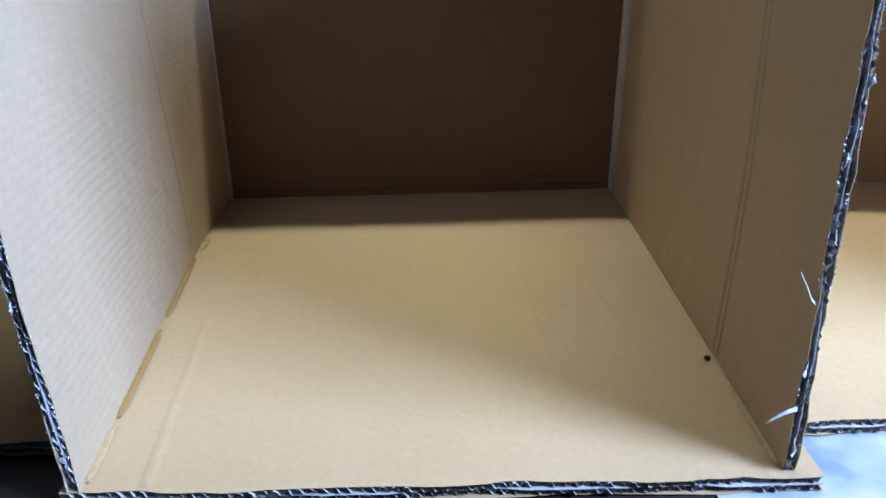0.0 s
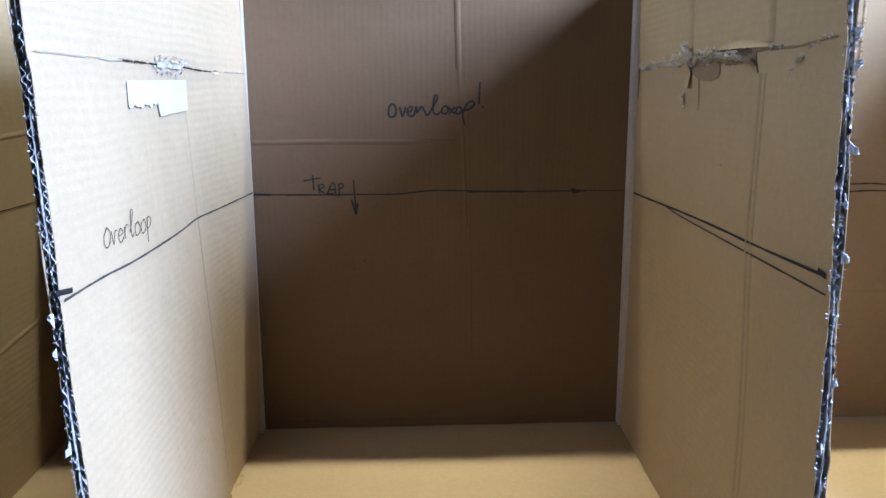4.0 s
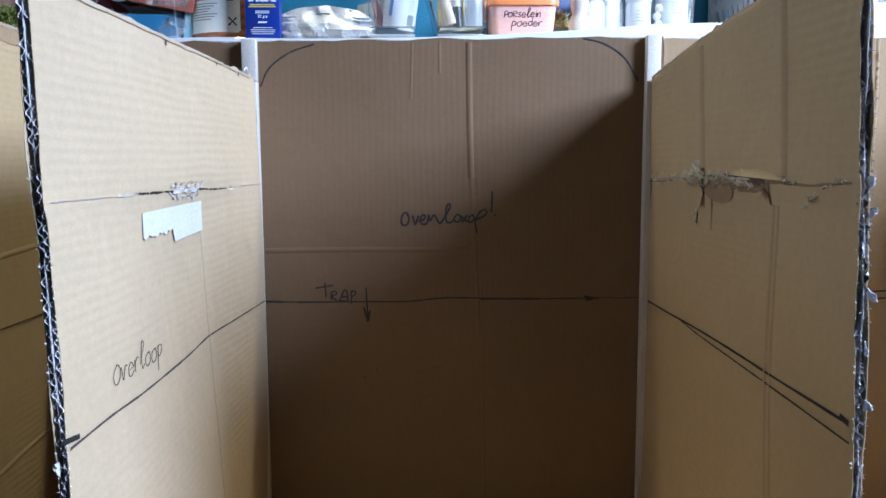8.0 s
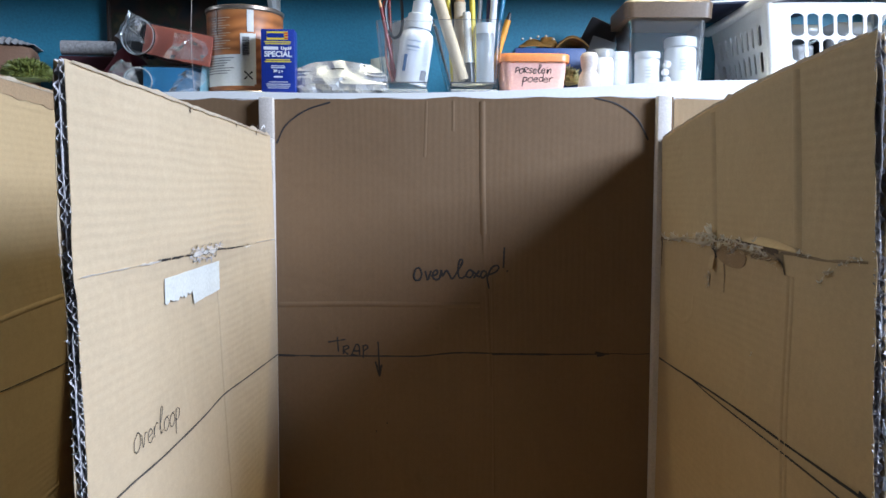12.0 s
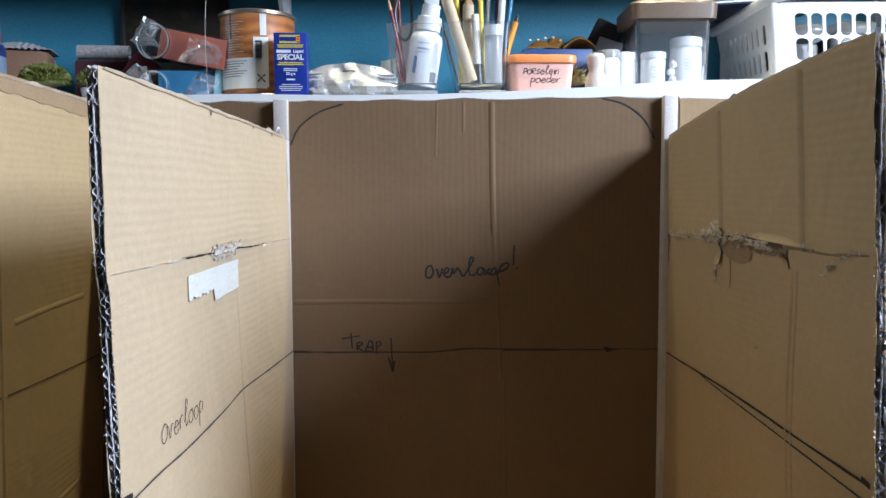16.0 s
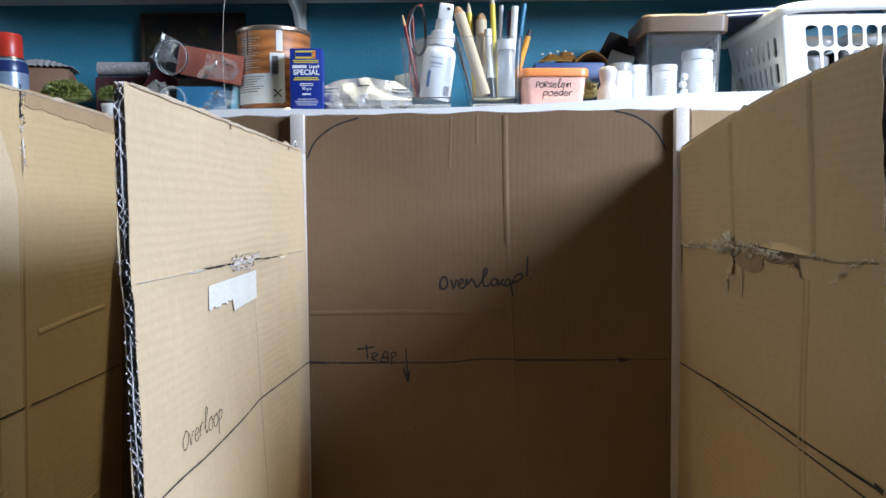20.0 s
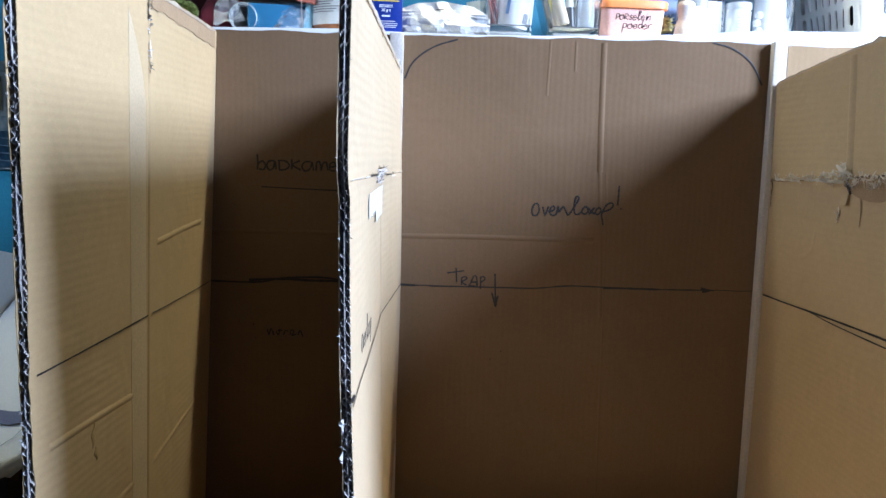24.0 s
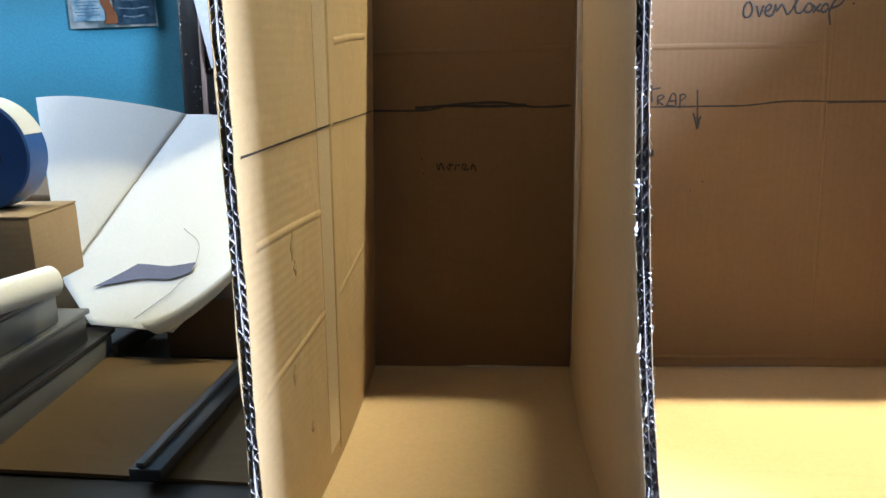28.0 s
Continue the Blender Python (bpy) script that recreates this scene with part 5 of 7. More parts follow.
tagged(part("paper_slip", sheet(lambda u, v: (lerp(-0.086, -0.066, u), 0.985 + 0.012 * u, shelf_z(-0.07) + 0.055 * v + 0.006 * u), 4, 6, 0.0003, (0, 1, 0)), plain("cream_paper", (0.72, 0.68, 0.52), 0.8)), "cream folded paper slip standing behind the foil pouch", "paper")

# clear twin organiser with its contents
org = put("organiser", "clear acrylic twin-compartment pen organiser", "organiser", 0.0, 0.928)
def cup(x0t, x1t, x0b, x1b, h, hy, wall=0.0016):
    bm = bmesh.new()
    def ring(x0, x1, y, z):
        return [bm.verts.new(q) for q in ((x0, -y, z), (x1, -y, z), (x1, y, z), (x0, y, z))]
    r = [ring(x0b, x1b, hy * 0.9, 0.0), ring(x0t, x1t, hy, h), ring(x0t + wall, x1t - wall, hy - wall, h), ring(x0b + wall, x1b - wall, hy * 0.9 - wall, 0.0125)]
    bm.faces.new(r[0][::-1]), bm.faces.new(r[3])
    for a, b in zip(r, r[1:]):
        for k in range(4):
            bm.faces.new((a[k], a[(k + 1) % 4], b[(k + 1) % 4], b[k]))
    bmesh.ops.bevel(bm, geom=[e for e in bm.edges], offset=0.0005, segments=1, affect="EDGES")
    return bm
part("cup", cup(-0.0735, -0.0085, -0.0665, -0.0125, 0.0840, 0.033), CLEAR, org, "clear tapering cup")
part("cup", cup(-0.0075, 0.0745, 0.0135, 0.0700, 0.0860, 0.033), CLEAR, org, "clear tapering cup")
part("foot_plate", box(0.053, 0.058, 0.0045, (-0.0395, 0, 0.0030), 0.001), FROSTED, org)
part("foot_plate", box(0.055, 0.058, 0.0045, (0.0418, 0, 0.0030), 0.001), FROSTED, org)
part("dark_edge", box(0.054, 0.0008, 0.0012, (-0.0395, -0.0305, 0.0130)), GREY_PLASTIC, org)
part("dark_edge", box(0.056, 0.0008, 0.0012, (0.0418, -0.0305, 0.0130)), GREY_PLASTIC, org)
part("dark_edge", tube([(0.0135, -0.0318, 0.013), (0.003, -0.0330, 0.055), (-0.002, -0.0332, 0.075), (-0.0075, -0.0332, 0.0785)], 0.0007, 6), GREY_PLASTIC, org)
part("divider", box(0.0014, 0.058, 0.066, (0.0430, 0, 0.046)), CLEAR, org)
for pane in org.children:
    if pane.name.startswith(("cup", "divider")):
        pane.visible_shadow = False


def in_org(x, y, z):
    return Vector((x, 0.928 + y, shelf_z(0.0) + z))


spray = thing("spray_bottle", "white plastic pump spray bottle with blue print, leaning in the organiser", "spray bottle", Matrix.Translation(in_org(-0.034, -0.003, 0.0135)) @ pose(0, 0, 0, 4, 9, 0))
BOTTLE = mottled("bottle_white", (0.74, 0.75, 0.79), (0.67, 0.68, 0.73), 12, 0.25)
spray_body = part("bottle_body", lathe([(0, 0), (0.0185, 0), (0.0200, 0.002), (0.0200, 0.054), (0.0185, 0.061), (0.0120, 0.0665), (0.0110, 0.068), (0, 0.068)], 36), BOTTLE, spray)
part("collar", lathe([(0.0110, 0.067), (0.0148, 0.067), (0.0148, 0.083), (0.0120, 0.0845), (0, 0.0845)], 32), WHITE_PLASTIC, spray, "ribbed white collar")
pump = part("pump_head", join(lathe([(0.0112, 0.0842), (0.0112, 0.098), (0, 0.098)], 28), box(0.0175, 0.0190, 0.0200, (-0.0005, -0.001, 0.1075), 0.002)), WHITE_PLASTIC, spray)
part("nozzle", box(0.0032, 0.0010, 0.0032, (0.0030, -0.0110, 0.1110), 0.0004), GREY_PLASTIC, pump)
part("printed_block", wrap(0.0200, -0.0120, -0.0078, 0.014, 0.034, 0.0002, 4), plain("print_blue", (0.07, 0.17, 0.38)), spray_body)
part("print_block", join(*[wrap(0.0200, -0.010, 0.006 - 0.003 * (k % 2), 0.050 - 0.0062 * k * (1 if k < 2 else 0.6), 0.0512 - 0.0062 * k * (1 if k < 2 else 0.6), 0.0002, 6, 0.0001) for k in range(4)]), plain("print_light_blue", (0.30, 0.36, 0.45)), spray_body)
part("print_block", join(*[wrap(0.0200, 0.011, 0.019, 0.052 - 0.0026 * k, 0.0528 - 0.0026 * k, 0.0002, 4, 0.0001) for k in range(12)]), plain("print_pale", (0.42, 0.44, 0.47)), spray_body)
part("code_patch", wrap(0.0200, 0.011, 0.020, 0.006, 0.018, 0.0002, 4), plain("print_dark", (0.22, 0.22, 0.24)), spray_body)


def stick(name, label, category, a, b, r, mat, tip=None, tip_mat=None, group="pens and tools in the organiser"):
    th = thing(name, label, category, None, group)
    p, q = in_org(*a), in_org(*b)
    part("shaft", tube([p, p.lerp(q, 0.5), q], r, 12), mat, th)
    if tip:
        part("tip", tube([q, q + (q - p).normalized() * tip * 0.6, q + (q - p).normalized() * tip], r * 0.95, 12, 3, 0.35), tip_mat or mat, th)
    return th


WOOD = stripes("bare_wood", (0.60, 0.49, 0.34), (0.50, 0.39, 0.26), "Z", 40, 6)
PALE_CARD = mottled("pale_card_tube", (0.48, 0.40, 0.29), (0.39, 0.32, 0.225), 25, 0.7)
stick("cardboard_tube", "pale rolled cardboard tube standing in the organiser", "tube", (0.0300, -0.017, 0.0170), (-0.0010, -0.010, 0.118), 0.0072, PALE_CARD, 0.009, CARD_HOLE)
stick("cardboard_tube", "pale rolled cardboard tube standing in the organiser", "tube", (0.0255, 0.012, 0.0170), (0.0270, 0.012, 0.115), 0.0072, PALE_CARD, 0.009, CARD_HOLE)
marker = stick("marker", "silver marker pen with a dark cap, cap down", "marker", (0.0385, -0.015, 0.0150), (0.0345, -0.002, 0.100), 0.0048, plain("marker_silver", (0.62, 0.63, 0.64), 0.3))
part("cap", tube([in_org(0.0386, -0.0154, 0.0145), in_org(0.0380, -0.0136, 0.026), in_org(0.0373, -0.0116, 0.038)], 0.0056, 14), BLACK_PLASTIC, marker, "dark cap")
stick("pencil", "bright yellow wooden pencil in the organiser", "pencil", (0.0455, 0.014, 0.016), (0.0415, 0.014, 0.135), 0.0035, YELLOW, 0.012, WOOD)
stick("pencil", "dull yellow wooden pencil in the organiser", "pencil", (0.0200, 0.021, 0.016), (0.0120, 0.018, 0.126), 0.0035, YELLOW, 0.012, WOOD)
stick("pencil", "orange pencil with black end, leaning outward", "pencil", (0.0640, 0.018, 0.020), (0.0870, 0.020, 0.096), 0.0040, plain("orange_paint", (0.68, 0.30, 0.02)), 0.010, BLACK_PLASTIC)
stick("pen", "translucent white pen standing in the organiser", "pen", (0.0620, 0.012, 0.016), (0.0700, 0.012, 0.132), 0.0045, plain("pale_plastic", (0.66, 0.67, 0.70), 0.25))
stick("pen", "dark purple pen standing in the organiser", "pen", (0.0600, 0.021, 0.016), (0.0650, 0.021, 0.128), 0.0040, plain("purple_plastic", (0.05, 0.035, 0.16), 0.3))
stick("pen", "teal blue pen standing in the organiser", "pen", (0.0660, 0.024, 0.016), (0.0830, 0.024, 0.138), 0.0035, plain("teal_plastic", (0.02, 0.16, 0.28), 0.3))
stick("brush", "grey-handled brush standing in the organiser", "brush", (0.0480, 0.023, 0.016), (0.0535, 0.023, 0.136), 0.0030, plain("grey_lacquer", (0.40, 0.40, 0.42), 0.3))
stick("brush", "black brush with thick ferrule standing in the organiser", "brush", (0.0300, 0.022, 0.016), (0.0215, 0.022, 0.122), 0.0055, BLACK_PLASTIC)
stick("brush", "thin red-handled paintbrush with bare wooden end", "brush", (-0.0500, -0.010, 0.0150), (-0.0690, -0.005, 0.105), 0.0022, plain("dark_red_lacquer", (0.16, 0.02, 0.02), 0.25), 0.014, plain("raw_wood_tip", (0.55, 0.32, 0.16), 0.6))
stick("brush", "thin red-handled paintbrush in the organiser", "brush", (-0.0560, 0.008, 0.0150), (-0.0600, 0.008, 0.120), 0.0022, plain("dark_red_lacquer_2", (0.20, 0.025, 0.02), 0.25))
scissors = thing("scissors", "small scissors with a red and black looped handle", "scissors", None, "pens and tools in the organiser")
part("handle_loop", tube([in_org(*q) for q in ((-0.061, 0.0, 0.080), (-0.064, 0.0, 0.105), (-0.057, 0.0, 0.128), (-0.047, 0.0, 0.126), (-0.0435, 0.0, 0.100), (-0.045, 0.0, 0.078), (-0.053, 0.0, 0.070), (-0.061, 0.0, 0.080))], 0.0019, 8), BLACK_PLASTIC, scissors)
part("handle_loop", tube([in_org(*q) for q in ((-0.063, 0.002, 0.078), (-0.0662, 0.002, 0.103), (-0.061, 0.002, 0.124), (-0.054, 0.002, 0.131), (-0.047, 0.002, 0.131))], 0.0014, 8), plain("red_plastic", (0.42, 0.03, 0.03), 0.3), scissors)
part("blade", tube([in_org(*q) for q in ((-0.0630, 0.0, 0.080), (-0.0625, -0.010, 0.045), (-0.0555, -0.022, 0.0145))], 0.0018, 8, 5, 0.5), plain("brown_steel", (0.16, 0.05, 0.04), 0.3), scissors)
tagged(part("paper_roll", sheet(lambda u, v: in_org(lerp(-0.062, -0.020, u), 0.020 + 0.004 * math.sin(5 * u), 0.0145 + (0.075 + 0.018 * u) * v), 8, 4, 0.0003, (0, 1, 0)), WHITE_PAPER), "white paper slips standing in the organiser", "paper")
vial = thing("clear_vial", "small clear plastic vial with a white cap in the organiser", "vial", Matrix.Translation(in_org(0.0565, -0.013, 0.0145)))
part("vial_body", lathe([(0, 0), (0.0108, 0), (0.0108, 0.058), (0, 0.058)], 24), FROSTED, vial)
part("vial_cap", lathe([(0, 0.058), (0.0112, 0.058), (0.0112, 0.070), (0, 0.070)], 24), plain("grey_white_cap", (0.62, 0.63, 0.64), 0.3), vial)

# tub of porcelain powder
TUB_PINK = mottled("tub_pink", (0.72, 0.42, 0.36), (0.76, 0.47, 0.41), 14, 0.4)
LID_ORANGE = plain("lid_orange", (0.80, 0.27, 0.08), 0.35)
tub = put("powder_tub", "pink translucent plastic tub with orange lid and handwriting", "tub", 0.1145, 0.934, 2)
part("tub_body", loft([(0, 0.0350, 0.026, 0.008), (0.002, 0.0362, 0.027, 0.009), (0.036, 0.0395, 0.030, 0.010)]), TUB_PINK, tub)
part("lid", loft([(0.0345, 0.0402, 0.0308, 0.011), (0.0345, 0.0424, 0.0330, 0.012), (0.0420, 0.0428, 0.0334, 0.012), (0.0440, 0.0418, 0.0324, 0.012), (0.0440, 0.0395, 0.0300, 0.011), (0.0425, 0.0385, 0.0290, 0.011)]), LID_ORANGE, tub)
def on_tub(u, v, d=0.0):
    return Vector((u, -0.0268 - 0.088 * v - 0.0003 - d, v))
handwriting("PoRselein", -0.0235, 0.0210, 0.0052, on_tub, 0.0009, INK, tub, pitch=1.02, slant=0.15)
handwriting("poeder", -0.0150, 0.0110, 0.0052, on_tub, 0.0009, INK, tub, pitch=1.2, slant=0.12)

# gift box with bow, black holder, moss clump
gift = put("gift_box", "flat dark blue box topped with a gold ribbon bow", "box", 0.1445, 1.010)
part("box_body", box(0.092, 0.07, 0.062, (0, 0, 0.031), 0.002), mottled("navy_card", (0.03, 0.06, 0.18), (0.05, 0.10, 0.26), 40, 0.45, 0, 0.3), gift)
GOLD = mottled("gold_ribbon", (0.42, 0.22, 0.05), (0.22, 0.11, 0.03), 90, 0.35, 0.5, 0.6)
for s in (-1, 1):
    part("bow_loop", sheet(lambda u, v, s=s: (s * (0.003 + 0.042 * u) + 0.006, -0.030 + 0.034 * v, 0.0635 + 0.013 * math.sin(math.pi * u) * (0.5 + 0.5 * math.sin(3 * v + s)) + 0.002 * math.sin(17 * v)), 10, 10, 0.0012), GOLD, gift)
part("bow_knot", loft([(0.063, 0.010, 0.016, 0.006), (0.072, 0.013, 0.018, 0.008), (0.080, 0.008, 0.012, 0.006)]), GOLD, gift)
for k in range(5):
    part("bead", lathe([(0, 0), (0.0018, 0.001), (0.0018, 0.0026), (0, 0.0036)], 10, (-0.034 + 0.010 * k, -0.020 - 0.003 * (k % 2), 0.0740 + 0.003 * (k in (2, 3)))), plain("bead_%d" % k, (0.7, 0.62, 0.5), 0.2), gift)
holder = put("phone_holder", "black angled plastic wedge behind the tubs", "holder", 0.2050, 1.035, -20)
part("wedge", box(0.042, 0.020, 0.105, (0, 0, 0.054), 0.004, (0, 28, 0)), BLACK_PLASTIC, holder)
part("clear_panel", box(0.034, 0.003, 0.075, (0.012, -0.022, 0.040), 0.001, (0, 22, 0)), FROSTED, holder)


def moss(name, label, x, y, rx, rz, z, colour, seed, n=1500):
    """A clump of many small curled leaves."""
    rnd = random.Random(seed)
    bm = bmesh.new()
    for _ in range(n):
        a, b = rnd.uniform(0, 2 * math.pi), math.acos(rnd.uniform(-0.25, 1))
        p = Vector((x + rx * math.sin(b) * math.cos(a), y + rx * math.sin(b) * math.sin(a), z + rz * math.cos(b))) * 1.0
        d = Vector((math.sin(b) * math.cos(a), math.sin(b) * math.sin(a), math.cos(b)))
        s = d.orthogonal().normalized()
        s.rotate(Matrix.Rotation(rnd.uniform(0, 6.28), 3, d))
        ln, w = rnd.uniform(0.0022, 0.0050), rnd.uniform(0.0010, 0.0022)
        q = d.cross(s)
        v = [bm.verts.new(p - d * 0.004 + q * w), bm.verts.new(p - d * 0.004 - q * w), bm.verts.new(p + s * ln * 0.7 + d * rnd.uniform(-0.001, 0.004))]
        bm.faces.new(v)
    core = lathe([(0, -0.5 * rz), (rx * 0.8, -0.3 * rz), (rx * 0.86, 0.1 * rz), (rx * 0.6, 0.66 * rz), (0, 0.86 * rz)], 20, (x, y, z))
    return part(name, join(bm, core), colour, None, smooth=0)


MOSS = mottled("dry_moss", (0.10, 0.125, 0.022), (0.24, 0.26, 0.07), 90, 0.45)
GOLD_MOSS = mottled("gold_leaf_clump", (0.28, 0.25, 0.08), (0.45, 0.42, 0.22), 160, 0.45)
tagged(moss("leaf_clump", "", 0.1640, 0.955, 0.017, 0.016, shelf_z(0.164) + 0.018, GOLD_MOSS, 3, 200), "small clump of gold and green dried leaves", "dried plant")

figure = part("figurine", join(lathe([(0, 0), (0.0120, 0), (0.0132, 0.004), (0.0118, 0.016), (0.0085, 0.023), (0.0098, 0.028), (0.0105, 0.033), (0.0108, 0.0375), (0.0108, 0.040), (0.0085, 0.0435), (0.0, 0.0455)], 28)), plain("bisque_white", (0.56, 0.51, 0.49), 0.4))
figure.matrix_world = pose(0.1835, 0.921, shelf_z(0.1835))
tagged(figure, "small white porcelain figurine with a round body", "figurine")
CLOUDY = plain("cloudy_plastic", (0.70, 0.71, 0.70), 0.3)
jar(0.2045, 0.945, 0.0140, 0.050, "small white plastic jar with clear lid", 0.0142, WHITE_PLASTIC, FROSTED)
jar(0.2285, 0.965, 0.0120, 0.049, "small cream plastic jar on the shelf", 0.0120, CLOUDY, WHITE_PLASTIC)

# clear box with brown lid, jars inside
cbox = put("storage_box", "clear plastic storage box with brown lid", "storage box", 0.2830, 0.972, -1)
def shell(w0, d0, w1, d1, h, r, t):
    return loft([(0.0, w0, d0, r), (h, w1, d1, r), (h, w1 - t, d1 - t, r), (t * 2, w0 - t, d0 - t, r)], True, True)
part("box_body", shell(0.0445, 0.038, 0.0475, 0.042, 0.083, 0.008, 0.0014), CLEAR, cbox, "clear tapering body").visible_shadow = False
BROWN_LID = mottled("brown_lid", (0.15, 0.10, 0.062), (0.125, 0.082, 0.05), 12, 0.4)
part("lid", loft([(0.0815, 0.0478, 0.0425, 0.009), (0.0815, 0.0535, 0.048, 0.011), (0.1000, 0.0545, 0.049, 0.011), (0.1030, 0.0520, 0.0465, 0.011), (0.1030, 0.047, 0.0415, 0.010), (0.1005, 0.046, 0.0405, 0.010)]), BROWN_LID, cbox, "brown snap-on lid")
zin = 0.0035
for jx, jy, r, h in ((0.2640, 0.956, 0.0155, 0.041), (0.3075, 0.962, 0.0195, 0.059)):
    j = jar(jx, jy, r, h, "small white-labelled plastic jar inside the clear box", r * 1.03, WHITE_PLASTIC, CLOUDY)
    j.location.z += zin
    part("print_block", join(*[wrap(r, -0.006, 0.004 + 0.002 * (k % 2), h * 0.5 - 0.004 * k, h * 0.5 - 0.004 * k + 0.0013, 0.0004, 5, 0.0001) for k in range(4)]), plain("jar_print", (0.45, 0.47, 0.5)), j)
for bx, by, bz in ((0.2850, 0.9425, 0.0), (0.2835, 0.9445, 0.0098), (0.2855, 0.9430, 0.0194)):
    ball = part("white_ball", lathe([(0.0049 * math.sin(math.pi * k / 8), 0.0049 - 0.0049 * math.cos(math.pi * k / 8)) for k in range(9)], 16), WHITE_PLASTIC)
    ball.matrix_world = pose(bx, by, shelf_z(bx) + zin + bz)
    tagged(ball, "small smooth white ball inside the clear box", "ball", "white balls")

# white basket with slotted sides
basket = put("basket", "white plastic basket with rounded slots, filled with dark goods", "basket", 0.0, 0.0)
basket.matrix_world = pose(0, 0, shelf_z(0.5))
def lattice(p00, p10, p01, p11, cols, rows, bar, thick, margin):
    """A slotted side between four corners: upright bars, level bars and a solid border."""
    p00, p10, p01, p11 = (Vector(p) for p in (p00, p10, p01, p11))
    n = (p10 - p00).cross(p01 - p00).normalized() * thick
    def at(u, v):
        return p00.lerp(p10, u).lerp(p01.lerp(p11, u), v)
    def strip(u0, u1, v0, v1):
        return sheet(lambda a, b: at(lerp(u0, u1, a), lerp(v0, v1, b)), 2, 2, 1.0, n)
    out = [strip(0, 1, 0, margin[0]), strip(0, 1, 1 - margin[1], 1), strip(0, margin[2], margin[0], 1 - margin[1]), strip(1 - margin[3], 1, margin[0], 1 - margin[1])]
    v0, v1, u0, u1 = margin[0], 1 - margin[1], margin[2], 1 - margin[3]
    for r in range(1, rows):
        v = lerp(v0, v1, r / rows)
        out.append(strip(u0, u1, v - bar[1] / 2, v + bar[1] / 2))
    for c in range(1, cols):
        u = lerp(u0, u1, c / cols)
        out.append(strip(u - bar[0] / 2, u + bar[0] / 2, v0, v1))
    # rounded slot ends: small corner fillets
    for c in range(cols):
        for r in range(rows):
            ua, ub = lerp(u0, u1, c / cols) + (bar[0] / 2 if c else 0), lerp(u0, u1, (c + 1) / cols) - (bar[0] / 2 if c < cols - 1 else 0)
            va, vb = lerp(v0, v1, r / rows) + (bar[1] / 2 if r else 0), lerp(v0, v1, (r + 1) / rows) - (bar[1] / 2 if r < rows - 1 else 0)
            fu, fv = (ub - ua) * 0.36, (vb - va) * 0.15
            for cu, cv, su, sv in ((ua, va, 1, 1), (ub, va, -1, 1), (ua, vb, 1, -1), (ub, vb, -1, -1)):
                bm = bmesh.new()
                pts = [(cu, cv), (cu + su * fu, cv), (cu + su * fu * 0.35, cv + sv * fv * 0.35), (cu, cv + sv * fv)]
                lo = [bm.verts.new(at(*p)) for p in pts]
                hi = [bm.verts.new(at(*p) + n) for p in pts]
                bm.faces.new(lo), bm.faces.new(hi[::-1])
                for k in range(4):
                    bm.faces.new((lo[k], hi[k], hi[(k + 1) % 4], lo[(k + 1) % 4]))
                out.append(bm)
    return join(*out)
BX0, BX1, BY0, BY1, BH = 0.392, 0.70, 0.905, 1.070, 0.092
part("front_side", lattice((BX0 + 0.012, BY0 + 0.006, 0), (BX1, BY0 + 0.006, 0), (BX0, BY0, BH), (BX1, BY0, BH), 15, 2, (0.0130, 0.035), -0.0018, (0.25, 0.14, 0.09, 0.02)), WHITE_PLASTIC, basket, "slotted long side", 0)
part("end_side", lattice((BX0 + 0.012, BY1, 0), (BX0 + 0.012, BY0 + 0.006, 0), (BX0 - 0.008, BY1, BH), (BX0, BY0, BH), 8, 2, (0.065, 0.08), -0.0018, (0.14, 0.24, 0.10, 0.12)), WHITE_PLASTIC, basket, "slotted short side", 0)
part("base", box(BX1 - BX0 - 0.014, BY1 - BY0 - 0.008, 0.002, ((BX0 + BX1) / 2 + 0.006, (BY0 + BY1) / 2 + 0.002, 0.001)), WHITE_PLASTIC, basket)
part("back_side", box(BX1 - BX0, 0.002, BH, ((BX0 + BX1) / 2, BY1, BH / 2)), WHITE_PLASTIC, basket)
part("rim", tube([(BX0 - 0.012, BY1, BH - 0.004), (BX0 - 0.008, lerp(BY1, BY0, 0.5), BH - 0.001), (BX0 - 0.004, BY0 + 0.012, BH + 0.003), (BX0 + 0.010, BY0 - 0.003, BH + 0.006), (BX0 + 0.06, BY0 - 0.005, BH + 0.009), (BX1, BY0 - 0.005, BH + 0.012)], 0.0065, 12), WHITE_PLASTIC, basket, "thick rounded rim")
part("corner_post", tube([(BX0 + 0.013, BY0 + 0.008, 0.002), (BX0 + 0.003, BY0 + 0.003, BH)], 0.0055, 12), WHITE_PLASTIC, basket)
# Dark case added behind the end slots so that they read dark.
tall = part("dark_case", box(0.016, 0.135, 0.076, (0.416, 0.988, shelf_z(0.5) + 0.0030 + 0.038), 0.003), BLACK_PLASTIC)
tagged(tall, "tall dark case added in the white basket to darken its slots", "case", "cases in the basket")
for k in range(5):
    cont = part("dark_case", box(0.040, 0.10, 0.045 + 0.008 * (k % 2), (0.447 + 0.052 * k, 0.985, shelf_z(0.5) + 0.0030 + 0.0225 + 0.004 * (k % 2)), 0.004), (GREY_PLASTIC, BLACK_PLASTIC)[k % 2])
    tagged(cont, "dark plastic case stored in the white basket", "case", "cases in the basket")
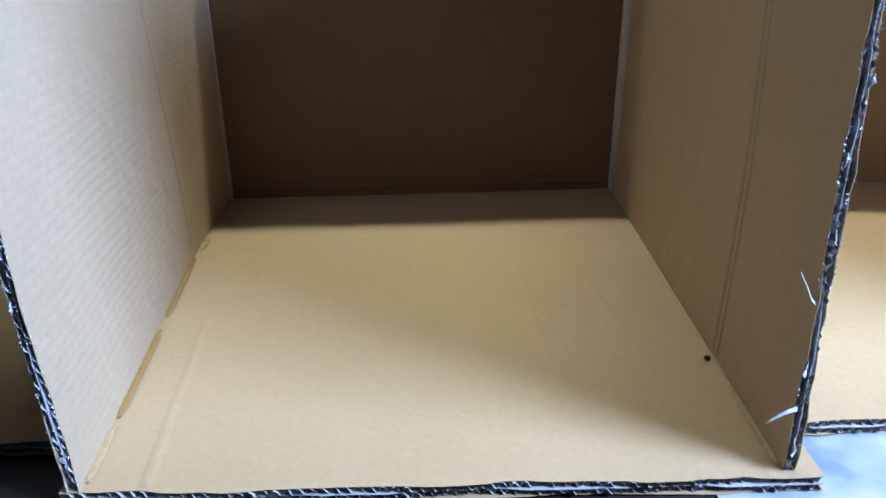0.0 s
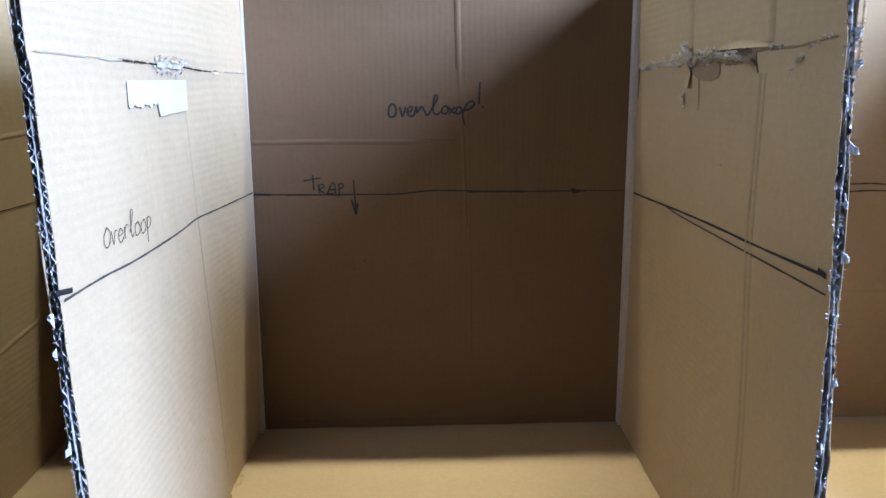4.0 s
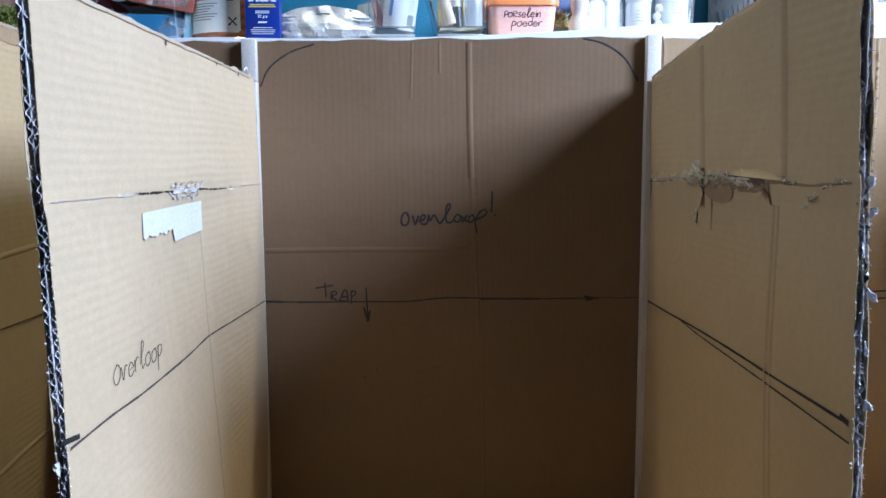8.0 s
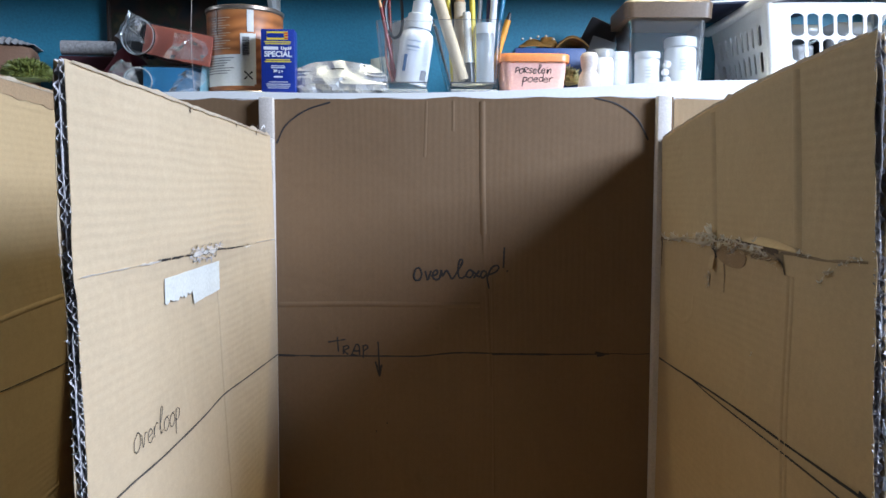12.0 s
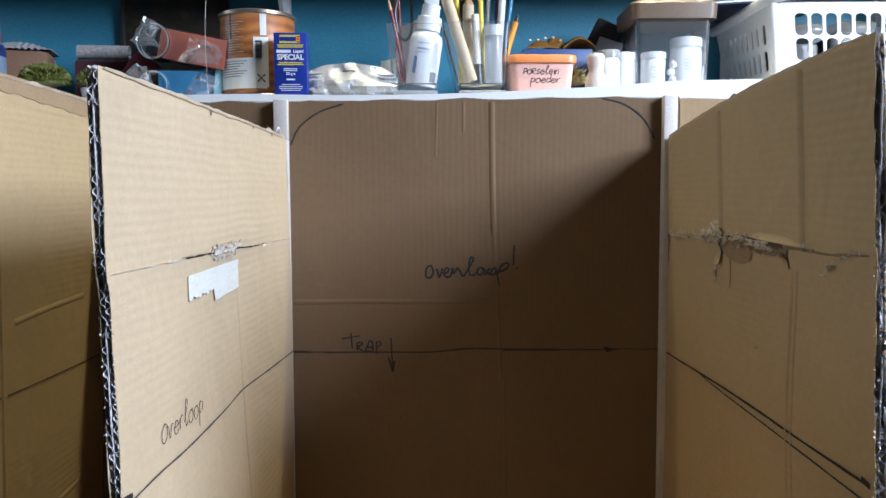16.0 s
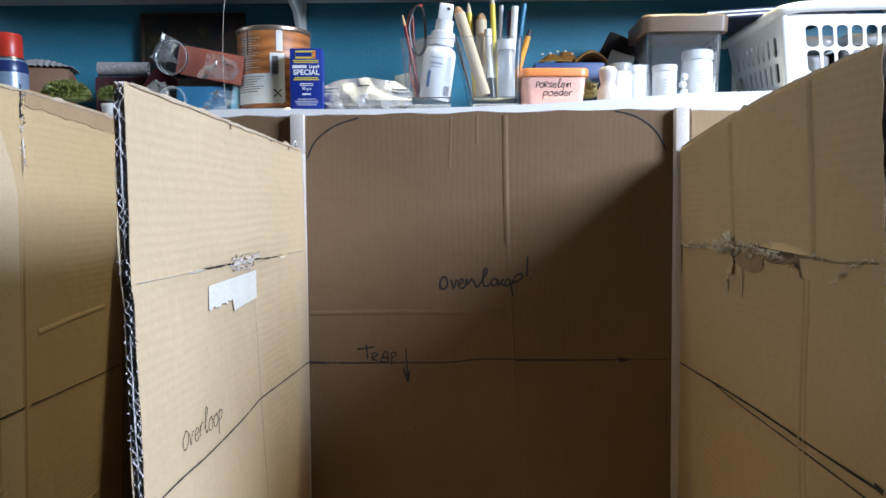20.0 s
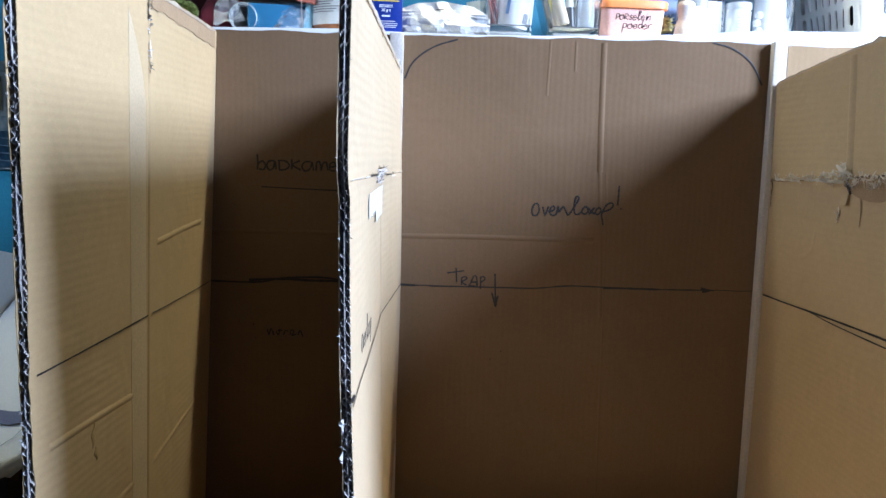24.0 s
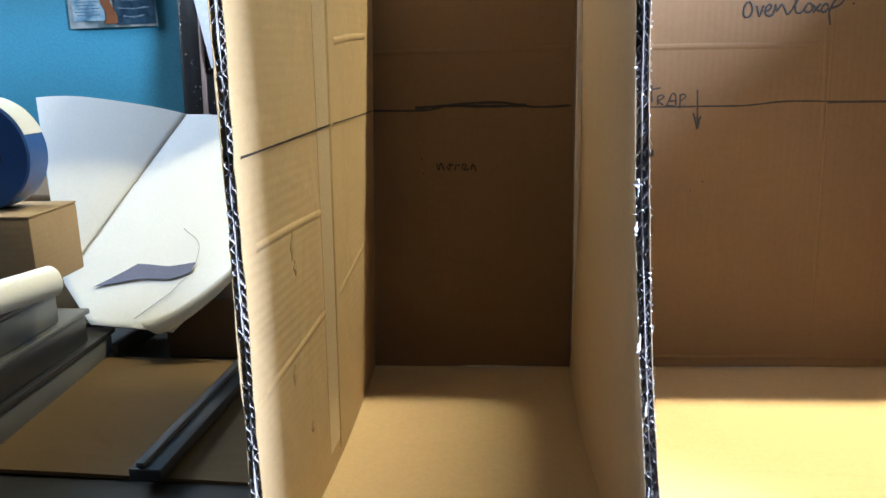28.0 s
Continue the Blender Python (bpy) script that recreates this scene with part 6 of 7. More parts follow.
for k in range(4):
    cont = part("clear_case", box(0.050, 0.10, 0.016, (0.452 + 0.062 * k, 0.985, shelf_z(0.5) + 0.0645 + 0.003 * (k % 2)), 0.003), FROSTED)
    tagged(cont, "frosted flat case on top of the basket's contents", "case", "cases in the basket")
books = put("portfolio", "dark navy zip folder with cream stripes lying on the basket", "folder", 0.414, 1.02, 8, (0, -5), lift=0.106)
part("folder_body", box(0.22, 0.125, 0.012, (0, 0, 0.006), 0.003), plain("navy_cloth", (0.012, 0.018, 0.05), 0.6), books)
for k, c in enumerate(((0.6, 0.56, 0.48), (0.55, 0.6, 0.66))):
    part("stripe", box(0.22, 0.0014, 0.0018, (0, -0.0625, 0.004 + 0.0045 * k), 0), plain("stripe_%d" % k, c), books)
part("cover_stripe", box(0.20, 0.012, 0.0006, (0, -0.040, 0.0122)), plain("cream_cloth", (0.62, 0.58, 0.5), 0.7), books)
part("cover_stripe", box(0.20, 0.014, 0.0006, (0, -0.015, 0.0122)), plain("sky_cloth", (0.12, 0.3, 0.5), 0.7), books)

# ---- crowded left end of the shelf ----
can = put("spray_can", "blue and white aerosol can with red cap", "spray can", -0.5760, 0.945)
CAN_BLUE = mottled("can_print", (0.20, 0.28, 0.40), (0.30, 0.37, 0.47), 30, 0.28, 0.3)
part("can_body", lathe([(0, 0), (0.0215, 0), (0.0225, 0.002), (0.0225, 0.066), (0.0205, 0.074), (0.0175, 0.078), (0, 0.078)], 36), CAN_BLUE, can)
part("blue_band", lathe([(0.0226, 0.060), (0.0227, 0.0605), (0.0227, 0.067), (0.0206, 0.0745)], 36), plain("navy_print", (0.02, 0.035, 0.13), 0.3), can)
part("cap", lathe([(0.0165, 0.077), (0.0172, 0.079), (0.0165, 0.108), (0.0150, 0.110), (0, 0.110)], 32), plain("red_cap", (0.50, 0.035, 0.02), 0.35), can, "matt red cap")
part("silver_ring", lathe([(0.0178, 0.0765), (0.0190, 0.0775), (0.0178, 0.0795)], 32), STEEL, can)
for k, (mx, my, mr, lb) in enumerate(((-0.5080, 0.955, 0.029, "large dry green moss ball on the shelf"), (-0.4500, 0.965, 0.020, "smaller green moss ball in a white pot"))):
    if k:
        pot = put("plant_pot", "small white and brown pot holding moss", "pot", mx, my)
        part("pot_body", lathe([(0, 0), (0.014, 0), (0.018, 0.020), (0.0165, 0.020), (0.013, 0.003), (0, 0.003)], 28), WHITE_PLASTIC, pot)
    tagged(moss("moss_ball", "", mx, my, mr, mr * 0.66, shelf_z(mx) + (0.030 if k else 0.032), MOSS, 5 + k), lb, "moss ball", "moss balls")
hamper = put("craft_box", "brown box with a white scalloped lace edge", "box", -0.5860, 1.045, 15)
part("box_body", box(0.085, 0.06, 0.084, (0, 0, 0.042), 0.010), mottled("rattan_brown", (0.24, 0.13, 0.075), (0.17, 0.09, 0.05), 60, 0.7, 0, 0.6), hamper)
part("lace_cover", sheet(lambda u, v: (lerp(-0.046, 0.046, u), lerp(-0.033, 0.033, v), 0.0845 + 0.012 * math.sin(math.pi * u) * math.sin(math.pi * v) - 0.003 * (math.sin(40 * u) ** 2) * (1 - v)), 24, 8, 0.0010), plain("lace_white", (0.36, 0.35, 0.34), 0.8), hamper)
lace = put("lace_roll", "rolled strip of white patterned lace", "fabric roll", -0.4600, 1.030, 6, lift=0.0)
part("bolster", box(0.072, 0.045, 0.064, (0, 0.0, 0.032), 0.004), mottled("maroon_cloth", (0.10, 0.02, 0.025), (0.06, 0.02, 0.03), 30, 0.8, 0, 0.5), lace, "dark folded cloth")
part("roll", sheet(lambda u, v: (lerp(-0.033, 0.033, u), 0.009 * math.cos(6.0 * v) - 0.012, 0.0745 + 0.009 * math.sin(6.0 * v)), 16, 16, 0.0012), mottled("lace_pattern", (0.55, 0.53, 0.51), (0.12, 0.11, 0.11), 260, 0.8, 0, 0.6, 500), lace)
red = put("red_cloth", "bundle of dark red cloth on the shelf", "cloth", -0.4020, 1.000)
part("cloth_fold", sheet(lambda u, v: (lerp(-0.032, 0.032, u), lerp(-0.025, 0.025, v), 0.002 + 0.066 * (math.sin(math.pi * u) * math.sin(math.pi * v)) ** 0.4 + 0.003 * math.sin(11 * u + 7 * v)), 20, 14, 0.0015), mottled("red_felt", (0.16, 0.012, 0.02), (0.11, 0.01, 0.018), 50, 0.85, 0, 0.6), red)
painting = thing("picture", "small dark framed painting on the blue wall", "picture")
PX, PZ = -0.381, 0.706
part("frame", join(box(0.150, 0.012, 0.004, (PX, WALL_Y - 0.0060, PZ + 0.057), 0.001), box(0.150, 0.012, 0.004, (PX, WALL_Y - 0.0060, PZ - 0.057), 0.001), box(0.004, 0.012, 0.110, (PX - 0.073, WALL_Y - 0.0060, PZ), 0.001), box(0.004, 0.012, 0.110, (PX + 0.073, WALL_Y - 0.0060, PZ), 0.001)), plain("dark_frame", (0.03, 0.02, 0.015), 0.4), painting)
part("canvas", box(0.142, 0.004, 0.110, (PX, WALL_Y - 0.0040, PZ)), patchy("dark_canvas", ((0.004, 0.006, 0.008), (0.008, 0.013, 0.015), (0.035, 0.018, 0.012), (0.012, 0.018, 0.010), (0.075, 0.050, 0.022)), 24, 0.5), painting)


def pack(x, y, lift, w, d, h, mat, label, turn, roll_r, group, lean=0):
    th = put("craft_pack", label, "package", x, y, turn, (0, lean), group, lift)
    part("card_box", box(w, d, h, (0.012, 0, h / 2), 0.0015), mat, th)
    part("film", box(w + 0.004, d + 0.004, h + 0.0015, (0.012, 0, h / 2 + 0.0008), 0.002), CLEAR_FILM, th, "clear wrapping film").visible_shadow = False
    cx, cz = -w / 2 + 0.0115 - roll_r * 0.3, h / 2
    # Dark block added as backing, so that the coil's inside reads dark.
    part("end_card", box(w * 0.42, d * 0.8, h * 0.9, (cx + 0.004, d * 0.06, cz), 0.002), BLACK_PLASTIC, th, "dark block added behind the coil to darken its inside")
    turns = []
    for q in range(9):
        rq, dy = roll_r * (1 - 0.018 * q + 0.03 * math.sin(q * 2.4)), -d / 2 - 0.0035 + 0.0033 * q
        turns.append(tube([(cx + rq * math.cos(2 * math.pi * k / 16 + q), dy, cz + rq * (1 + 0.05 * math.sin(q)) * math.sin(2 * math.pi * k / 16 + q)) for k in range(17)], 0.00042, 5, 3))
    ring = join(*turns)
    part("coil", ring, FROSTED, th, "coiled clear plastic tube")
    part("sleeve", sheet(lambda a, b: (cx + roll_r * 1.06 * math.cos(2 * math.pi * a), -d / 2 - 0.004 + 0.034 * b, cz + roll_r * 1.06 * math.sin(2 * math.pi * a)), 40, 2, 0.0002, lambda a, b: (math.cos(2 * math.pi * a), 0, math.sin(2 * math.pi * a))), CLEAR_FILM, th, "clear film sleeve").visible_shadow = False
    return th


pack(-0.3340, 0.965, 0.0, 0.080, 0.060, 0.036, mottled("sky_blue_card", (0.02, 0.13, 0.26), (0.035, 0.17, 0.31), 20, 0.4), "clear packet with a blue card inside", 6, 0.0165, "wrapped craft packs")
pack(-0.3270, 0.962, 0.0470, 0.088, 0.056, 0.036, mottled("salmon_card", (0.40, 0.125, 0.082), (0.31, 0.092, 0.060), 16, 0.35), "clear packet with a salmon pink box inside", -9, 0.0210, "wrapped craft packs", 12)
FILM = clear("crinkled_film", (0.97, 0.975, 0.98), 0.35, 0.06)
def crinkle(parent, at, wide, tall, seed, turn=0.0):
    """A flap of stiff clear film with sharp random folds."""
    def fn(u, v):
        q = noise.noise_vector(Vector((u * 2.6 + seed, v * 2.2, seed * 0.7)))
        x, y = wide * (u - 0.5) * (1 - 0.45 * v), q.y * 0.010
        return Vector((at[0] + x * math.cos(turn) + q.x * 0.006, at[1] + y + x * math.sin(turn), at[2] + tall * v + q.z * 0.006 - 0.3 * tall * abs(u - 0.4) * v))
    ob = part("film_flap", sheet(fn, 7, 7, 0.0002, (0, 1, 0)), FILM, parent, "crinkled clear film", 12)
    ob.visible_shadow = False
    return ob


for pk in [ob for ob in scene.objects if ob.name.startswith("craft_pack")]:
    crinkle(pk, (-0.050, -0.030, 0.010), 0.040, 0.036, len(pk.name))
    crinkle(pk, (0.030, -0.034, 0.002), 0.060, 0.030, len(pk.name) + 4)
    if not pk.name[-1].isdigit():
        part("tag", box(0.010, 0.0012, 0.040, (0.046, -0.0345, 0.021), 0.0004, (0, 6, 0)), plain("cyan_card", (0.30, 0.55, 0.66), 0.4), pk, "pale cyan card tag")
part_film = part("film_corner", sheet(lambda u, v: (-0.384 + 0.040 * u, 0.940 + 0.006 * v, shelf_z(-0.37) + 0.070 + 0.030 * v - 0.022 * abs(u - 0.4)), 6, 6, 0.0003, (0, 1, 0)), CLEAR_FILM)
tagged(part_film, "crinkled corner of clear wrapping film on the packets", "film")
thread = part("hanging_thread", tube([(-0.2930, 0.938, 0.7795), (-0.2925, 0.915, 0.72), (-0.2895, 0.898, 0.66), (-0.2870, 0.897, shelf_z(-0.287) + 0.0008)], 0.00032, 6), plain("thread_white", (0.42, 0.38, 0.36), 0.6))
tagged(thread, "thin white thread hanging down from the upper shelf", "thread")
bottle = put("white_bottle", "small white bottle at the shelf's end", "bottle", -0.5950, 1.000)
part("bottle_body", lathe([(0, 0), (0.013, 0), (0.014, 0.002), (0.014, 0.006), (0.012, 0.008), (0, 0.008)], 28), WHITE_PLASTIC, bottle)

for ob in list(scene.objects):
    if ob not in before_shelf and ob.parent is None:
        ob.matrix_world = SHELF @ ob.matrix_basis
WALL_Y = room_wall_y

# ---- beside the cardboard rooms: wall poster, sequinned frame, papers, trays ----
poster = thing("wall_poster", "glossy crumpled picture bag pinned to the blue wall", "poster")
def on_poster(u, v, d=0.0):
    return Vector((lerp(-0.952, -0.810, u), WALL_Y - 0.0030 - 0.006 * math.sin(math.pi * u) * (0.4 + 0.6 * v) - d, lerp(0.410, 0.587, v) + 0.002 * u))
def poster_patch(name, u0, u1, v0, v1, d, mat, label=""):
    return part(name, sheet(lambda a, b: on_poster(lerp(u0, u1, a), lerp(v0, v1, b), d), 10, 10, 0.0006, (0, -1, 0)), mat, poster, label)
GLOSS_WHITE = patchy("gloss_paper", ((0.05, 0.085, 0.10), (0.15, 0.19, 0.20), (0.27, 0.30, 0.30), (0.10, 0.14, 0.155)), 26, 0.3, 4, 0.5)
poster_patch("backing", 0, 1, 0, 1, 0.0, GLOSS_WHITE, "pale glossy backing")
poster_patch("photo", 0.22, 0.70, 0.55, 0.86, 0.0012, patchy("brown_photo", ((0.03, 0.04, 0.035), (0.06, 0.07, 0.05), (0.22, 0.19, 0.11), (0.12, 0.11, 0.07)), 40, 0.35), "dark square photo")
poster_patch("blue_patch", 0.05, 0.42, 0.06, 0.42, 0.0012, patchy("pale_blue_print", ((0.05, 0.12, 0.18), (0.14, 0.25, 0.33), (0.28, 0.36, 0.40)), 60, 0.3))
RUST = mottled("rust_print", (0.20, 0.08, 0.03), (0.11, 0.04, 0.018), 60, 0.35)
part("brown_patch", sheet(lambda a, b: on_poster(lerp(0.41 + 0.03 * math.sin(9 * b), 0.53 + 0.035 * math.sin(7 * b + 1), a), lerp(0.03, 0.44, b), 0.0022), 6, 20, 0.0005, (0, -1, 0)), RUST, poster)
poster_patch("photo_edge", 0.17, 0.75, 0.50, 0.90, 0.0006, mottled("pale_photo_edge", (0.33, 0.36, 0.36), (0.24, 0.27, 0.28), 50, 0.4))
part("print_block", join(*[ribbon([(0.08 + 0.02 * (k % 3), 0.39 - 0.028 * k), (0.22, 0.392 - 0.028 * k), (0.37 - 0.03 * (k % 2), 0.39 - 0.028 * k)], lambda u, v, d: on_poster(u, v, 0.0020 + d), 0.008) for k in range(11)]), plain("faint_print", (0.06, 0.12, 0.18)), poster)
poster_patch("navy_patch", 0.54, 0.99, 0.02, 0.36, 0.0016, patchy("navy_photo", ((0.006, 0.015, 0.03), (0.015, 0.04, 0.065), (0.05, 0.08, 0.10)), 60, 0.3))
part("print_block", join(*[ribbon([(0.58 + 0.05 * (k % 2), 0.30 - 0.07 * k), (0.75, 0.29 - 0.07 * k), (0.93 - 0.06 * (k % 2), 0.305 - 0.07 * k)], lambda u, v, d: on_poster(u, v, 0.0026 + d), 0.012, rough=0.9) for k in range(4)]), plain("poster_text", (0.09, 0.13, 0.165)), poster)

SEQUIN = mottled("black_sequin", (0.006, 0.006, 0.007), (0.018, 0.018, 0.02), 300, 0.3, 0.0, 0.6, 600)
glitter = thing("sequinned_board", "black sequinned rounded board leaning on the blue wall", "board")
part("panel", loft([(0.0, 0.080, 0.155, 0.03), (0.010, 0.083, 0.158, 0.03), (0.014, 0.078, 0.153, 0.03)]), SEQUIN, glitter)
rnd = random.Random(8)
bm = bmesh.new()
for _ in range(260):
    x, y = rnd.uniform(-0.078, 0.078), rnd.uniform(-0.152, 0.152)
    v = [bm.verts.new((x + 0.0016 * math.cos(a), y + 0.0016 * math.sin(a), 0.0146 + rnd.uniform(-0.0006, 0.0012))) for a in (0.3, 1.6, 2.9, 4.1, 5.2)]
    bm.faces.new(v)
part("sequins", bm, plain("sequin_silver", (0.5, 0.5, 0.52), 0.12, 1.0), glitter, "scattered shiny sequins")
part("trim_rod", tube([(-0.046, 0.12, 0.017), (-0.046, -0.15, 0.017)], 0.004, 8), plain("pink_metal", (0.45, 0.34, 0.31), 0.3, 0.6), glitter)
glitter.matrix_world = pose(-0.6820, 1.2550, 0.390, 86, 0, 0)
leaf = part("loose_paper", sheet(lambda u, v: (lerp(-0.742, -0.660, u) + 0.030 * (1 - v) * (1 - u), 1.226 - 0.004 * v, lerp(0.345, 0.518, v)), 6, 6, 0.0004, (0, -1, 0)), mottled("bluish_paper", (0.55, 0.57, 0.66), (0.50, 0.52, 0.60), 8, 0.6))
tagged(leaf, "white printed paper tucked in front of the sequinned board", "paper")
spot = part("red_disc", lathe([(0, 0), (0.011, 0), (0.011, 0.003), (0, 0.004)], 24), plain("crimson", (0.42, 0.02, 0.06), 0.4))
spot.matrix_world = pose(-0.680, 1.2215, 0.490, 90, 0, 0)
tagged(spot, "small crimson disc stuck on the paper", "disc")

# papers leaning on boxes
pile = thing("storage_carton", "brown flat carton under the papers beside the rooms", "carton")
part("carton_body", box(0.46, 0.20, 0.180, (-0.78, 1.165, 0.0780), 0.003), KRAFT_Z, pile)
part("carton_lid", box(0.464, 0.204, 0.012, (-0.78, 1.165, 0.1740), 0.003), CARD_HOLE, pile)
violet = part("violet_box", box(0.10, 0.06, 0.040, (-0.545, 0.98, 0.0880), 0.003), plain("violet_card", (0.045, 0.035, 0.10), 0.5))
tagged(violet, "dark violet box half hidden under the papers", "box")
shelfboard = part("brown_block", box(0.22, 0.08, 0.080, (-0.59, 0.98, 0.0275), 0.003), mottled("rough_brown", (0.13, 0.075, 0.04), (0.08, 0.05, 0.03), 40, 0.8, 0, 0.6))
tagged(shelfboard, "rough brown block supporting the papers", "block")
def bow(a, b, c, s):
    """A curve through a, b, c at 0, 0.5, 1."""
    return Vector(tuple(curve3(s, a[k], b[k], c[k]) for k in range(3)))
def paper_a(u, v):
    top = bow((-0.921, 1.100, 0.310), (-0.812, 1.090, 0.302), (-0.704, 1.0858, 0.2848), u)
    low = Vector((-0.846, 0.973, 0.108)).lerp(Vector((-0.828, 0.9700, 0.1010)), u)
    p = top.lerp(low, v)
    p.z += 0.004 * math.sin(math.pi * u) * (1 - v) + 0.002 * math.sin(7 * u + 3 * v) * (1 - u)
    return p
def paper_b(u, v):
    top = Vector((-0.740, 1.100, 0.284)).lerp(Vector((-0.520, 1.020, 0.280)), u)
    mid = Vector((-0.850, 0.972, 0.094)).lerp(Vector((-0.548, 0.965, 0.175)), u)
    tip, ends = Vector((-0.674, 0.900, 0.034)), (Vector((-0.785, 0.918, 0.040)), Vector((-0.576, 0.920, 0.125)))
    low = ends[0].lerp(tip, u / 0.5) if u < 0.5 else tip.lerp(ends[1], (u - 0.5) / 0.5)
    p = top.lerp(mid, v / 0.6) if v < 0.6 else mid.lerp(low, (v - 0.6) / 0.4)
    p.z += 0.0015 * math.sin(4 * u + 6 * v)
    return p
def paper_curl(u, v):
    """The front edge rolls up into a narrowing cone."""
    base = bow((-0.688, 0.900, 0.034), (-0.625, 0.904, 0.074), (-0.560, 0.918, 0.140), u)
    rr = 0.0150 * (1 - 0.75 * u)
    a = -1.0 + 3.4 * v
    return base + Vector((-0.8 * rr * (1 - math.cos(a)), -rr * math.sin(a) * 0.7, rr * (1 - math.cos(a)) * 0.6))
for fn, lb, th in ((paper_a, "large white paper sheet with a raised fold, leaning over boxes", 0.0005), (paper_b, "white paper sheet with a round cut line, leaning over boxes", 0.0005), (paper_curl, "white paper edge curling into a cone towards the front", 0.0004)):
    tagged(part("paper_sheet", sheet(fn, 24, 24, th), WHITE_PAPER, None, smooth=60), lb, "paper", "white papers")
def on_b(u, v, d=0.0):
    return paper_b(u, v) + Vector((0.0, -0.0012 - d, 0.0010 + d))
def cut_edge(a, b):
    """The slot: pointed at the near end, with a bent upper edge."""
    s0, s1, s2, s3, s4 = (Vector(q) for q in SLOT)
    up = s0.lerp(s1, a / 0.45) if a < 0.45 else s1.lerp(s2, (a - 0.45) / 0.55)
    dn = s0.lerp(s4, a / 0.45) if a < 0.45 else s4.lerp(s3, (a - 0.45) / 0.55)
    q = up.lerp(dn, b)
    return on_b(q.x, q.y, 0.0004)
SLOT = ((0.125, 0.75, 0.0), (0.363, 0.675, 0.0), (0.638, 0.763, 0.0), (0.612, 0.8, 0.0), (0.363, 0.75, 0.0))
# The slot's shadowed inside, laid on the paper as a flat slate patch.
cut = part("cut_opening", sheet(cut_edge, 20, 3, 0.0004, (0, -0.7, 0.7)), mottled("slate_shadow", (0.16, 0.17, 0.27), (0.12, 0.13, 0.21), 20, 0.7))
tagged(cut, "slate-grey patch painting the shadowed slot in the paper", "paper")
part("cut_line", ribbon([(0.562, 0.562), (0.625, 0.625), (0.65, 0.688), (0.638, 0.763), (0.612, 0.8), (0.475, 0.85), (0.288, 0.95)], lambda u, v, d: on_b(u, v, d + 0.0003), 0.004), plain("pale_grey_line", (0.45, 0.46, 0.48)), cut)

# Tan cardboard whose base colour is darkened for the shade of the drawers.
lower_card = part("cardboard_sheet", sheet(lambda u, v: (lerp(-0.98, -0.470, u), lerp(0.66, 0.925, v) - 0.03 * u, -0.0120 + 0.006 * v + 0.002 * math.sin(4 * u)), 12, 12, 0.004), kraft("brown_sheet", "X", (0.10, 0.064, 0.03), (0.07, 0.045, 0.02)))
tagged(lower_card, "loose tan cardboard sheet on the table, darkened for shade", "cardboard sheet")
crate = thing("drawer_stack", "dark grey plastic drawer stack beside the papers", "drawer unit")
for k in range(3):
    ln = 0.43 - 0.05 * k
    part("drawer", box(0.250 - 0.006 * k, ln, 0.034, (-0.890, 0.50 + ln / 2, 0.0075 + 0.041 * k), 0.004), (GREY_PLASTIC, BLACK_PLASTIC, GREY_PLASTIC)[k], crate)
    part("rail", box(0.256 - 0.006 * k, ln + 0.008, 0.006, (-0.890, 0.50 + ln / 2, 0.0280 + 0.041 * k), 0.0015), (BLACK_PLASTIC, GREY_PLASTIC, BLACK_PLASTIC)[k], crate, "thin projecting rail")
carton2 = thing("small_carton", "small tan cardboard carton lying on the drawer unit", "carton")
CARTON_TAN = kraft("carton_tan", "Z", (0.36, 0.25, 0.14), (0.30, 0.20, 0.11))
part("carton_body", box(0.150, 0.100, 0.080, (-0.856, 0.865, 0.1535), 0.003), CARTON_TAN, carton2)
for sx in (-1, 1):
    part("top_flap", box(0.074, 0.0995, 0.0024, (-0.856 + sx * 0.0376, 0.865, 0.1947), 0.0008), CARTON_TAN, carton2)
reel = thing("tape_dispenser", "blue tape dispenser with a white label standing on the carton", "tape dispenser", pose(-0.853, 0.868, 0.1960))
TAPE_BLUE = mottled("tape_blue", (0.02, 0.09, 0.32), (0.015, 0.07, 0.26), 20, 0.35)
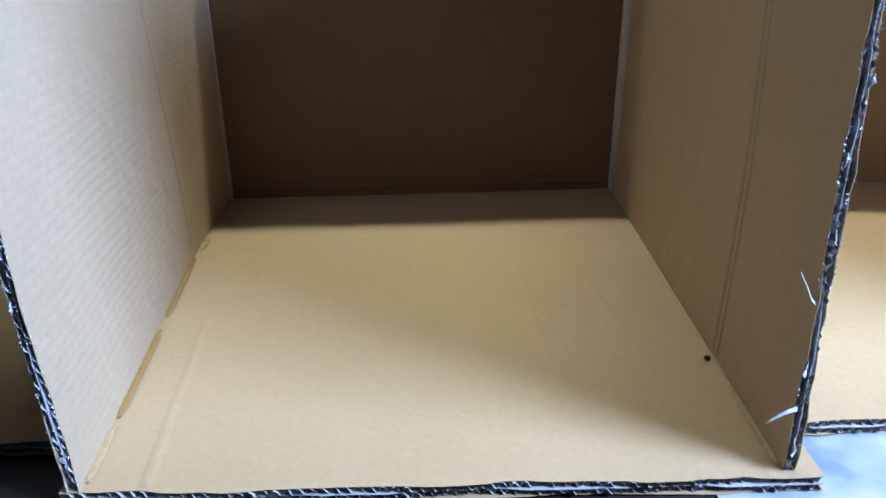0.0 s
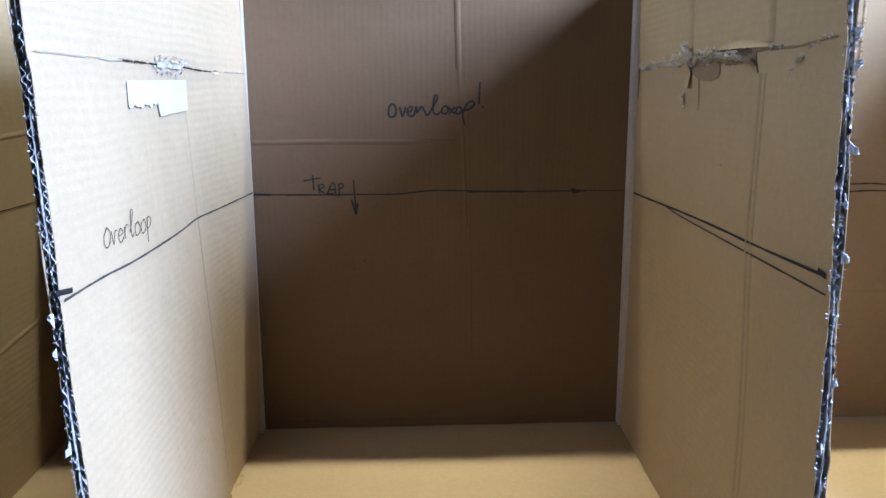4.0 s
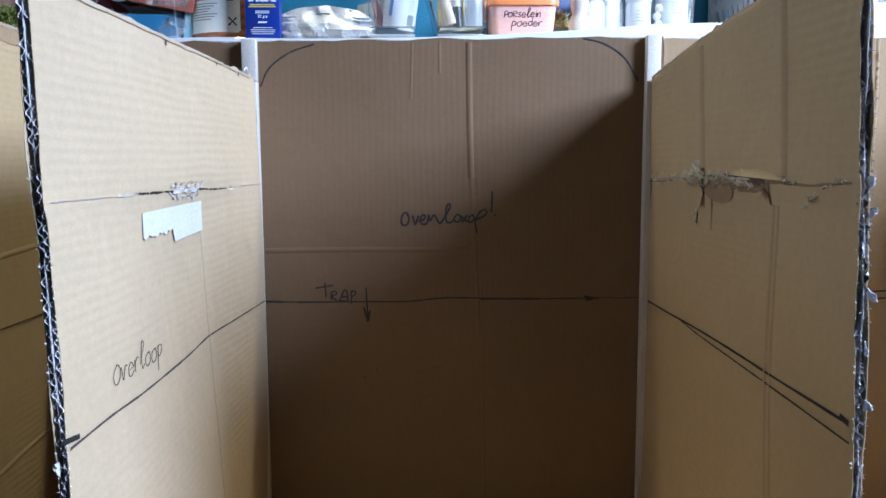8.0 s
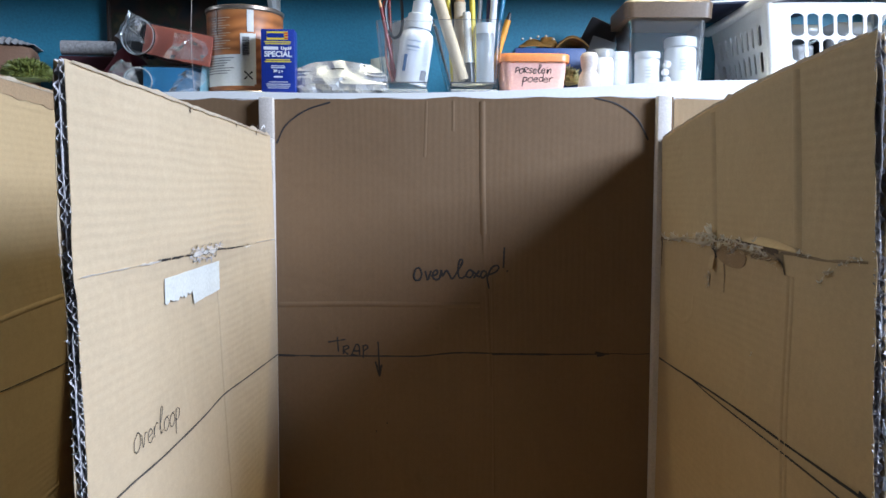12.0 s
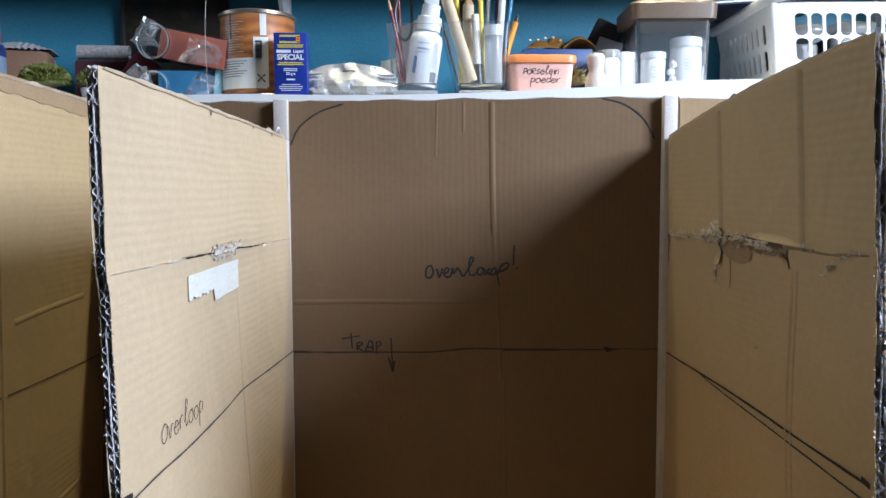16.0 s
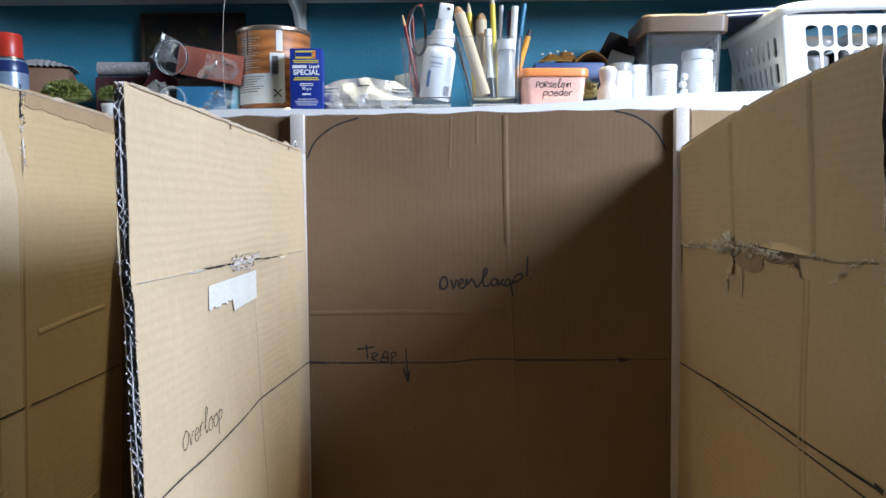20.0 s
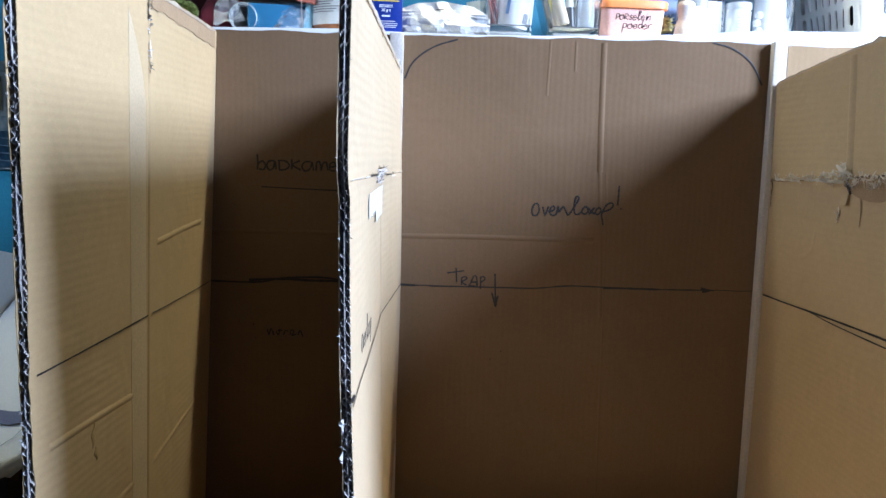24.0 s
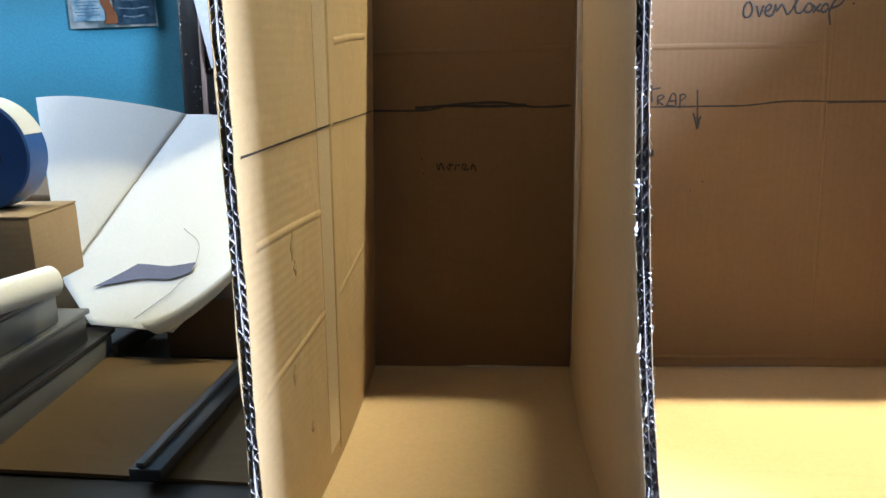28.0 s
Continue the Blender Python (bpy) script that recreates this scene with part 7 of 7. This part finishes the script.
bm = lathe([(0.030, -0.020), (0.060, -0.020), (0.062, -0.018), (0.062, 0.018), (0.060, 0.020), (0.030, 0.020), (0.030, -0.020)], 48)
bm.transform(pose(0, 0, 0.062, 90, 0, 0))
tape_ring = part("reel", bm, TAPE_BLUE, reel)
bm = lathe([(0.010, -0.019), (0.030, -0.019), (0.030, 0.019), (0.010, 0.019), (0.010, -0.019)], 32)
bm.transform(pose(0, 0, 0.062, 90, 0, 0))
part("hub", bm, BLACK_PLASTIC, reel, "dark hollow hub")
part("label", sheet(lambda a, b: (0.0625 * math.cos(lerp(0.35, 1.3, a)), lerp(-0.018, 0.018, b), 0.062 + 0.0625 * math.sin(lerp(0.35, 1.3, a))), 10, 2, 0.0006, (0.5, 0, 0.8)), WHITE_PAPER, tape_ring, "white torn label")
tray = thing("tray", "dark grey plastic tray lying behind the drawer unit", "tray", pose(-0.790, 0.965, -0.004, 0, 0, 84))
part("tray_base", box(0.10, 0.09, 0.006, (0, 0, 0.003), 0.002), GREY_PLASTIC, tray)
for sy in (-0.041, 0.041):
    part("tray_edge", box(0.10, 0.008, 0.022, (0, sy, 0.011), 0.002), BLACK_PLASTIC, tray, "raised dark edge")
ruler = thing("metal_bar", "dark grey ridged metal bar lying on the cardboard sheet", "bar", pose(-0.582, 0.752, -0.0010, 0, 0, 87))
part("bar_body", box(0.27, 0.030, 0.012, (0, 0, 0.006), 0.002), BLACK_PLASTIC, ruler)
part("bar_ridge", box(0.268, 0.008, 0.006, (0, 0.004, 0.0145), 0.0015), plain("worn_grey", (0.05, 0.052, 0.058), 0.45), ruler, "paler worn ridge")
roll_w = thing("white_roll", "white paper roll lying on the drawer unit", "paper roll")
part("paper_wrap", tube([(-0.805, 0.620, 0.1330), (-0.775, 0.705, 0.1330), (-0.748, 0.785, 0.1330)], 0.0165, 24), WHITE_PAPER, roll_w)
part("roll_core", tube([(-0.7485, 0.7835, 0.1330), (-0.7475, 0.7865, 0.1330), (-0.7468, 0.7885, 0.1330)], 0.0135, 20), CARD_HOLE, roll_w, "brown cardboard core")
